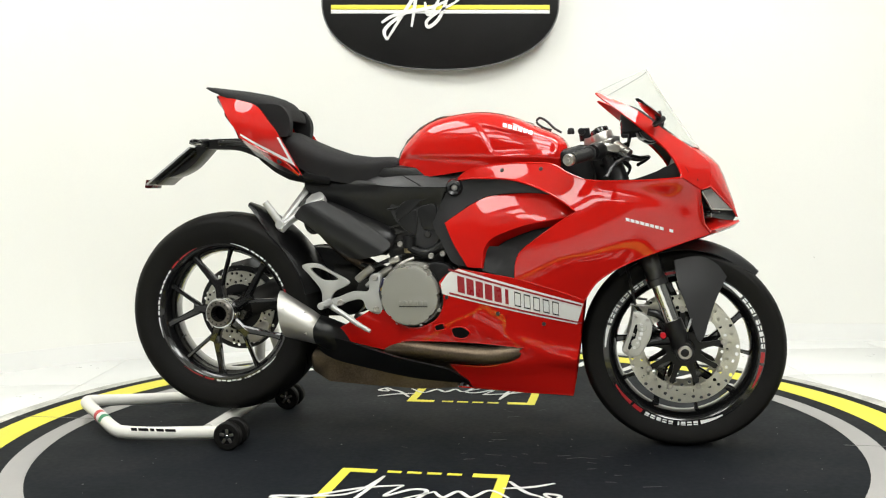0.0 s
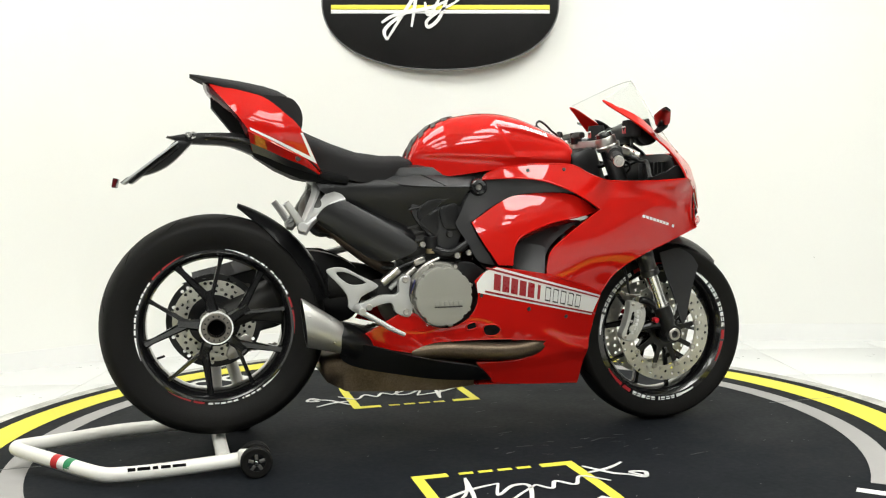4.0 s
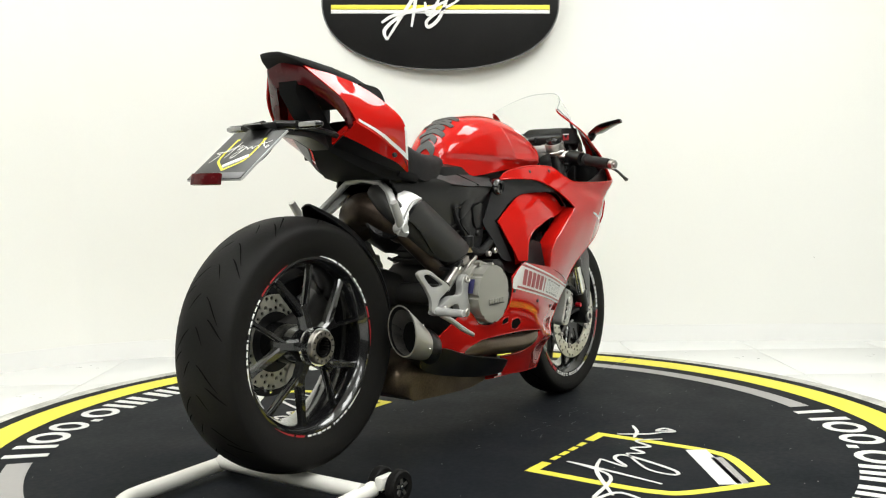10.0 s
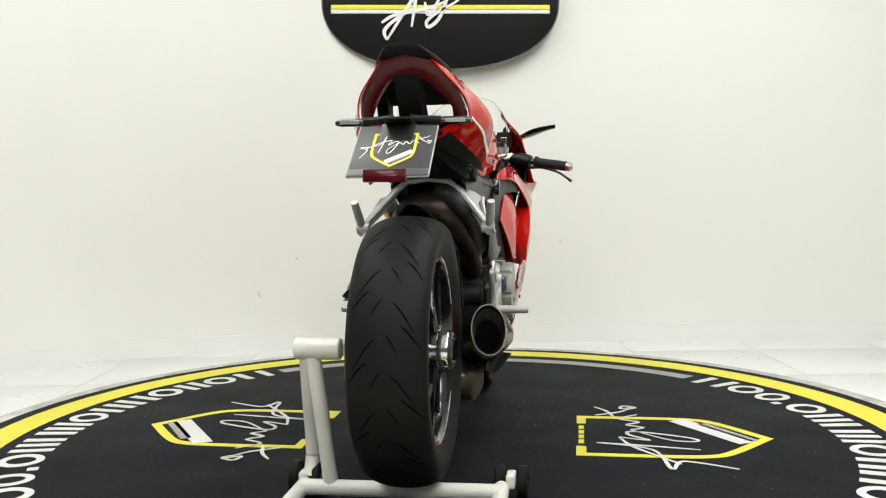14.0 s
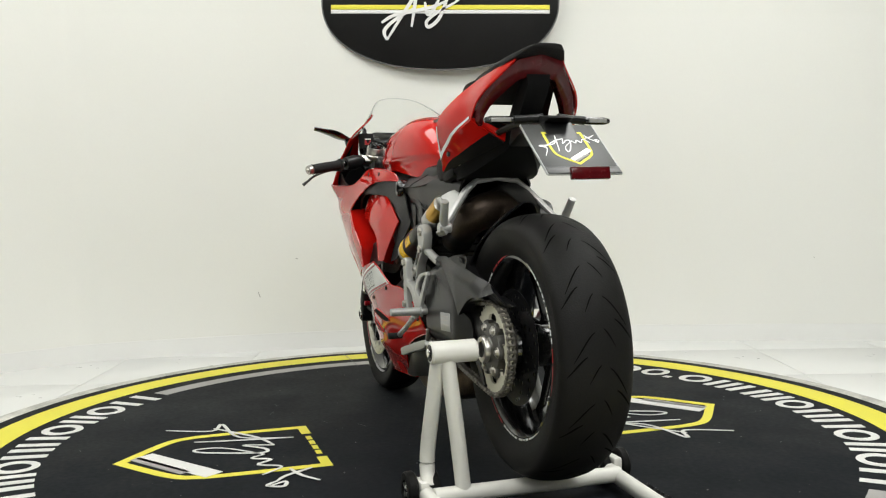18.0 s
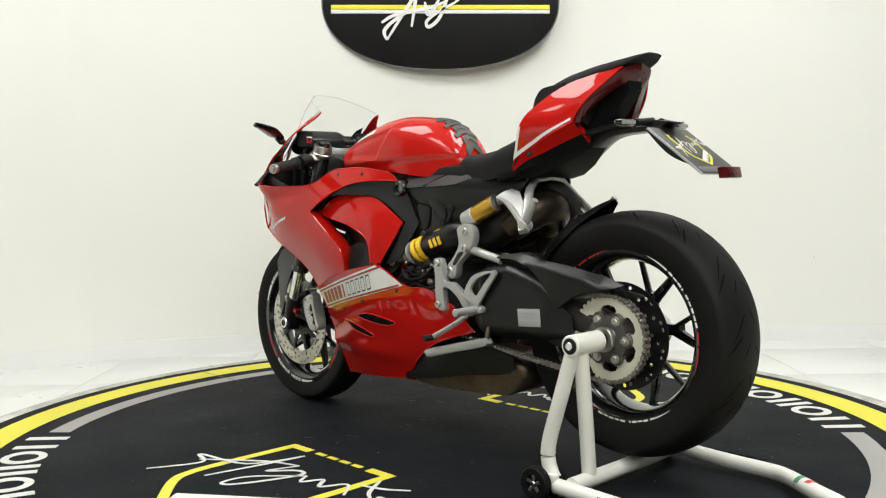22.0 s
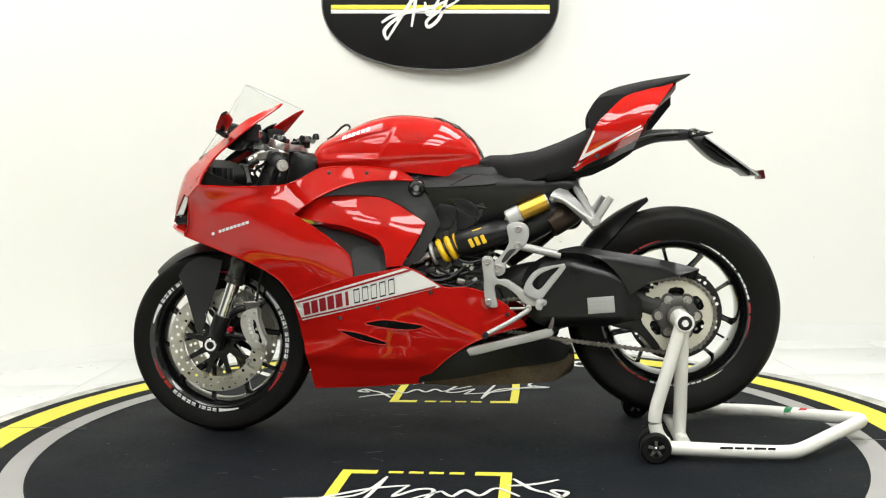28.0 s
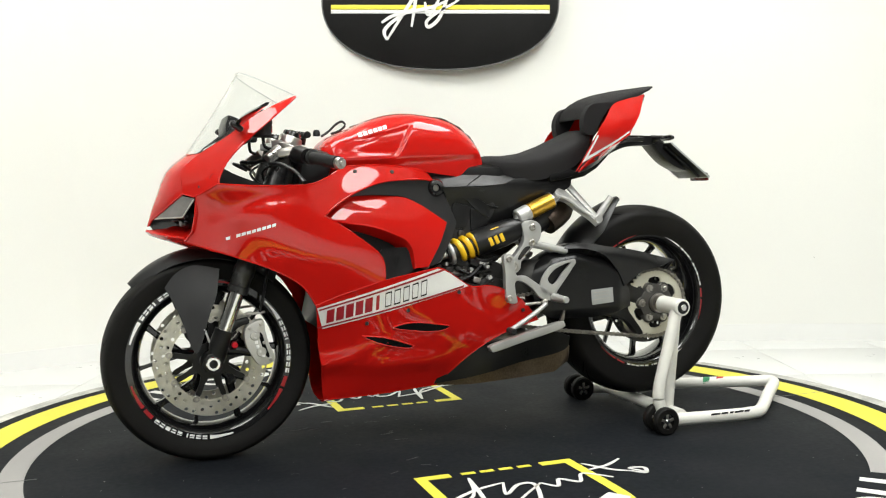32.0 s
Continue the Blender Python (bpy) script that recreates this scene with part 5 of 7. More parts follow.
part("nose_keel", slab([(0.840, 0.778, 1), (0.864, 0.730), (0.880, 0.682, 1), (0.86, 0.662), (0.80, 0.642, 1), (0.76, 0.70), (0.77, 0.79, 1)], -0.012, 0.012, 0.002), BLACK_GLOSS, bike, "black divider between the headlights")
for s in (1, -1):
    light = part("headlight", sheet([(0.010, 0.780, 1), (0.166, 0.768, 1), (0.140, 0.640, 1), (0.010, 0.660, 1)], lambda y, z: 0.795 - 0.32 * y - (0.776 - z) * 0.1, 0.003, 0.03, axis="x", side=s), BLACK_GLOSS, bike, "dark recessed headlight")
    lens = bmesh.new()
    quad = [(0.771, 0.163, 0.760), (0.799, 0.126, 0.767), (0.868, 0.028, 0.706), (0.800, 0.136, 0.711)]
    lens.faces.new([lens.verts.new((x, s * y, z)) for x, y, z in quad])
    bmesh.ops.subdivide_edges(lens, edges=lens.edges[:], cuts=3, use_grid_fill=True)
    shell(lens, 0.004)
    part("lens", lens, SMOKED, light, "smoked headlight glass")
    part("lens_edge", tube([(x, s * y, z - 0.002) for x, y, z in (quad[2], quad[3], quad[0])], 0.0022, 8, 1), STEEL, light, "bright lens trim")
    part("projector", lathe([(0.0, 0.012), (0.010, 0.010), (0.014, 0.004), (0.015, 0.0), (0.015, -0.03)], (0.795, s * 0.088, 0.692), (1, s * 0.4, 0), 20), BLACK_GLOSS, light)
    part("daylight_strip", box(0.815, s * 0.085, 0.700, 0.003, 0.034, 0.003, 0.001, (0, 0, -s * 40)), CLEAR_LENS, light)
    rim_pts = [(0.872, 0.024, 0.703), (0.797, 0.130, 0.773), (0.768, 0.171, 0.764), (0.770, 0.172, 0.715), (0.778, 0.160, 0.668), (0.797, 0.141, 0.643)]
    part("headlight_edge", tube([(x, s * y, z) for x, y, z in rim_pts], 0.003, 8, 1), RED, light)
    # red shelf below the lamp
    shelf = []
    for q in range(7):
        u = 0.04 + 0.94 * q / 6
        x = 0.893 - 0.092 * u ** 1.25
        shelf.append([(x - 0.006, s * 0.140 * u, 0.672 - 0.020 * u), (x - 0.04, s * 0.136 * u, 0.676 - 0.018 * u), (x - 0.075, s * 0.130 * u, 0.684 - 0.016 * u)])
    bm = loft(shelf, cap=False, closed=False)
    shell(bm, 0.003)
    part("lamp_shelf", bm, RED, light)

# screen
rows = []
for i in range(15):
    q = i / 14
    xc, zc = 0.779 - 0.152 * q - 0.012 * math.sin(math.pi * q), 0.881 + 0.237 * q + 0.012 * math.sin(math.pi * q)
    xs, zs_, ys = 0.752 - 0.266 * q, 0.885 + 0.163 * q, 0.107 + 0.040 * min(1, q * 1.3) - 0.018 * max(0.0, q - 0.75) / 0.25
    row = []
    for k in range(17):
        u = -1 + 2 * k / 16
        f = abs(u) ** 3.0
        row.append((xc + (xs - xc) * f, ys * u, zc + (zs_ - zc) * f))
    rows.append(row)
bm = loft(rows, cap=False, closed=False)
shell(bm, 0.0025)
screen = part("windscreen", bm, SCREEN, bike, "clear curved windscreen", sharp=80)
screen.visible_shadow = False
part("screen_edge", tube([(r[0], r[1], r[2]) for r in rows[-1]], 0.0013, 6, 1), material("clear_edge", (0.55, 0.57, 0.55), 0.2, bump=0, coat=0.5), bike)
for i in range(2):
    s = 1 - 2 * i
    part("inner_cowl", sheet([(0.752, 0.878, 1), (0.72, 0.905), (0.66, 0.950), (0.605, 0.992), (0.575, 1.006, 1), (0.60, 0.980), (0.665, 0.926), (0.72, 0.890)], thin_plate([(0.75, 0.88, 0.094), (0.67, 0.93, 0.126), (0.60, 0.982, 0.136), (0.575, 1.004, 0.136), (0.66, 0.95, 0.118), (0.72, 0.905, 0.095)], 1e-5), 0.004, 0.02, side=s), BLACK_PLASTIC, bike, "black inner nose panel behind the screen")
    part("cockpit_wall", sheet([(0.735, 0.795, 1), (0.728, 0.822), (0.70, 0.840), (0.66, 0.822), (0.60, 0.800), (0.54, 0.784, 1)], lambda a, b: 0.200, 0.005, 0.03, side=s), BLACK_PLASTIC, bike)
    # mirrors: slim black blades on the nose's flanks
    root, tip = Vector((0.652, s * 0.172, 0.962)), Vector((0.602, s * 0.316, 1.002))
    rings = []
    for k in range(11):
        q = k / 10
        c = root + (tip - root) * q + Vector((0, 0, 0.004 * math.sin(math.pi * q)))
        ch = 0.012 + 0.016 * min(1.0, q / 0.35) - 0.017 * max(0.0, (q - 0.35) / 0.65)
        th = 0.0055 + 0.002 * math.sin(math.pi * q)
        rings.append([(c.x + ch * u - 0.004, c.y, c.z + th * v - 0.42 * ch * u) for u, v in ((-1.0, -0.1), (-0.7, -0.8), (0.5, -0.8), (1.0, -0.15), (0.75, 0.6), (-0.3, 0.9), (-0.9, 0.4))])
    mirror = part("mirror", loft(rings), BLACK_GLOSS, bike, "slim glossy black rear-view mirror")
    part("mirror_foot", box(0.654, s * 0.176, 0.955, 0.040, 0.030, 0.016, 0.006, (0, -35, 0)), BLACK_PLASTIC, mirror)

# -- cockpit
part("nose_bulkhead", sheet([(-0.195, 0.785, 1), (0.195, 0.785, 1), (0.165, 0.85), (0.09, 0.878), (-0.09, 0.878), (-0.165, 0.85)], lambda y, z: 0.745 - 1.1 * y * y - 0.15 * (z - 0.785), 0.004, 0.03, axis="x"), BLACK_PLASTIC, bike, "black panel closing the inside of the nose")
for k in range(5):
    part("bulkhead_rib", box(0.728 - 0.006 * abs(k - 2), -0.08 + 0.04 * k, 0.825, 0.012, 0.006, 0.06, 0.002), GREY_PLASTIC, bike)
part("intake_cover", box(0.425, 0, 0.835, 0.09, 0.25, 0.12, 0.02, (0, -14, 0)), BLACK_PLASTIC, bike, "black cover ahead of the tank")
part("dashboard", slab([(0.665, 0.985), (0.655, 0.992), (0.600, 0.965), (0.595, 0.935), (0.615, 0.915), (0.67, 0.945)], -0.085, 0.085, 0.008), BLACK_PLASTIC, bike, "black instrument housing")
part("display", box(0.622, 0, 0.968, 0.004, 0.14, 0.05, 0.002, (0, 60, 0)), BLACK_GLOSS, bike)
part("nose_lining", sheet([(0.70, 0.79), (0.74, 0.74), (0.74, 0.66), (0.62, 0.64), (0.45, 0.66), (0.45, 0.78), (0.60, 0.780), (0.66, 0.785)], lambda a, b: 0.115, 0.004, 0.05, side=1), BLACK_PLASTIC, bike)
part("nose_lining", sheet([(0.70, 0.79), (0.74, 0.74), (0.74, 0.66), (0.62, 0.64), (0.45, 0.66), (0.45, 0.78), (0.60, 0.780), (0.66, 0.785)], lambda a, b: 0.115, 0.004, 0.05, side=-1), BLACK_PLASTIC, bike)
rows = []
for i in range(9):
    x = 0.76 - 0.36 * i / 8
    rows.append([(x, u * (0.175 + 0.045 * math.sin(math.pi * i / 8)), 0.775 + 0.02 * abs(u) ** 2) for u in [-1 + 2 * k / 8 for k in range(9)]])
bm = loft(rows, cap=False, closed=False)
shell(bm, 0.006)
part("cockpit_floor", bm, BLACK_PLASTIC, bike, "black inner panel below the handlebars")
yoke = part("top_yoke", slab([(0.535, -0.125), (0.545, -0.09), (0.50, -0.05), (0.50, 0.05), (0.545, 0.09), (0.535, 0.125), (0.505, 0.135), (0.485, 0.10), (0.455, 0.05), (0.44, 0.0), (0.455, -0.05), (0.485, -0.10), (0.505, -0.135)], 0.900, 0.922, 0.004, axis="z"), ALLOY, bike, "silver top yoke")
for s in (1, -1):
    part("fork_cap", lathe([(0, 0.020), (0.012, 0.020), (0.014, 0.016), (0.024, 0.016), (0.026, 0.012), (0.027, 0.0)], (0.492, s * 0.112, 0.929), (-0.34, 0, 0.94), 24), BLACK_GLOSS, yoke)
    part("yoke_clamp", lathe([(0.026, 0.0), (0.034, 0.0), (0.036, 0.003), (0.036, 0.012), (0.033, 0.015), (0.033, 0.036), (0.031, 0.040), (0.026, 0.040)], (0.505, s * 0.112, 0.893), (-0.34, 0, 0.94), 28, closed=True), STEEL, yoke)
    inner, end = Vector((0.515, s * 0.125, 0.888)), Vector((0.414, s * 0.368, 0.848))
    d = (end - inner).normalized()
    part("handlebar", rod(inner - d * 0.02, end, 0.011), BLACK_GLOSS, bike)
    grip = part("grip", lathe([(0.015, 0.0), (0.021, 0.0), (0.021, 0.006), (0.0165, 0.009), (0.0165, 0.055), (0.0175, 0.06), (0.0165, 0.115), (0.018, 0.12), (0.012, 0.122)], end - d * 0.132, d, 24), RUBBER_GRIP, bike, "black rubber handgrip")
    part("bar_end", lathe([(0, 0.024), (0.006, 0.024), (0.0075, 0.019), (0.0105, 0.020), (0.0145, 0.019), (0.016, 0.015), (0.016, 0.003), (0.014, 0.0)], end - d * 0.012, d, 24), STEEL, grip, "silver bar-end weight")
    part("switchgear", tube([inner + d * 0.045, inner + d * 0.075, inner + d * 0.115], [0.019, 0.026, 0.022], 14, 4), BLACK_PLASTIC, bike)
    part("bar_clamp", box(*(inner + d * 0.02), 0.034, 0.04, 0.026, 0.006, (0, 20, s * -22)), STEEL, bike)
    part("lever_perch", box(*(inner + d * 0.05 + Vector((0.025, 0, 0.004))), 0.05, 0.03, 0.024, 0.006, (0, 10, s * -22)), STEEL, bike)
    part("lever", tube([(0.548, s * 0.172, 0.868), (0.570, s * 0.21, 0.852), (0.555, s * 0.265, 0.850), (0.530, s * 0.325, 0.832), (0.516, s * 0.358, 0.810), (0.510, s * 0.374, 0.798)], [0.010, 0.008, 0.006, 0.0055, 0.0055, 0.008], 10, 5, 0.8), BLACK_PLASTIC, bike, "black control lever")
    res = part("fluid_cup", lathe([(0, 0.0), (0.022, 0.0), (0.027, 0.005), (0.0285, 0.045), (0.026, 0.055), (0, 0.057)], (0.578, s * 0.128, 0.928), (-0.05, 0, 1), 24), SEAT_CLOTH, bike, "brake fluid cup in a black sleeve")
    part("cup_badge", box(0.551, s * 0.128, 0.952, 0.003, 0.022, 0.022, 0.001), material("red_film", (0.62, 0.02, 0.02), 0.35, bump=0.0), res)
    part("cup_badge_edge", box(0.5495, s * 0.128, 0.962, 0.003, 0.022, 0.004, 0.0005), WHITE_FILM, res)
    part("cup_hose", tube([(0.575, s * 0.128, 0.93), (0.57, s * 0.14, 0.90), (0.54, s * 0.16, 0.89)], 0.005, 8, 5), BLACK_PLASTIC, bike)
    part("bridge_bolt", lathe([(0, 0.004), (0.006, 0.004), (0.009, 0.002), (0.009, -0.004)], (0.49, s * 0.072, 0.922), (0, 0, 1), 12), STEEL, yoke)
for s in (1, -1):
    part("switch_button", box(0.497, s * 0.196, 0.892, 0.014, 0.014, 0.012, 0.003), GREY_PLASTIC, bike)
    part("switch_button", box(0.478, s * 0.216, 0.884, 0.010, 0.012, 0.010, 0.003), material("red_film", (0.62, 0.02, 0.02), 0.35, bump=0.0) if s < 0 else STEEL, bike)
    part("master_cylinder", rod((0.535, s * 0.150, 0.895), (0.575, s * 0.185, 0.868), 0.014, 0.011, 16), STEEL, bike, "bright alloy master cylinder")
    part("pivot_bolt", rod((0.560, s * 0.178, 0.858), (0.560, s * 0.178, 0.884), 0.007, n=12), CHROME, bike)
    part("clamp_bolt", rod((0.498, s * 0.139, 0.905), (0.520, s * 0.139, 0.905), 0.005, n=10), CHROME, bike)
    part("control_cable", tube([(0.545, s * 0.17, 0.872), (0.60, s * 0.13, 0.858), (0.63, s * 0.08, 0.86), (0.60, s * 0.03, 0.84)], 0.005, 8, 6), BLACK_PLASTIC, bike)
    part("control_cable", tube([(0.52, s * 0.16, 0.868), (0.575, s * 0.12, 0.835), (0.56, s * 0.06, 0.80)], 0.004, 8, 6), BLACK_PLASTIC, bike)
    part("instrument_wing", slab([(0.66, 0.955), (0.625, 0.975), (0.60, 0.965), (0.605, 0.925), (0.635, 0.905), (0.67, 0.92)], s * 0.070, s * 0.118, 0.006), BLACK_PLASTIC, bike)
part("steering_nut", lathe([(0, 0.014), (0.014, 0.014), (0.019, 0.010), (0.021, 0.0)], (0.472, 0, 0.922), (0, 0, 1), 6), BLACK_GLOSS, yoke)
part("steering_damper", rod((0.435, -0.07, 0.940), (0.435, 0.07, 0.940), 0.010), BLACK_PLASTIC, bike)
part("ignition_lock", rod((0.445, 0.0, 0.915), (0.44, 0.0, 0.952), 0.017), BLACK_PLASTIC, bike)
part("cable_loop", tube([(0.375, -0.02, 0.940), (0.352, -0.02, 0.955), (0.330, -0.02, 0.976), (0.310, -0.02, 0.986), (0.300, -0.02, 0.974), (0.318, -0.02, 0.958), (0.345, -0.02, 0.948)], 0.0036, 8, 6), BLACK_PLASTIC, bike, "looped black vent hose")
part("quick_shift_knob", lathe([(0, 0.020), (0.008, 0.018), (0.011, 0.010), (0.011, 0.0)], (0.40, 0.03, 0.938), (0, 0, 1), 14), BLACK_PLASTIC, bike)
part("wiring", tube([(0.55, -0.10, 0.87), (0.50, -0.05, 0.84), (0.46, 0.04, 0.85), (0.52, 0.10, 0.87)], 0.007, 8, 6), BLACK_PLASTIC, bike)
part("headstock", rod((0.46, 0, 0.90), (0.53, 0, 0.70), 0.045), CAST, bike)
part("lower_yoke", box(0.575, 0, 0.715, 0.07, 0.26, 0.04, 0.01, (0, 20, 0)), CAST, bike)

# -- tank
rings = []
TANK = ((0.398, 0.846, 0.868, 0.085), (0.394, 0.842, 0.906, 0.108), (0.366, 0.838, 0.934, 0.132), (0.31, 0.836, 0.958, 0.148), (0.237, 0.838, 0.990, 0.152), (0.165, 0.836, 1.007, 0.150), (0.093, 0.828, 1.008, 0.145), (0.004, 0.816, 0.993, 0.130), (-0.05, 0.812, 0.968, 0.112), (-0.095, 0.815, 0.928, 0.090), (-0.118, 0.82, 0.890, 0.075), (-0.128, 0.825, 0.862, 0.060))
def tank_ring(v):
    """One section of the tank: a shouldered arch with a pressed facet in each flank."""
    out = []
    for x, y, z in arch_ring(v[0], v[3], v[1], v[2], 2.7, 110, 0.90):
        rear = 0.135 + (0.95 - z) * 0.55
        def soft(q):
            q = min(1.0, max(0.0, q))
            return q * q * (3 - 2 * q)
        e = soft((x - rear) / 0.014) * soft((0.372 - x) / 0.03) * soft((z - 0.868) / 0.022) * soft((0.962 - (x - 0.18) * 0.24 - z) / 0.016)
        w = soft((0.872 + 0.05 * (0.2 - x) - z) / 0.022)
        out.append((x, y - math.copysign(0.0065 * e - 0.007 * w, y) if abs(y) > 0.03 else y, z))
    return out


for i in range(len(TANK) - 1):
    for k in range(16):
        q = k / 16
        p0, p1, p2, p3 = (np.array(TANK[max(0, min(len(TANK) - 1, j))]) for j in (i - 1, i, i + 1, i + 2))
        rings.append(tank_ring(0.5 * (2 * p1 + (p2 - p0) * q + (2 * p0 - 5 * p1 + 4 * p2 - p3) * q * q + (3 * p1 - p0 - 3 * p2 + p3) * q ** 3)))
rings.append(tank_ring(TANK[-1]))
part("fuel_tank", loft(rings), RED, bike, "glossy red fuel tank", sharp=28)
part("filler_cap", lathe([(0, 0.006), (0.03, 0.006), (0.034, 0.003), (0.036, -0.01)], (0.26, 0, 0.973), (0.28, 0, 0.96), 32), BLACK_GLOSS, bike, "black filler cap")
# ribbed protector on the tank's back
PAD = material("grey_pad_rubber", (0.05, 0.05, 0.048), 0.55, vary=0.2, grain=500, bump=0.2)
def tank_top(x, y):
    """Height of the tank's skin over a point of its back."""
    xs = [v[0] for v in reversed(TANK)]
    zb, zt, w = (float(np.interp(x, xs, [v[i] for v in reversed(TANK)])) for i in (1, 2, 3))
    return zb + (zt - zb) * max(0.0, 1 - min(1.0, abs(y) / w) ** 2.7) ** (1 / 2.7)


for k in range(8):
    xa, xb = 0.030 - 0.0185 * k, 0.030 - 0.0185 * (k + 1) + 0.003
    w = (0.024, 0.052, 0.036, 0.056, 0.034, 0.048, 0.030, 0.034)[k]
    rows = []
    for j in range(4):
        x = xa + (xb - xa) * j / 3
        rows.append([(x - 0.010 * abs(u) - 0.0035, w * u * (0.86 + 0.14 * math.sin(j * 1.05)), tank_top(x - 0.010 * abs(u), w * u) + 0.0045) for u in [-1 + 2 * i / 14 for i in range(15)]])
    bm = loft(rows, cap=False, closed=False)
    shell(bm, 0.003)
    part("tank_pad_rib", bm, PAD, bike, "grey rubber tank protector")
def tank_side(x, z):
    """Half width of the tank at a height of its flank."""
    xs = [v[0] for v in reversed(TANK)]
    zb, zt, w = (float(np.interp(x, xs, [v[i] for v in reversed(TANK)])) for i in (1, 2, 3))
    sn = min(1.0, max(0.0, (z - zb) / (zt - zb))) ** 1.35
    return w * math.sqrt(max(0.0, 1 - sn * sn)) ** (2 / 2.7) * (0.90 + 0.10 * min(1, sn * 1.6))


for s in (1, -1):
    for k in range(6):
        x0, z0 = 0.296 - 0.0150 * k, 0.930 + 0.0045 * k
        film([(x0, z0, 1), (x0 - 0.0118, z0 + 0.0035, 1), (x0 - 0.0118, z0 + 0.0155, 1), (x0, z0 + 0.012, 1)], tank_side, s, 0.0036, WHITE_FILM, "print_block", n=2, step=0.008)

# -- seat, tail
rings = []
SEAT = ((-0.118, 0.828, 0.866, 0.070), (-0.15, 0.815, 0.879, 0.095), (-0.21, 0.798, 0.879, 0.118), (-0.29, 0.800, 0.890, 0.138), (-0.36, 0.815, 0.914, 0.142), (-0.42, 0.845, 0.940, 0.132), (-0.465, 0.88, 0.962, 0.115), (-0.485, 0.90, 0.962, 0.100))
for i in range(len(SEAT) - 1):
    for k in range(3):
        q = k / 3
        v = np.array(SEAT[i]) * (1 - q) + np.array(SEAT[i + 1]) * q
        rings.append(arch_ring(v[0], v[3], v[1], v[2], 3.2, 28, 0.86))
rings.append(arch_ring(SEAT[-1][0], SEAT[-1][3], SEAT[-1][1], SEAT[-1][2], 3.2, 28, 0.86))
part("seat_base", box(-0.365, 0, 0.814, 0.09, 0.25, 0.026, 0.008, (0, 12, 0)), MATT_BLACK, bike)
part("rider_seat", loft(rings), SEAT_CLOTH, bike, "black rider seat", sharp=60)
rings = []
PILL = ((-0.463, 0.998, 1.012, 0.085), (-0.469, 0.996, 1.034, 0.104), (-0.490, 1.004, 1.058, 0.118), (-0.512, 1.012, 1.070, 0.120), (-0.548, 1.028, 1.082, 0.116), (-0.617, 1.055, 1.096, 0.102), (-0.68, 1.076, 1.105, 0.084), (-0.735, 1.098, 1.113, 0.056), (-0.757, 1.109, 1.115, 0.038))
for i in range(len(PILL) - 1):
    for k in range(3):
        q = k / 3
        v = np.array(PILL[i]) * (1 - q) + np.array(PILL[i + 1]) * q
        rings.append(arch_ring(v[0], v[3], v[1], v[2], 2.25, 28, 0.92))
rings.append(arch_ring(PILL[-1][0], PILL[-1][3], PILL[-1][1], PILL[-1][2], 2.25, 28, 0.92))
part("pillion_seat", loft(rings), SEAT_CLOTH, bike, "black pillion seat on the upswept tail", sharp=60)
tail_h = thin_plate([(-0.410, 0.828, 0.150), (-0.418, 0.85, 0.158), (-0.462, 0.935, 0.183), (-0.478, 0.966, 0.178), (-0.50, 0.99, 0.164), (-0.555, 1.04, 0.116), (-0.62, 1.062, 0.094), (-0.70, 1.08, 0.066), (-0.645, 1.02, 0.122), (-0.62, 0.985, 0.139), (-0.60, 0.947, 0.142), (-0.50, 0.895, 0.161), (-0.55, 0.97, 0.161), (-0.51, 0.94, 0.177)], 1e-5)
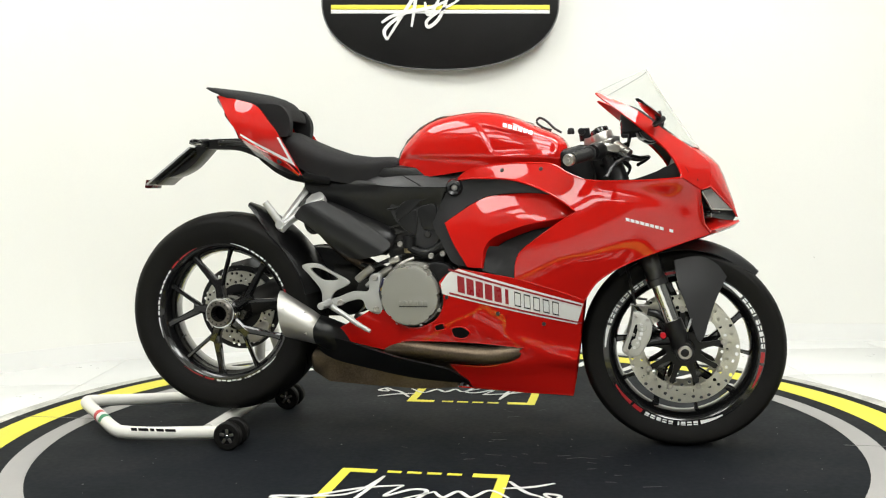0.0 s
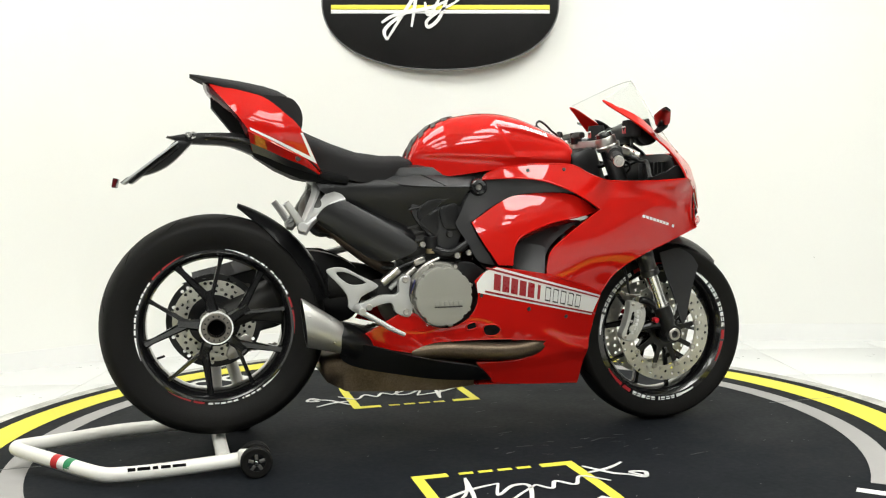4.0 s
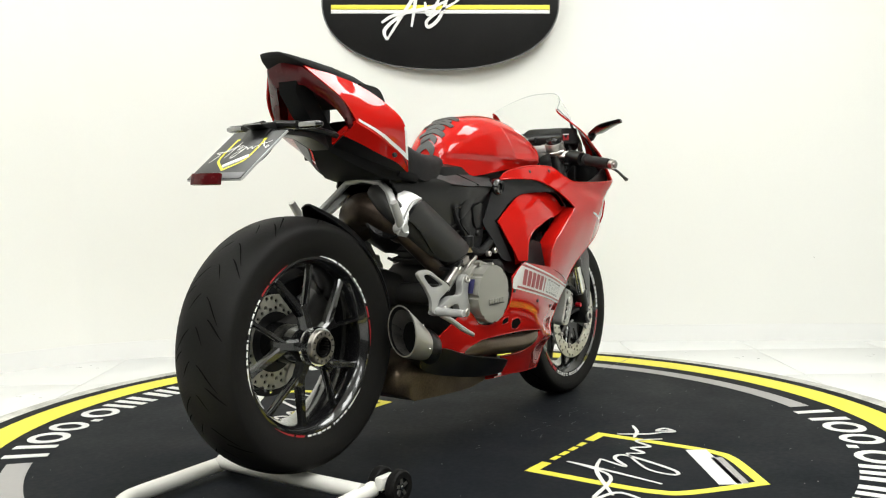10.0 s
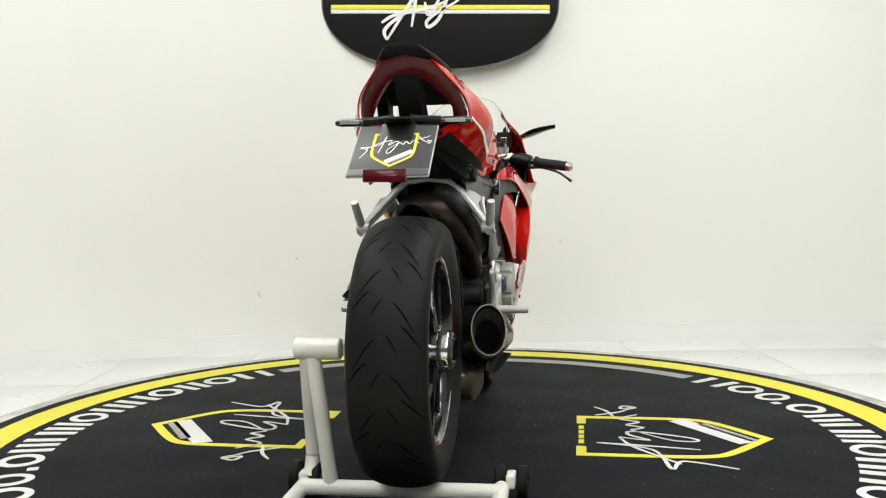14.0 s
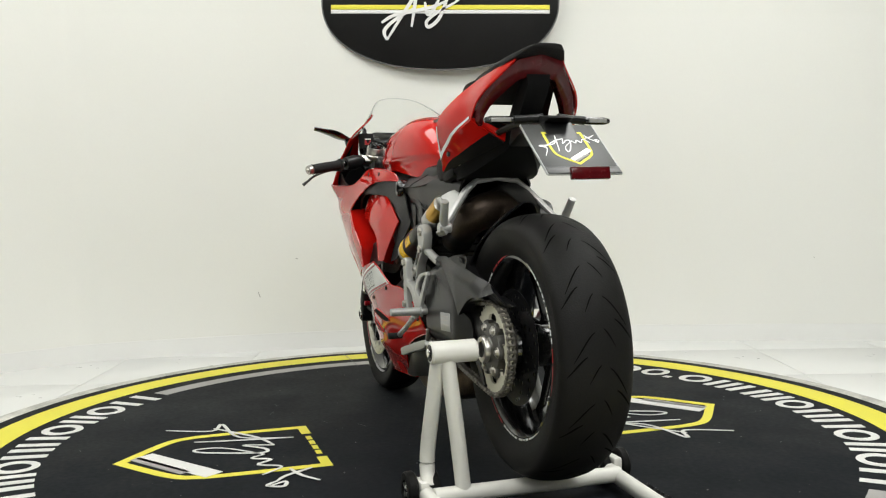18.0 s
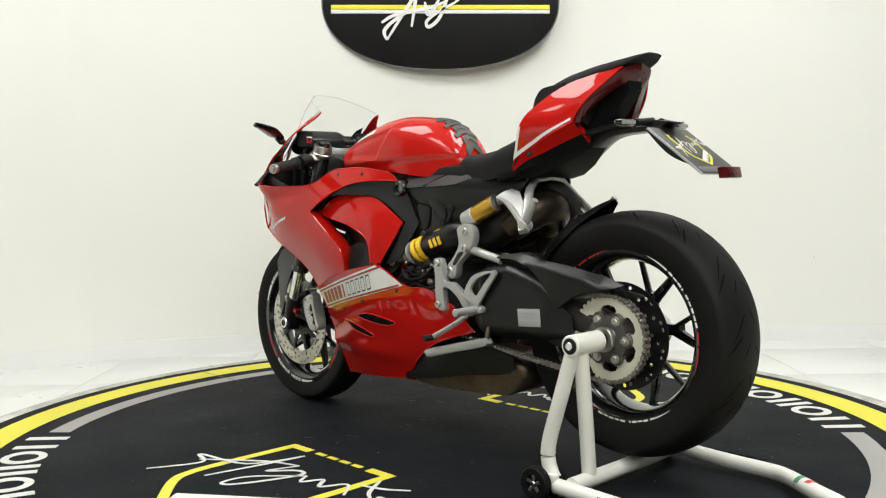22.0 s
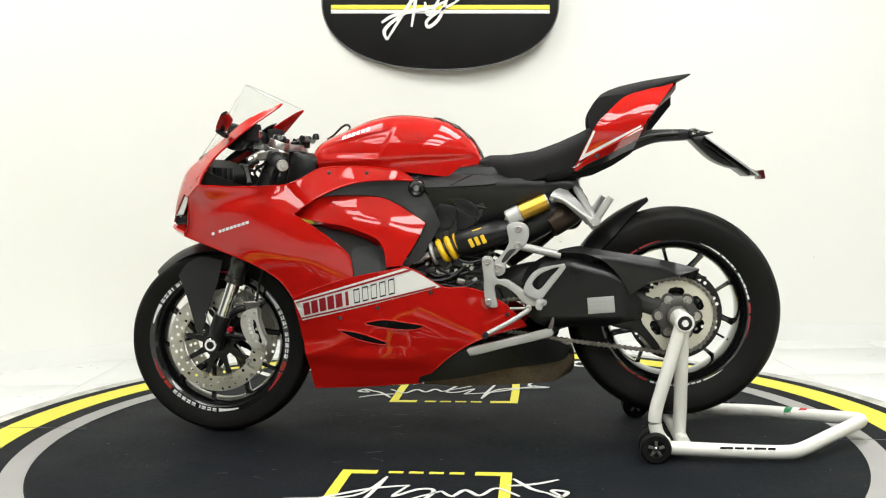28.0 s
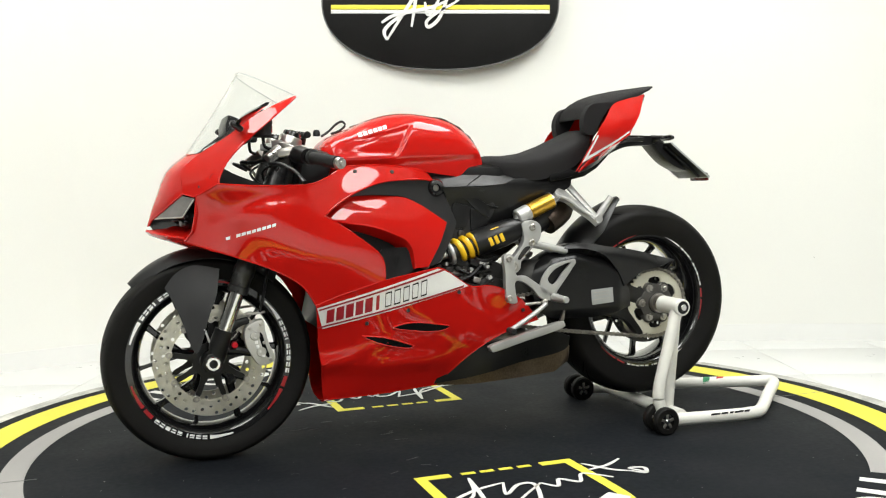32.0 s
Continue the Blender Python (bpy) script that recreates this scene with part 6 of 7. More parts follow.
for s in (1, -1):
    part("tail_fairing", sheet([(-0.404, 0.824, 1), (-0.430, 0.880), (-0.468, 0.955), (-0.50, 0.990), (-0.555, 1.040), (-0.62, 1.062), (-0.706, 1.083, 1), (-0.681, 1.050), (-0.656, 1.018), (-0.630, 0.985), (-0.604, 0.948, 1), (-0.55, 0.920), (-0.50, 0.894), (-0.45, 0.868), (-0.420, 0.848)], tail_h, 0.004, 0.015, side=s), RED, bike, "glossy red tail fairing")
    part("tail_stripe", sheet([(-0.418, 0.852, 1), (-0.432, 0.862, 1), (-0.466, 0.938, 1), (-0.459, 0.938, 1)], lambda a, b: tail_h(a, b) + 0.0014, 0.0, 0.03, 2, side=s), WHITE_FILM, bike, "white chevron film")
    part("tail_stripe", sheet([(-0.418, 0.852, 1), (-0.428, 0.868, 1), (-0.600, 0.955, 1), (-0.600, 0.949, 1)], lambda a, b: tail_h(a, b) + 0.0017, 0.0, 0.03, 2, side=s), WHITE_FILM, bike, "white chevron film")
    # the flank turns in sharply below the stripe, down to the tail's underside
    crease = spline([(-0.408, s * 0.150, 0.826), (-0.45, s * tail_h(-0.45, 0.868), 0.868), (-0.50, s * tail_h(-0.50, 0.894), 0.894), (-0.55, s * tail_h(-0.55, 0.920), 0.920), (-0.604, s * tail_h(-0.604, 0.948), 0.948)], 5)
    lower = spline([(-0.412, s * 0.146, 0.822), (-0.45, s * 0.132, 0.834), (-0.50, s * 0.105, 0.853), (-0.545, s * 0.070, 0.876), (-0.585, s * 0.045, 0.893)], 5)
    for name, cuts, mat, label in (("tail_lower", (0.0, 0.3, 0.55), RED, "red lower tail panel"), ("tail_tray", (0.55, 0.8, 1.0), BLACK_PLASTIC, "black tail tray side")):
        bm = loft([[c + (l - c) * q for q in cuts] for c, l in zip(crease, lower)], cap=False, closed=False)
        shell(bm, 0.004)
        part(name, bm, mat, bike, label)
    bm = loft([[Vector((-0.604, s * tail_h(-0.604, 0.948), 0.948)), Vector((-0.585, s * 0.045, 0.893))], [Vector((-0.590, s * 0.118, 0.950)), Vector((-0.582, s * 0.042, 0.914))]], cap=False, closed=False)
    shell(bm, 0.004)
    part("tail_return", bm, RED, bike)
    for x, y, z in ((-0.46, 0.125, 0.842), (-0.555, 0.085, 0.892)):
        part("tail_bolt", lathe([(0, 0.002), (0.006, 0.002), (0.007, 0.0), (0.007, -0.006)], (x, s * y, z), (-0.35, s * 0.45, -0.8), 14), STEEL, bike)
    part("seat_hip", sheet([(-0.470, 0.944, 1), (-0.455, 0.950), (-0.450, 0.990), (-0.462, 1.022), (-0.488, 1.042), (-0.555, 1.048, 1), (-0.518, 0.995), (-0.490, 0.945, 1)], lambda a, b: 0.1135, 0.03, 0.03, side=s), SEAT_CLOTH, bike, "black side skirt of the pillion seat")
    # tail light: one limb of the arch down each side
    outer = spline([(-0.722, 0, 1.094), (-0.712, s * 0.058, 1.080, 1), (-0.652, s * 0.112, 1.020), (-0.620, s * 0.131, 0.972), (-0.607, s * 0.128, 0.940, 1), (-0.600, s * 0.119, 0.930)], 5, dim=3)
    inner_l = spline([(-0.698, 0, 1.046), (-0.690, s * 0.048, 1.036, 1), (-0.642, s * 0.088, 0.992), (-0.617, s * 0.107, 0.958), (-0.606, s * 0.110, 0.938, 1), (-0.600, s * 0.110, 0.931)], 5, dim=3)
    front = Vector((0.030, 0, 0.0))
    rows = [[o + front, o, (o * 0.62 + n * 0.38) + Vector((-0.007, 0, 0)), n, n + front] for o, n in zip(outer, inner_l)]
    bm = loft(rows, cap=False, closed=False)
    shell(bm, 0.003)
    part("tail_light", bm, RED_LENS, bike, "dark red tail light arch", sharp=50)
    part("tail_bolt", lathe([(0, 0.002), (0.006, 0.002), (0.008, 0.0), (0.008, -0.005)], (-0.47, s * 0.158, 0.868), (0, s, 0), 14), CAST, bike)
rings = []
for x, zb, zt, w in ((-0.34, 0.792, 0.82, 0.115), (-0.41, 0.801, 0.835, 0.136), (-0.46, 0.811, 0.852, 0.124), (-0.52, 0.838, 0.884, 0.090), (-0.58, 0.875, 0.95, 0.040), (-0.64, 0.945, 1.04, 0.036), (-0.70, 1.02, 1.075, 0.035)):
    rings.append(arch_ring(x, w, zb, zt, 4.0, 20, 0.8))
part("under_tail", loft(rings), MATT_BLACK, bike, "black tail underside", sharp=50)
holder = part("plate_holder", slab([(-0.567, 0.873, 1), (-0.590, 0.938), (-0.612, 0.947, 1), (-0.70, 0.948), (-0.765, 0.945), (-0.830, 0.935, 1), (-0.800, 0.926), (-0.765, 0.916), (-0.735, 0.914), (-0.650, 0.907)], -0.032, 0.032, 0.005), BLACK_PLASTIC, bike, "black angular licence plate bracket")
part("plate_arm", slab([(-0.752, 0.922, 1), (-0.800, 0.926, 1), (-0.850, 0.880), (-0.905, 0.838), (-0.910, 0.822, 1), (-0.862, 0.834), (-0.812, 0.862)], -0.040, 0.040, 0.005), BLACK_PLASTIC, holder)
for s in (1, -1):
    part("holder_rib", tube([(-0.545, s * 0.078, 0.898), (-0.60, s * 0.056, 0.920), (-0.66, s * 0.036, 0.932), (-0.72, s * 0.030, 0.934)], 0.010, 8, 4, 0.8), BLACK_PLASTIC, holder)
    part("indicator_stalk", tube([(-0.765, s * 0.02, 0.938), (-0.762, s * 0.06, 0.936), (-0.760, s * 0.09, 0.934)], [0.012, 0.010, 0.011], 10, 4), BLACK_PLASTIC, holder)
    blinker = part("indicator", lathe([(0, 0.0), (0.008, 0.002), (0.0095, 0.012), (0.0095, 0.058), (0.006, 0.072), (0, 0.075)], (-0.758, s * 0.088, 0.934), (0.08, s, 0), 14), BLACK_GLOSS, holder, "slim black indicator lamp")
    part("indicator_lens", box(-0.765, s * 0.124, 0.934, 0.008, 0.048, 0.010, 0.002, (0, 0, s * -5)), CLEAR_LENS, blinker, "clear ribbed lens")
    for hx, hz in ((-0.715, 0.930), (-0.705, 0.938), (-0.622, 0.930)):
        part("holder_bolt", rod((hx, s * 0.026, hz), (hx, s * 0.035, hz), 0.0045, n=8), STEEL, holder)
P0, P1 = Vector((-0.795, 0, 0.920)), Vector((-0.945, 0, 0.806))
slope = math.degrees(math.atan2(P0.z - P1.z, P0.x - P1.x))
pc = (P0 + P1) / 2
part("plate_backing", box(pc.x + 0.008, 0, pc.z - 0.007, (P0 - P1).length * 0.9, 0.12, 0.009, 0.003, (0, -slope, 0)), BLACK_PLASTIC, holder)
plate = part("licence_plate", box(0, 0, 0, (P0 - P1).length, 0.178, 0.004, 0.0015), material("black_plate", (0.028, 0.029, 0.029), 0.45, vary=0.05, bump=0.0), holder, "black dealer plate with a yellow shield emblem")
plate.matrix_basis = Matrix.Translation(pc) @ Matrix.Rotation(radians(-slope), 4, "Y")
part("plate_strip", box(-0.086, 0, 0.0032, 0.024, 0.176, 0.002, 0.0005), material("grey_plate", (0.06, 0.06, 0.062), 0.4, vary=0.05, bump=0.0), plate)
for obj in shield(0.215, 0.0028, plate, 0.0002, (YELLOW, WHITE_FILM, MAT_GREY), 0.0004):
    obj.matrix_basis = Matrix.Translation((0.062, 0, 0)) @ Matrix.Rotation(radians(90), 4, "Z")
part("plate_frame", box(-0.096, 0, -0.001, 0.005, 0.180, 0.004, 0.001), LABEL_SILVER, plate)
for s in (1, -1):
    part("plate_frame", box(0.0, s * 0.0895, -0.001, 0.188, 0.0025, 0.006, 0.0008), LABEL_SILVER, plate)
part("reflector", box(-0.969, 0.0, 0.806, 0.012, 0.092, 0.027, 0.002, (0, 12, 0)), RED_LENS, holder, "dark red reflector below the plate")

# -- middle: frame covers, airbox, engine
for s in (1, -1):
    part("frame_cover", sheet([(0.066, 0.812, 1), (0.02, 0.824), (-0.035, 0.833), (-0.13, 0.836), (-0.217, 0.803, 1), (-0.16, 0.790), (-0.08, 0.784), (0.04, 0.782, 1)], lambda a, b: 0.138 - 1.25 * max(0.0, b - 0.788) - 0.10 * max(0.0, -0.10 - a), 0.006, 0.02, side=s), GREY_PLASTIC, bike, "dark grey frame cover")
    part("airbox_cover", sheet([(0.045, 0.782, 1), (-0.08, 0.786), (-0.16, 0.792), (-0.22, 0.806), (-0.31, 0.804), (-0.415, 0.806, 1), (-0.40, 0.775), (-0.35, 0.752), (-0.28, 0.722), (-0.16, 0.66), (-0.09, 0.63), (-0.03, 0.605), (0.0, 0.66), (0.022, 0.74)], lambda a, b: 0.134 - 0.30 * max(0.0, 0.780 - b) - 0.55 * max(0.0, b - 0.788) - 0.10 * max(0.0, -0.10 - a), 0.005, 0.025, side=s), BLACK_PLASTIC, bike, "black airbox cover")
    part("cover_seam", tube([(-0.100, s * 0.1000, 0.819), (-0.068, s * 0.1200, 0.803), (-0.036, s * 0.1385, 0.786)], 0.0016, 6, 3), RECESS_BLACK, bike)
    part("frame_pivot", lathe([(0.012, 0.010), (0.021, 0.012), (0.026, 0.006), (0.027, 0.0), (0.027, -0.02), (0, -0.02), (0, -0.006), (0.012, -0.006)], (0.066, s * 0.140, 0.780), (0, s, 0), 28), BLACK_GLOSS, bike)
    bolt(0.066, s * 0.137, 0.780, 0.010)
    part("airbox_face", slab([(-0.131, 0.735), (-0.052, 0.753), (0.048, 0.759), (0.033, 0.690), (-0.001, 0.599), (-0.054, 0.606), (-0.085, 0.642), (-0.128, 0.694)], s * 0.09, s * 0.117, 0.003), GREY_PLASTIC, bike, "dark grey moulded airbox face")
    part("airbox_boss", slab([(-0.050, 0.715), (-0.026, 0.729), (0.005, 0.727), (0.007, 0.661), (-0.014, 0.655), (-0.039, 0.663)], s * 0.112, s * 0.125, 0.004), BLACK_PLASTIC, bike)
    part("airbox_boss", slab([(-0.116, 0.715), (-0.086, 0.742), (-0.037, 0.753), (-0.054, 0.725), (-0.110, 0.686)], s * 0.112, s * 0.124, 0.004), BLACK_PLASTIC, bike)
    part("airbox_rib", tube([(-0.145, s * 0.119, 0.716), (-0.09, s * 0.120, 0.728), (-0.02, s * 0.121, 0.748)], 0.0035, 8, 4), BLACK_PLASTIC, bike)
    part("airbox_boss", slab([(-0.112, 0.682), (-0.060, 0.716), (-0.052, 0.690), (-0.058, 0.640), (-0.078, 0.646)], s * 0.112, s * 0.122, 0.005), BLACK_PLASTIC, bike)
    part("frame_bolt", rod((-0.020, s * 0.112, 0.640), (-0.020, s * 0.128, 0.640), 0.010, n=14, cap=0.002), CAST, bike)
part("airbox", box(0.06, 0, 0.755, 0.5, 0.20, 0.19, 0.03), BLACK_PLASTIC, bike)
part("radiator", box(0.385, 0, 0.50, 0.04, 0.25, 0.26, 0.005, (0, -12, 0)), CAST, bike, "dark finned radiator")
part("front_cylinder", box(0.22, 0, 0.40, 0.26, 0.20, 0.16, 0.02, (0, 20, 0)), CAST, bike)
part("rear_cylinder", box(-0.07, 0, 0.60, 0.17, 0.19, 0.22, 0.02, (0, -15, 0)), CAST, bike, "dark rear cylinder")
part("crankcase", slab([(0.10, 0.52), (-0.02, 0.56), (-0.15, 0.545), (-0.20, 0.48), (-0.19, 0.38), (-0.10, 0.31), (0.10, 0.29), (0.20, 0.34)], -0.13, 0.115, 0.015), CAST, bike, "dark cast crankcase")
part("sump", box(0.02, 0, 0.27, 0.30, 0.16, 0.10, 0.02), CAST, bike)
for k in range(6):
    part("cylinder_fin", box(-0.06 - 0.006 * k, 0.0, 0.565 + 0.022 * k, 0.19, 0.21, 0.006, 0.001, (0, -15, 0)), CAST, bike)

# right side of the engine: clutch cover
CX, CZ = -0.062, 0.463
cover = part("clutch_case", lathe([(0, 0.0), (0.097, 0.0), (0.098, 0.02), (0.092, 0.040), (0, 0.040)], (CX, -0.125, CZ), (0, -1, 0), 48), COVER_GREY, bike, "grey painted clutch cover")
pts = []
for i in range(120):
    a = 2 * math.pi * i / 120
    notch = 0.004 if (i % 15) in (0, 1) else 0.0
    pts.append((CX + (0.0865 - notch) * math.cos(a), CZ + (0.0865 - notch) * math.sin(a)))
part("clutch_cap", slab(pts, -0.203, -0.163, 0.004, n=1), COVER_GREY, cover)
part("cover_mark", box(CX + 0.012, -0.2045, CZ - 0.030, 0.085, 0.002, 0.003, 0.0005), CAST, cover)
for k in range(6):
    part("print_block", box(CX - 0.024 + 0.0145 * k, -0.2042, CZ - 0.020, 0.011, 0.0025, 0.013, 0.0006), COVER_GREY, cover)
for k in range(8):
    a = 2 * math.pi * k / 8 + 0.3
    part("cover_bolt", rod((CX + 0.094 * math.cos(a), -0.15, CZ + 0.094 * math.sin(a)), (CX + 0.094 * math.cos(a), -0.174, CZ + 0.094 * math.sin(a)), 0.0065, n=10), STEEL, cover)
part("warning_label", box(CX - 0.089, -0.180, CZ + 0.03, 0.0015, 0.018, 0.042, 0.0004, (0, 18, 0)), BLUE_LABEL, cover)
part("warning_label_dot", box(CX - 0.0905, -0.180, CZ + 0.018, 0.0012, 0.010, 0.010, 0.0003, (0, 18, 0)), YELLOW_SPRING, cover)
part("pump_cover", slab([(-0.01, 0.545), (0.02, 0.56), (0.055, 0.545), (0.07, 0.50), (0.05, 0.45), (0.02, 0.43)], -0.165, -0.12, 0.006), BLACK_PLASTIC, bike)
for x, z in ((-0.005, 0.578), (0.03, 0.585)):
    bolt(x, -0.150, z, 0.009)
part("breather", rod((-0.078, -0.12, 0.60), (-0.078, -0.12, 0.635), 0.020, n=20), BLACK_PLASTIC, bike)
part("breather_neck", rod((-0.078, -0.12, 0.585), (-0.078, -0.12, 0.605), 0.016, n=20), CORK, bike)
bolt(-0.105, -0.125, 0.612, 0.009)
part("coolant_hose", tube([(-0.078, -0.125, 0.60), (-0.02, -0.13, 0.585), (0.04, -0.135, 0.62)], 0.013, 10, 5), BLACK_PLASTIC, bike)
part("wiring", tube([(-0.10, -0.13, 0.575), (-0.15, -0.14, 0.56), (-0.19, -0.135, 0.545), (-0.23, -0.12, 0.55)], 0.006, 8, 5), BLACK_PLASTIC, bike)
part("wiring", tube([(-0.06, -0.14, 0.572), (-0.11, -0.145, 0.548), (-0.15, -0.14, 0.50)], 0.005, 8, 5), STEEL, bike)
part("pipe_fitting", rod((-0.19, -0.13, 0.50), (-0.13, -0.13, 0.545), 0.010), STEEL, bike)
part("pipe_fitting", rod((-0.21, -0.135, 0.485), (-0.165, -0.135, 0.525), 0.007), ALLOY, bike)
part("sensor", box(-0.12, -0.135, 0.565, 0.035, 0.02, 0.02, 0.004, (0, -20, 0)), STEEL, bike)

# exhaust
BEND = material("brown_heat_stained_steel", (0.05, 0.034, 0.024), 0.4, metal=0.7, vary=0.4, scale=12, grain=200, bump=0.06, stain=(0.02, 0.014, 0.010))
part("header_pipe", tube([(0.32, -0.03, 0.42), (0.295, -0.10, 0.34), (0.250, -0.145, 0.298), (0.17, -0.156, 0.284), (0.05, -0.156, 0.290), (-0.07, -0.152, 0.300), (-0.14, -0.13, 0.29)], 0.0285, 18, 6), HOT_STEEL, bike, "brown heat-stained exhaust pipe")
part("header_pipe", tube([(-0.12, -0.06, 0.62), (-0.24, -0.10, 0.60), (-0.33, -0.115, 0.66), (-0.41, -0.10, 0.72), (-0.40, -0.04, 0.765), (-0.33, -0.02, 0.74)], 0.030, 18, 6), CAST, bike, "dark rear exhaust pipe")
def can_facets(x, z):
    """A round can lying along a slanting line."""
    d = abs((x + 0.38) * 0.518 + (z - 0.710) * 0.855)
    return 0.118 + 0.72 * math.sqrt(max(0.0, 0.070 ** 2 - d * d))


part("heat_shield", sheet([(-0.334, 0.745, 1), (-0.310, 0.732), (-0.232, 0.688), (-0.172, 0.650), (-0.131, 0.617), (-0.142, 0.594), (-0.194, 0.573), (-0.234, 0.569), (-0.279, 0.584), (-0.332, 0.628), (-0.379, 0.669), (-0.428, 0.698, 1), (-0.398, 0.731), (-0.360, 0.744)], can_facets, 0.012, 0.012, side=-1), SHIELD_GREY, bike, "dark grey moulded heat shield")
part("rear_down_pipe", tube([(-0.385, -0.075, 0.725), (-0.33, -0.080, 0.695), (-0.25, -0.085, 0.655), (-0.17, -0.085, 0.625), (-0.14, -0.08, 0.61)], [0.038, 0.050, 0.052, 0.048, 0.040], 20, 6), BLACK_PLASTIC, bike)
part("exhaust_bend", tube([(-0.33, -0.075, 0.66), (-0.385, -0.055, 0.700), (-0.405, 0.0, 0.722), (-0.385, 0.055, 0.700), (-0.33, 0.075, 0.66)], [0.040, 0.047, 0.050, 0.047, 0.040], 22, 6), BEND, bike, "dark brown heat-stained exhaust bend")
part("bend_collar", lathe([(0.046, -0.006), (0.060, -0.006), (0.063, 0.0), (0.060, 0.008), (0.046, 0.008)], (-0.385, -0.058, 0.700), (-0.55, -0.75, 0.30), 32, closed=True), BLACK_PLASTIC, bike)
part("heat_shield", tube([(-0.39, 0.045, 0.728), (-0.33, 0.055, 0.695), (-0.26, 0.055, 0.655), (-0.22, 0.05, 0.625)], [0.038, 0.052, 0.052, 0.045], 20, 6), SHIELD_GREY, bike, "dark grey rounded heat shield")
part("down_pipe", tube([(-0.40, -0.06, 0.70), (-0.33, -0.095, 0.63), (-0.26, -0.105, 0.575), (-0.20, -0.10, 0.54)], 0.022, 14, 5), BEND, bike)
muff = []
for x, zb, zt, w in ((0.06, 0.172, 0.26, 0.10), (-0.05, 0.168, 0.285, 0.118), (-0.20, 0.176, 0.300, 0.125), (-0.34, 0.185, 0.300, 0.122), (-0.395, 0.215, 0.285, 0.112), (-0.405, 0.235, 0.27, 0.10)):
    muff.append(arch_ring(x, w, zb, zt, 5.0, 20, 0.9))
part("silencer_box", loft(muff), HOT_STEEL, bike, "brown heat-stained silencer box", sharp=50)
part("silencer_shield", sheet([(-0.365, 0.326, 1), (-0.29, 0.330), (-0.151, 0.288), (0.02, 0.252), (0.06, 0.235), (0.108, 0.192, 1), (0.0, 0.203), (-0.117, 0.217), (-0.292, 0.255), (-0.355, 0.285)], thin_plate([(-0.36, 0.31, 0.155), (-0.15, 0.28, 0.172), (0.05, 0.24, 0.178), (0.1, 0.195, 0.128), (-0.1, 0.22, 0.150), (-0.3, 0.26, 0.148), (-0.1, 0.25, 0.172)]), 0.006, 0.02, side=-1), BLACK_PLASTIC, bike, "matt black silencer shield")
part("silencer_shield", sheet([(0.075, 0.184, 1), (0.042, 0.232), (-0.08, 0.298), (-0.30, 0.322), (-0.388, 0.300, 1), (-0.365, 0.255), (-0.20, 0.230), (-0.05, 0.200)], thin_plate([(0.07, 0.19, 0.125), (-0.08, 0.29, 0.150), (-0.3, 0.31, 0.145), (-0.38, 0.29, 0.130), (-0.2, 0.235, 0.140), (-0.1, 0.25, 0.152)]), 0.006, 0.02, side=1), BLACK_PLASTIC, bike, "matt black silencer shield")
# stubby end can
ca, cb = Vector((-0.362, -0.150, 0.355)), Vector((-0.466, -0.166, 0.403))
ax = (cb - ca).normalized()
up, sd = Vector((-0.10, 0, 0.995)), Vector((0, -1, 0))
rings = []
for q, hr, wr in ((-0.12, 0.045, 0.040), (0.0, 0.049, 0.043), (0.15, 0.053, 0.045), (0.6, 0.063, 0.047), (0.97, 0.071, 0.048), (1.0, 0.0705, 0.0475), (1.0, 0.067, 0.044), (0.9, 0.062, 0.041), (0.4, 0.047, 0.034)):
    c = ca + (cb - ca) * q
    rings.append([c + up * hr * math.cos(t) + sd * wr * math.sin(t) for t in [2 * math.pi * i / 44 for i in range(44)]])
can = part("end_can", loft(rings, cap=False), SILENCER, bike, "satin silver stubby exhaust end can")
part("can_mouth", loft([rings[-1], [ca + (cb - ca) * 0.42 + (p - (ca + (cb - ca) * 0.45)) * 0.02 for p in rings[-1]]], cap=False), RECESS_BLACK, can)
part("can_lining", loft([[p * 0.998 + Vector(cb) * 0.002 for p in map(Vector, rings[6])], rings[7], rings[8]], cap=False), BLACK_PLASTIC, can)
part("can_collar", tube([ca + ax * 0.004, ca - ax * 0.03, ca - ax * 0.08 + Vector((0, 0.03, -0.01))], [0.043, 0.046, 0.05], 24, 3), BLACK_PLASTIC, bike)
for q, t in ((0.25, 0.6), (0.25, 2.0), (0.85, 1.0), (0.85, 2.2)):
    c = ca + (cb - ca) * q + up * 0.054 * math.cos(t) + sd * 0.0505 * math.sin(t)
    part("rivet", lathe([(0, 0.002), (0.003, 0.001), (0.004, -0.004)], c, (c - (ca + (cb - ca) * q)).normalized(), 10), STEEL, can)

# -- swingarm (left), hugger, subframe
ARM = [(-0.245, 0.48), (-0.262, 0.530), (-0.301, 0.563), (-0.364, 0.590), (-0.430, 0.598), (-0.480, 0.575), (-0.535, 0.522), (-0.567, 0.470), (-0.598, 0.442), (-0.604, 0.385, 1), (-0.544, 0.374), (-0.490, 0.362), (-0.391, 0.360), (-0.300, 0.368), (-0.262, 0.41)]


def ramp(d, soft=0.006):
    """Zero below a crease and a slope above it, with a rounded edge between."""
    return 0.5 * (d + math.sqrt(d * d + soft * soft))


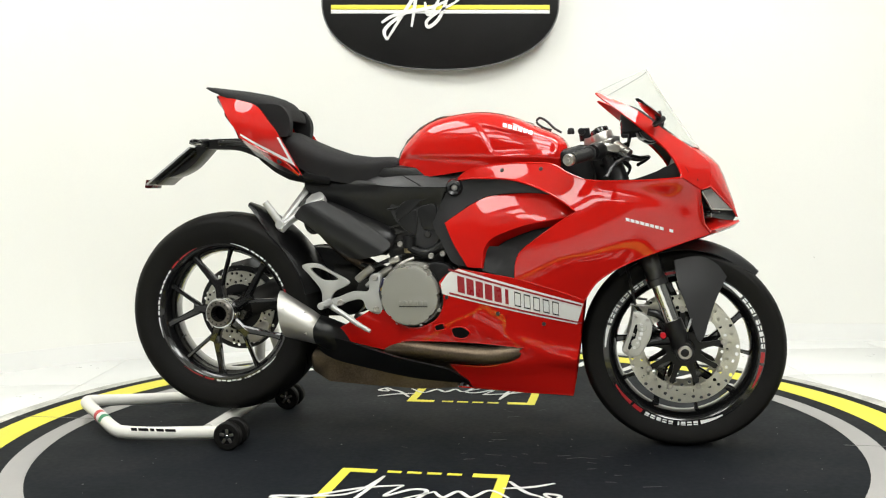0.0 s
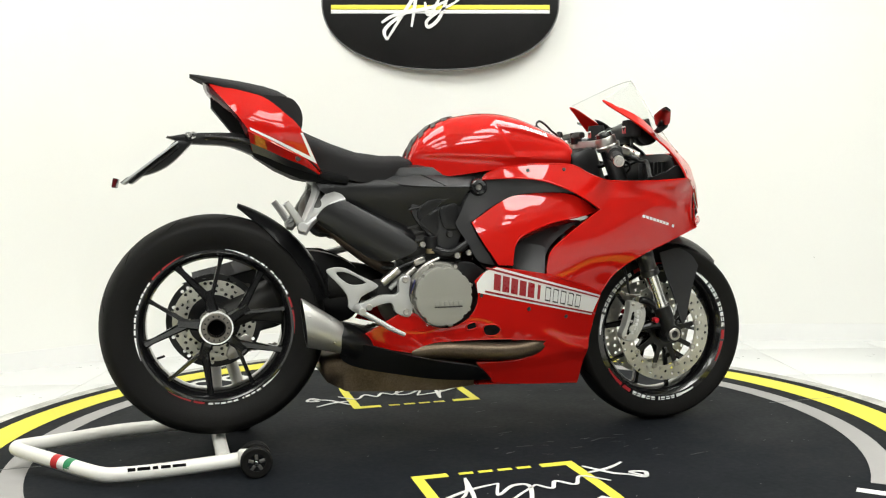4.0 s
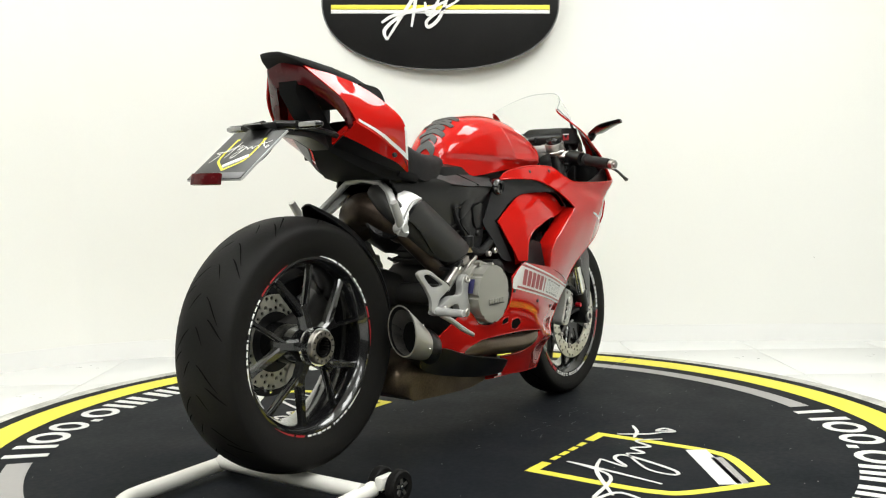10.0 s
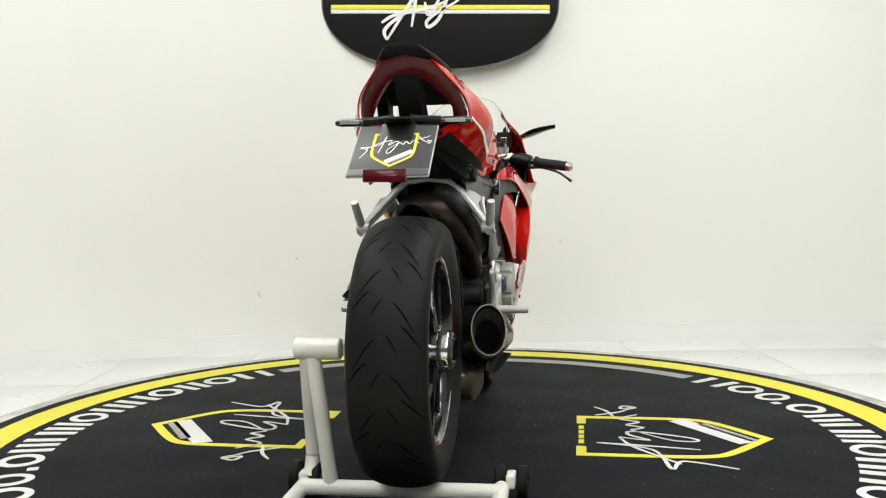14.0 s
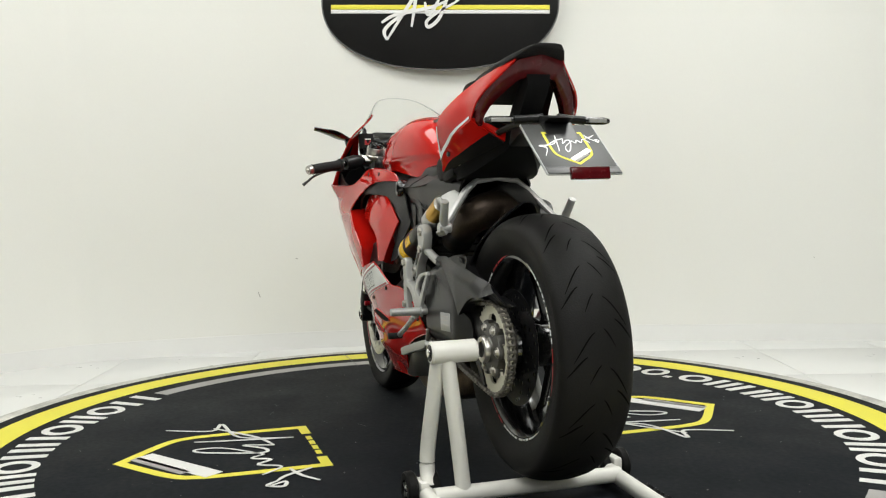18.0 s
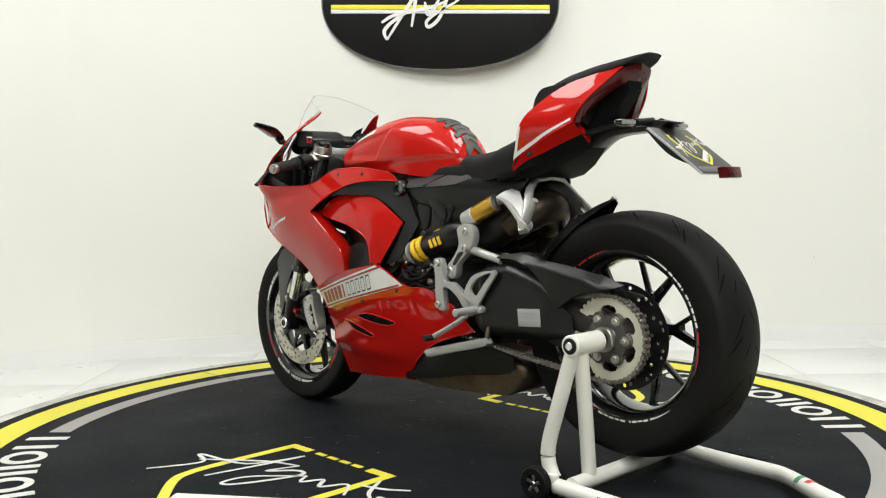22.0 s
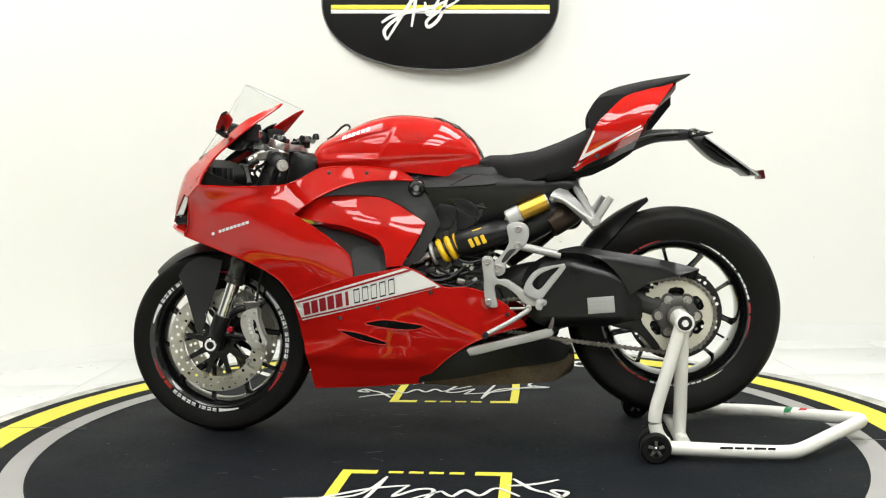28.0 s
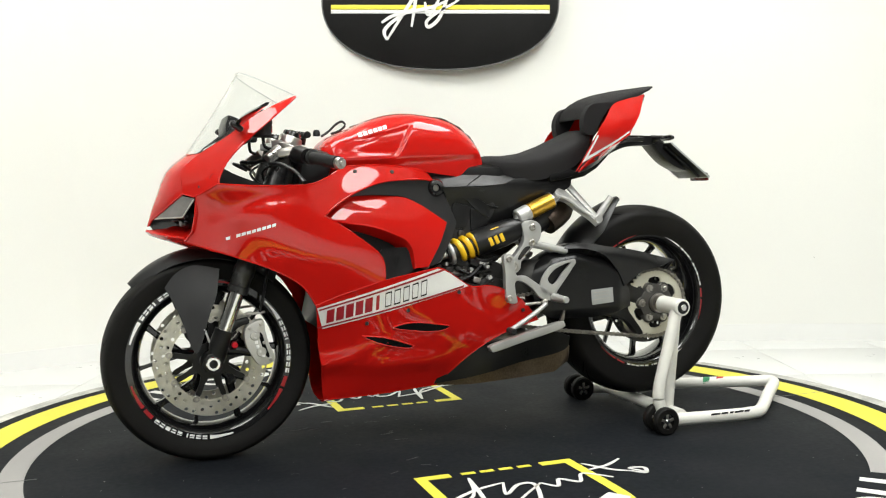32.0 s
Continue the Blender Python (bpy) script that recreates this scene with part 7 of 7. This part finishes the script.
def arm_facets(x, z):
    """A flat flank with a slanting top face and bevelled ends."""
    crease = float(np.interp(x, (-0.60, -0.507, -0.393, -0.309, -0.241), (0.470, 0.520, 0.552, 0.540, 0.506)))
    return 0.1735 - 1.25 * ramp(z - crease) - 0.55 * ramp(-0.545 - x) - 0.55 * ramp(x + 0.30) - 0.9 * ramp(0.385 - z)


part("swingarm", sheet(ARM, arm_facets, 0.02, 0.008, side=1), BLACK_PLASTIC, bike, "black single-sided swingarm casing")
part("swingarm_core", slab([(q[0] * 0.98 - 0.01, q[1] * 0.96 + 0.02) for q in ARM], 0.05, 0.118, 0.01), BLACK_PLASTIC, bike)
part("swingarm_neck", tube([(-0.20, 0.06, 0.475), (-0.27, 0.09, 0.49), (-0.36, 0.10, 0.49)], [0.05, 0.06, 0.07], 16, 4), CAST, bike)

def ridge_facets(x, z):
    """The arm's upper blade: a flank with a slanting top face, running back over the chain."""
    crease = float(np.interp(x, (-0.75, -0.70, -0.652, -0.535, -0.445, -0.36), (0.524, 0.520, 0.540, 0.563, 0.574, 0.570)))
    return 0.1785 - 1.1 * ramp(z - crease) - 0.10 * ramp(crease - z) - 0.10 * ramp(-0.56 - x) - 0.25 * ramp(x + 0.36)


part("swingarm_ridge", sheet([(-0.352, 0.584, 1), (-0.372, 0.594), (-0.445, 0.596), (-0.512, 0.585), (-0.600, 0.572), (-0.685, 0.553), (-0.768, 0.532, 1), (-0.72, 0.518), (-0.652, 0.508), (-0.612, 0.488), (-0.566, 0.456, 1), (-0.537, 0.508), (-0.490, 0.557), (-0.430, 0.580)], ridge_facets, 0.05, 0.007, side=1), BLACK_PLASTIC, bike)
part("chain_slider", slab([(-0.50, 0.374), (-0.590, 0.392), (-0.608, 0.364), (-0.655, 0.300), (-0.640, 0.288), (-0.590, 0.338), (-0.52, 0.358)], 0.100, 0.132, 0.004), BLACK_PLASTIC, bike, "black lower chain guide")
part("swingarm_end", tube([(-0.50, 0.085, 0.47), (-0.60, 0.085, 0.43), (RX, 0.085, RZ)], [0.056, 0.050, 0.048], 20, 4), CAST, bike)
part("chain_guard", slab([(-0.545, 0.50, 1), (-0.60, 0.515), (-0.67, 0.518), (-0.735, 0.512, 1), (-0.70, 0.508), (-0.65, 0.500), (-0.56, 0.475, 1)], 0.130, 0.158, 0.003), BLACK_PLASTIC, bike)
part("swingarm_label", box(-0.481, 0.1742, 0.4285, 0.078, 0.0016, 0.048, 0.0004, (0, 4, 0)), LABEL_SILVER, bike, "silver information label")
for dz in (0.012, 0.002, -0.010):
    part("label_line", box(-0.476, 0.1753, 0.430 + dz, 0.055, 0.0006, 0.0025, 0.0, (0, 4, 0)), STEEL, bike)
part("pivot_tube", rod((-0.215, -0.12, 0.47), (-0.215, 0.13, 0.47), 0.032), CAST, bike)
hug = []
for i in range(22):
    q = i / 21
    a = radians(12 + 66 * q)
    r = 0.344 + 0.016 * q ** 3
    wv = 0.098 if q < 0.6 else 0.098 - 0.075 * ((q - 0.6) / 0.4) ** 1.4
    hug.append([(RX + (r - 0.05 * (wv / 0.098) * abs(u) ** 2.6) * math.cos(a), wv * u + 0.004, RZ + (r - 0.05 * (wv / 0.098) * abs(u) ** 2.6) * math.sin(a)) for u in [-1 + 2 * k / 12 for k in range(13)]])
bm = loft(hug, cap=False, closed=False)
shell(bm, 0.004)
part("rear_hugger", bm, BLACK_PLASTIC, bike, "black rear tyre hugger")
part("torque_rod", rod((-0.225, 0.150, 0.607), (-0.365, 0.150, 0.575), 0.012, n=18), ALLOY, bike, "silver torque rod")

# subframe hanger over the rear wheel
for s in (1, -1):
    hang_h = thin_plate([(-0.33, 0.755, 0.138), (-0.36, 0.742, 0.140), (-0.385, 0.770, 0.098), (-0.413, 0.738, 0.118), (-0.41, 0.712, 0.146), (-0.455, 0.700, 0.150), (-0.475, 0.675, 0.170)])
    hanger = part("peg_hanger", sheet([(-0.335, 0.752, 1), (-0.345, 0.766), (-0.366, 0.774), (-0.384, 0.770), (-0.398, 0.756), (-0.415, 0.738), (-0.438, 0.716), (-0.458, 0.698), (-0.474, 0.684), (-0.479, 0.668, 1), (-0.458, 0.662, 1), (-0.440, 0.684), (-0.410, 0.710), (-0.385, 0.734), (-0.362, 0.743), (-0.344, 0.741, 1)], hang_h, 0.016, 0.01, side=s), ALLOY, bike, "silver passenger footrest hanger")
    part("hanger_rib", tube([(-0.340, s * 0.142, 0.750), (-0.375, s * 0.143, 0.738), (-0.415, s * 0.152, 0.708), (-0.460, s * 0.171, 0.676)], [0.005, 0.007, 0.008, 0.008], 8, 3), ALLOY, hanger)
    part("hanger_arch", tube([(-0.464, s * 0.166, 0.682), (-0.438, s * 0.127, 0.728), (-0.414, s * 0.088, 0.772), (-0.410, s * 0.058, 0.797), (-0.420, 0.0, 0.805)], [0.010, 0.012, 0.013, 0.012, 0.011], 8, 1, 0.75), ALLOY, hanger)
    part("hanger_stay", tube([(-0.414, s * 0.055, 0.798), (-0.405, s * 0.055, 0.815), (-0.398, s * 0.055, 0.832)], 0.010, 10, 3), ALLOY, hanger)
    part("hanger_knuckle", rod((-0.465, s * 0.150, 0.675), (-0.465, s * 0.184, 0.675), 0.014, n=18), ALLOY, hanger)
    part("pillion_peg", tube([(-0.466, s * 0.170, 0.677), (-0.484, s * 0.175, 0.706), (-0.510, s * 0.180, 0.744)], [0.011, 0.0115, 0.010], 12, 3), ALLOY, hanger, "folded silver pillion footrest")

# shock on the left
sa, sb = Vector((0.105, 0.125, 0.553)), Vector((-0.225, 0.135, 0.658))
dv = (sb - sa).normalized()
part("shock_eye", rod(sa + Vector((0, -0.02, 0)), sa + Vector((0, 0.022, 0)), 0.017, n=18), STEEL, bike)
part("shock_rod", rod(sa, sa + dv * 0.10, 0.012), STEEL, bike)
part("shock_clevis", rod(sa + dv * 0.02, sa + dv * 0.055, 0.016, n=18), ALLOY, bike)
part("spring_seat", lathe([(0.010, 0), (0.034, 0), (0.037, 0.004), (0.037, 0.010), (0.010, 0.012)], sa + dv * 0.086, dv, 28, closed=True), ALLOY, bike)
zc = dv.orthogonal().normalized()
yc = dv.cross(zc)
coil = [sa + dv * (0.104 + 0.082 * i / 90) + (zc * math.cos(2 * math.pi * 3.0 * i / 90) + yc * math.sin(2 * math.pi * 3.0 * i / 90)) * 0.031 for i in range(91)]
part("shock_spring", tube(coil, 0.0092, 10, 1), YELLOW_SPRING, bike, "yellow shock absorber spring")
part("shock_body", rod(sa + dv * 0.08, sa + dv * 0.31, 0.026, n=24), CAST, bike)
sleeve = part("shock_sleeve", lathe([(0.0395, 0.170), (0.0415, 0.174), (0.0405, 0.275), (0.037, 0.310), (0.026, 0.335)], sa, dv, 28), BLACK_PLASTIC, bike, "black shock sleeve with a yellow cut-out mark")
for k in range(3):
    part("sleeve_mark", box(*(sa + dv * (0.215 + 0.019 * k) + Vector((0, 0.0392, -0.004))), 0.013, 0.005, 0.027, 0.0024, (0, 17 + 8, 0)), YELLOW_SPRING, sleeve)
part("sleeve_mark", box(*(sa + dv * 0.232 + Vector((0, 0.026, 0.029))), 0.028, 0.004, 0.008, 0.001, (-48, 17, 0)), YELLOW_SPRING, sleeve)
part("reservoir", rod((-0.246, 0.128, 0.701), (-0.327, 0.128, 0.736), 0.0255, n=28, cap=0.003), GOLD, bike, "gold shock reservoir")
part("reservoir_head", rod((-0.205, 0.128, 0.682), (-0.248, 0.128, 0.702), 0.0265, n=24, cap=0.004), ALLOY, bike)
part("reservoir_neck", tube([(-0.215, 0.13, 0.660), (-0.212, 0.128, 0.678), (-0.222, 0.128, 0.700)], 0.016, 14, 4), ALLOY, bike)
part("reservoir_cap", lathe([(0.008, 0.002), (0.018, 0.002), (0.0252, 0.0), (0.0252, -0.006)], (-0.3275, 0.128, 0.7363), (-0.92, 0, 0.40), 24), STEEL, bike)
link = part("shock_linkage", slab([(-0.206, 0.663), (-0.226, 0.675), (-0.252, 0.673), (-0.270, 0.655), (-0.266, 0.618), (-0.236, 0.585), (-0.206, 0.558), (-0.198, 0.526), (-0.182, 0.515), (-0.164, 0.522), (-0.156, 0.545), (-0.188, 0.578), (-0.210, 0.612), (-0.208, 0.640)], 0.140, 0.168, 0.005), ALLOY, bike, "silver forged shock linkage")
for x, z, r in ((-0.240, 0.654, 0.011), (-0.238, 0.606, 0.011), (-0.177, 0.536, 0.015)):
    bolt(x, 0.168, z, r, link)
part("linkage_web", slab([(-0.232, 0.594), (-0.212, 0.592), (-0.190, 0.562), (-0.196, 0.555), (-0.216, 0.575)], 0.1665, 0.1695, 0.001), CAST, link)

# left footrest hanger, pegs, levers
lh = part("footrest_hanger", slab([(-0.132, 0.566), (-0.147, 0.576), (-0.165, 0.566), (-0.174, 0.512), (-0.205, 0.507), (-0.235, 0.488), (-0.262, 0.470), (-0.292, 0.452), (-0.320, 0.444), (-0.316, 0.428), (-0.275, 0.428), (-0.25, 0.440), (-0.225, 0.468), (-0.19, 0.490), (-0.170, 0.488), (-0.172, 0.455), (-0.176, 0.425), (-0.146, 0.428), (-0.138, 0.46), (-0.136, 0.52)], 0.170, 0.192, 0.004), ALLOY, bike, "silver left footrest hanger")
part("heel_guard", slab([(-0.250, 0.466, 1), (-0.264, 0.503), (-0.298, 0.537), (-0.374, 0.553, 1), (-0.379, 0.542, 1), (-0.362, 0.518), (-0.314, 0.456), (-0.304, 0.438), (-0.27, 0.442)], 0.182, 0.192, 0.0025, hole=[[(-0.280, 0.494), (-0.307, 0.524), (-0.358, 0.542), (-0.332, 0.512), (-0.300, 0.476)]]), ALLOY, lh)
part("footrest", rod((-0.300, 0.185, 0.436), (-0.300, 0.275, 0.436), 0.0125, 0.0105, 14), ALLOY, lh, "silver left footrest")
part("gear_lever", tube([(-0.270, 0.198, 0.418), (-0.235, 0.202, 0.395), (-0.19, 0.206, 0.370), (-0.142, 0.210, 0.345)], 0.0075, 10, 4), ALLOY, lh)
part("gear_peg", rod((-0.142, 0.200, 0.345), (-0.142, 0.242, 0.345), 0.0095, n=14), RUBBER_GRIP, lh)
part("gear_linkage", rod((-0.275, 0.178, 0.420), (-0.18, 0.160, 0.415), 0.005), STEEL, lh)
for x, z in ((-0.149, 0.561), (-0.268, 0.422), (-0.300, 0.436), (-0.15, 0.44)):
    bolt(x, 0.192, z, 0.010, lh)
rh = part("footrest_hanger", slab([(-0.155, 0.520), (-0.172, 0.528), (-0.190, 0.515), (-0.196, 0.475), (-0.245, 0.472), (-0.290, 0.455), (-0.318, 0.448), (-0.330, 0.432), (-0.300, 0.425), (-0.255, 0.442), (-0.215, 0.448), (-0.20, 0.420), (-0.165, 0.405), (-0.150, 0.425), (-0.160, 0.47)], -0.176, -0.152, 0.004), ALLOY, bike, "silver right footrest hanger")
part("heel_guard", slab([(-0.400, 0.545), (-0.388, 0.556), (-0.350, 0.556), (-0.310, 0.535), (-0.255, 0.505), (-0.262, 0.490), (-0.300, 0.470), (-0.318, 0.438), (-0.338, 0.440), (-0.342, 0.475), (-0.372, 0.515)], -0.174, -0.162, 0.003, hole=[[(-0.372, 0.540), (-0.345, 0.542), (-0.30, 0.520), (-0.29, 0.508), (-0.335, 0.508)]]), ALLOY, rh)
part("footrest", rod((-0.315, -0.172, 0.438), (-0.315, -0.262, 0.438), 0.0125, 0.0105, 14), ALLOY, rh, "silver right footrest")
part("brake_lever", tube([(-0.31, -0.185, 0.430), (-0.265, -0.192, 0.405), (-0.225, -0.198, 0.380), (-0.182, -0.205, 0.358)], [0.009, 0.008, 0.008, 0.006], 10, 4), ALLOY, rh, "silver rear brake pedal")
part("brake_cylinder", rod((-0.235, -0.150, 0.505), (-0.185, -0.150, 0.545), 0.012), STEEL, rh)
for x, z in ((-0.172, 0.515), (-0.315, 0.438), (-0.28, 0.44), (-0.17, 0.42)):
    bolt(x, -0.176, z, 0.010, rh)
part("side_stand", slab([(-0.092, 0.300), (-0.19, 0.326), (-0.318, 0.357), (-0.338, 0.354), (-0.328, 0.335), (-0.20, 0.303), (-0.105, 0.279), (-0.088, 0.285)], 0.166, 0.190, 0.005), ALLOY, bike, "folded silver side stand")
part("stand_tab", slab([(-0.322, 0.352, 1), (-0.338, 0.356, 1), (-0.344, 0.386), (-0.336, 0.390)], 0.174, 0.184, 0.002), DARK_STEEL, bike)
part("rear_caliper", slab([(-0.625, 0.345), (-0.60, 0.335), (-0.615, 0.295), (-0.655, 0.272), (-0.675, 0.285), (-0.66, 0.32)], 0.055, 0.10, 0.006), STEEL, bike, "rear brake caliper")

# small engine clutter on the left
random.seed(12)
for k in range(16):
    x, z = random.uniform(-0.10, 0.06), random.uniform(0.475, 0.555)
    y = 0.115 + random.uniform(0, 0.02)
    if k % 3 == 0:
        part("engine_fitting", rod((x, y - 0.02, z), (x, y + 0.012, z), random.uniform(0.006, 0.012), n=10), random.choice((STEEL, CAST, CAST)), bike)
    elif k % 3 == 1:
        part("engine_fitting", box(x, y, z, random.uniform(0.02, 0.05), 0.02, random.uniform(0.015, 0.03), 0.003, (0, random.uniform(-30, 30), 0)), random.choice((CAST, BLACK_PLASTIC)), bike)
    else:
        part("engine_hose", tube([(x + 0.04, y, z + 0.02), (x, y + 0.012, z), (x - 0.05, y, z + 0.01)], 0.005, 8, 4), BLACK_PLASTIC, bike)
for k in range(22):
    x, z = random.uniform(-0.13, 0.05), random.uniform(0.455, 0.575)
    y = 0.128 + random.uniform(0, 0.02)
    m = (STEEL, ALLOY, CAST)[k % 3]
    if k % 2:
        part("engine_bolt", rod((x, y - 0.03, z), (x, y + 0.008, z), random.uniform(0.005, 0.009), n=8), m, bike)
    else:
        part("engine_fitting", box(x, y - 0.006, z, random.uniform(0.012, 0.03), 0.024, random.uniform(0.01, 0.02), 0.003, (0, random.uniform(-40, 40), 0)), m, bike)
for k in range(9):
    z = 0.462 + 0.014 * k
    part("engine_rib", box(-0.045 - 0.004 * (k % 3), 0.121, z, 0.15 - 0.01 * (k % 4), 0.012, 0.0045, 0.0012, (0, -8, 0)), CAST, bike)
part("engine_hose", tube([(0.060, 0.140, 0.520), (0.020, 0.150, 0.500), (-0.040, 0.148, 0.512), (-0.095, 0.140, 0.560)], 0.006, 8, 6), BLACK_PLASTIC, bike)
part("engine_hose", tube([(0.030, 0.140, 0.470), (-0.010, 0.152, 0.488), (-0.070, 0.150, 0.478), (-0.120, 0.140, 0.500)], 0.005, 8, 6), BLACK_PLASTIC, bike)
part("starter", rod((0.02, 0.118, 0.528), (-0.035, 0.118, 0.505), 0.011), STEEL, bike)
part("gear_case", slab([(-0.09, 0.50), (-0.16, 0.49), (-0.19, 0.44), (-0.17, 0.38), (-0.10, 0.36), (-0.05, 0.40), (-0.05, 0.47)], 0.10, 0.135, 0.008), CAST, bike)


def motions():
    """The turntable carries the motorcycle and its stand round, at one steady pace."""
    def turned(y):
        rows = []
        for k in range(33):
            a = TURN0 + RATE * k
            rows.append((k, pose(0, 0, 0, 0, 0, a) @ pose(0, y, 0)))
        return rows
    walk(table, turned(0.0))
    walk(stand, turned(-0.021))
    walk(bike, turned(-0.021))


motions()
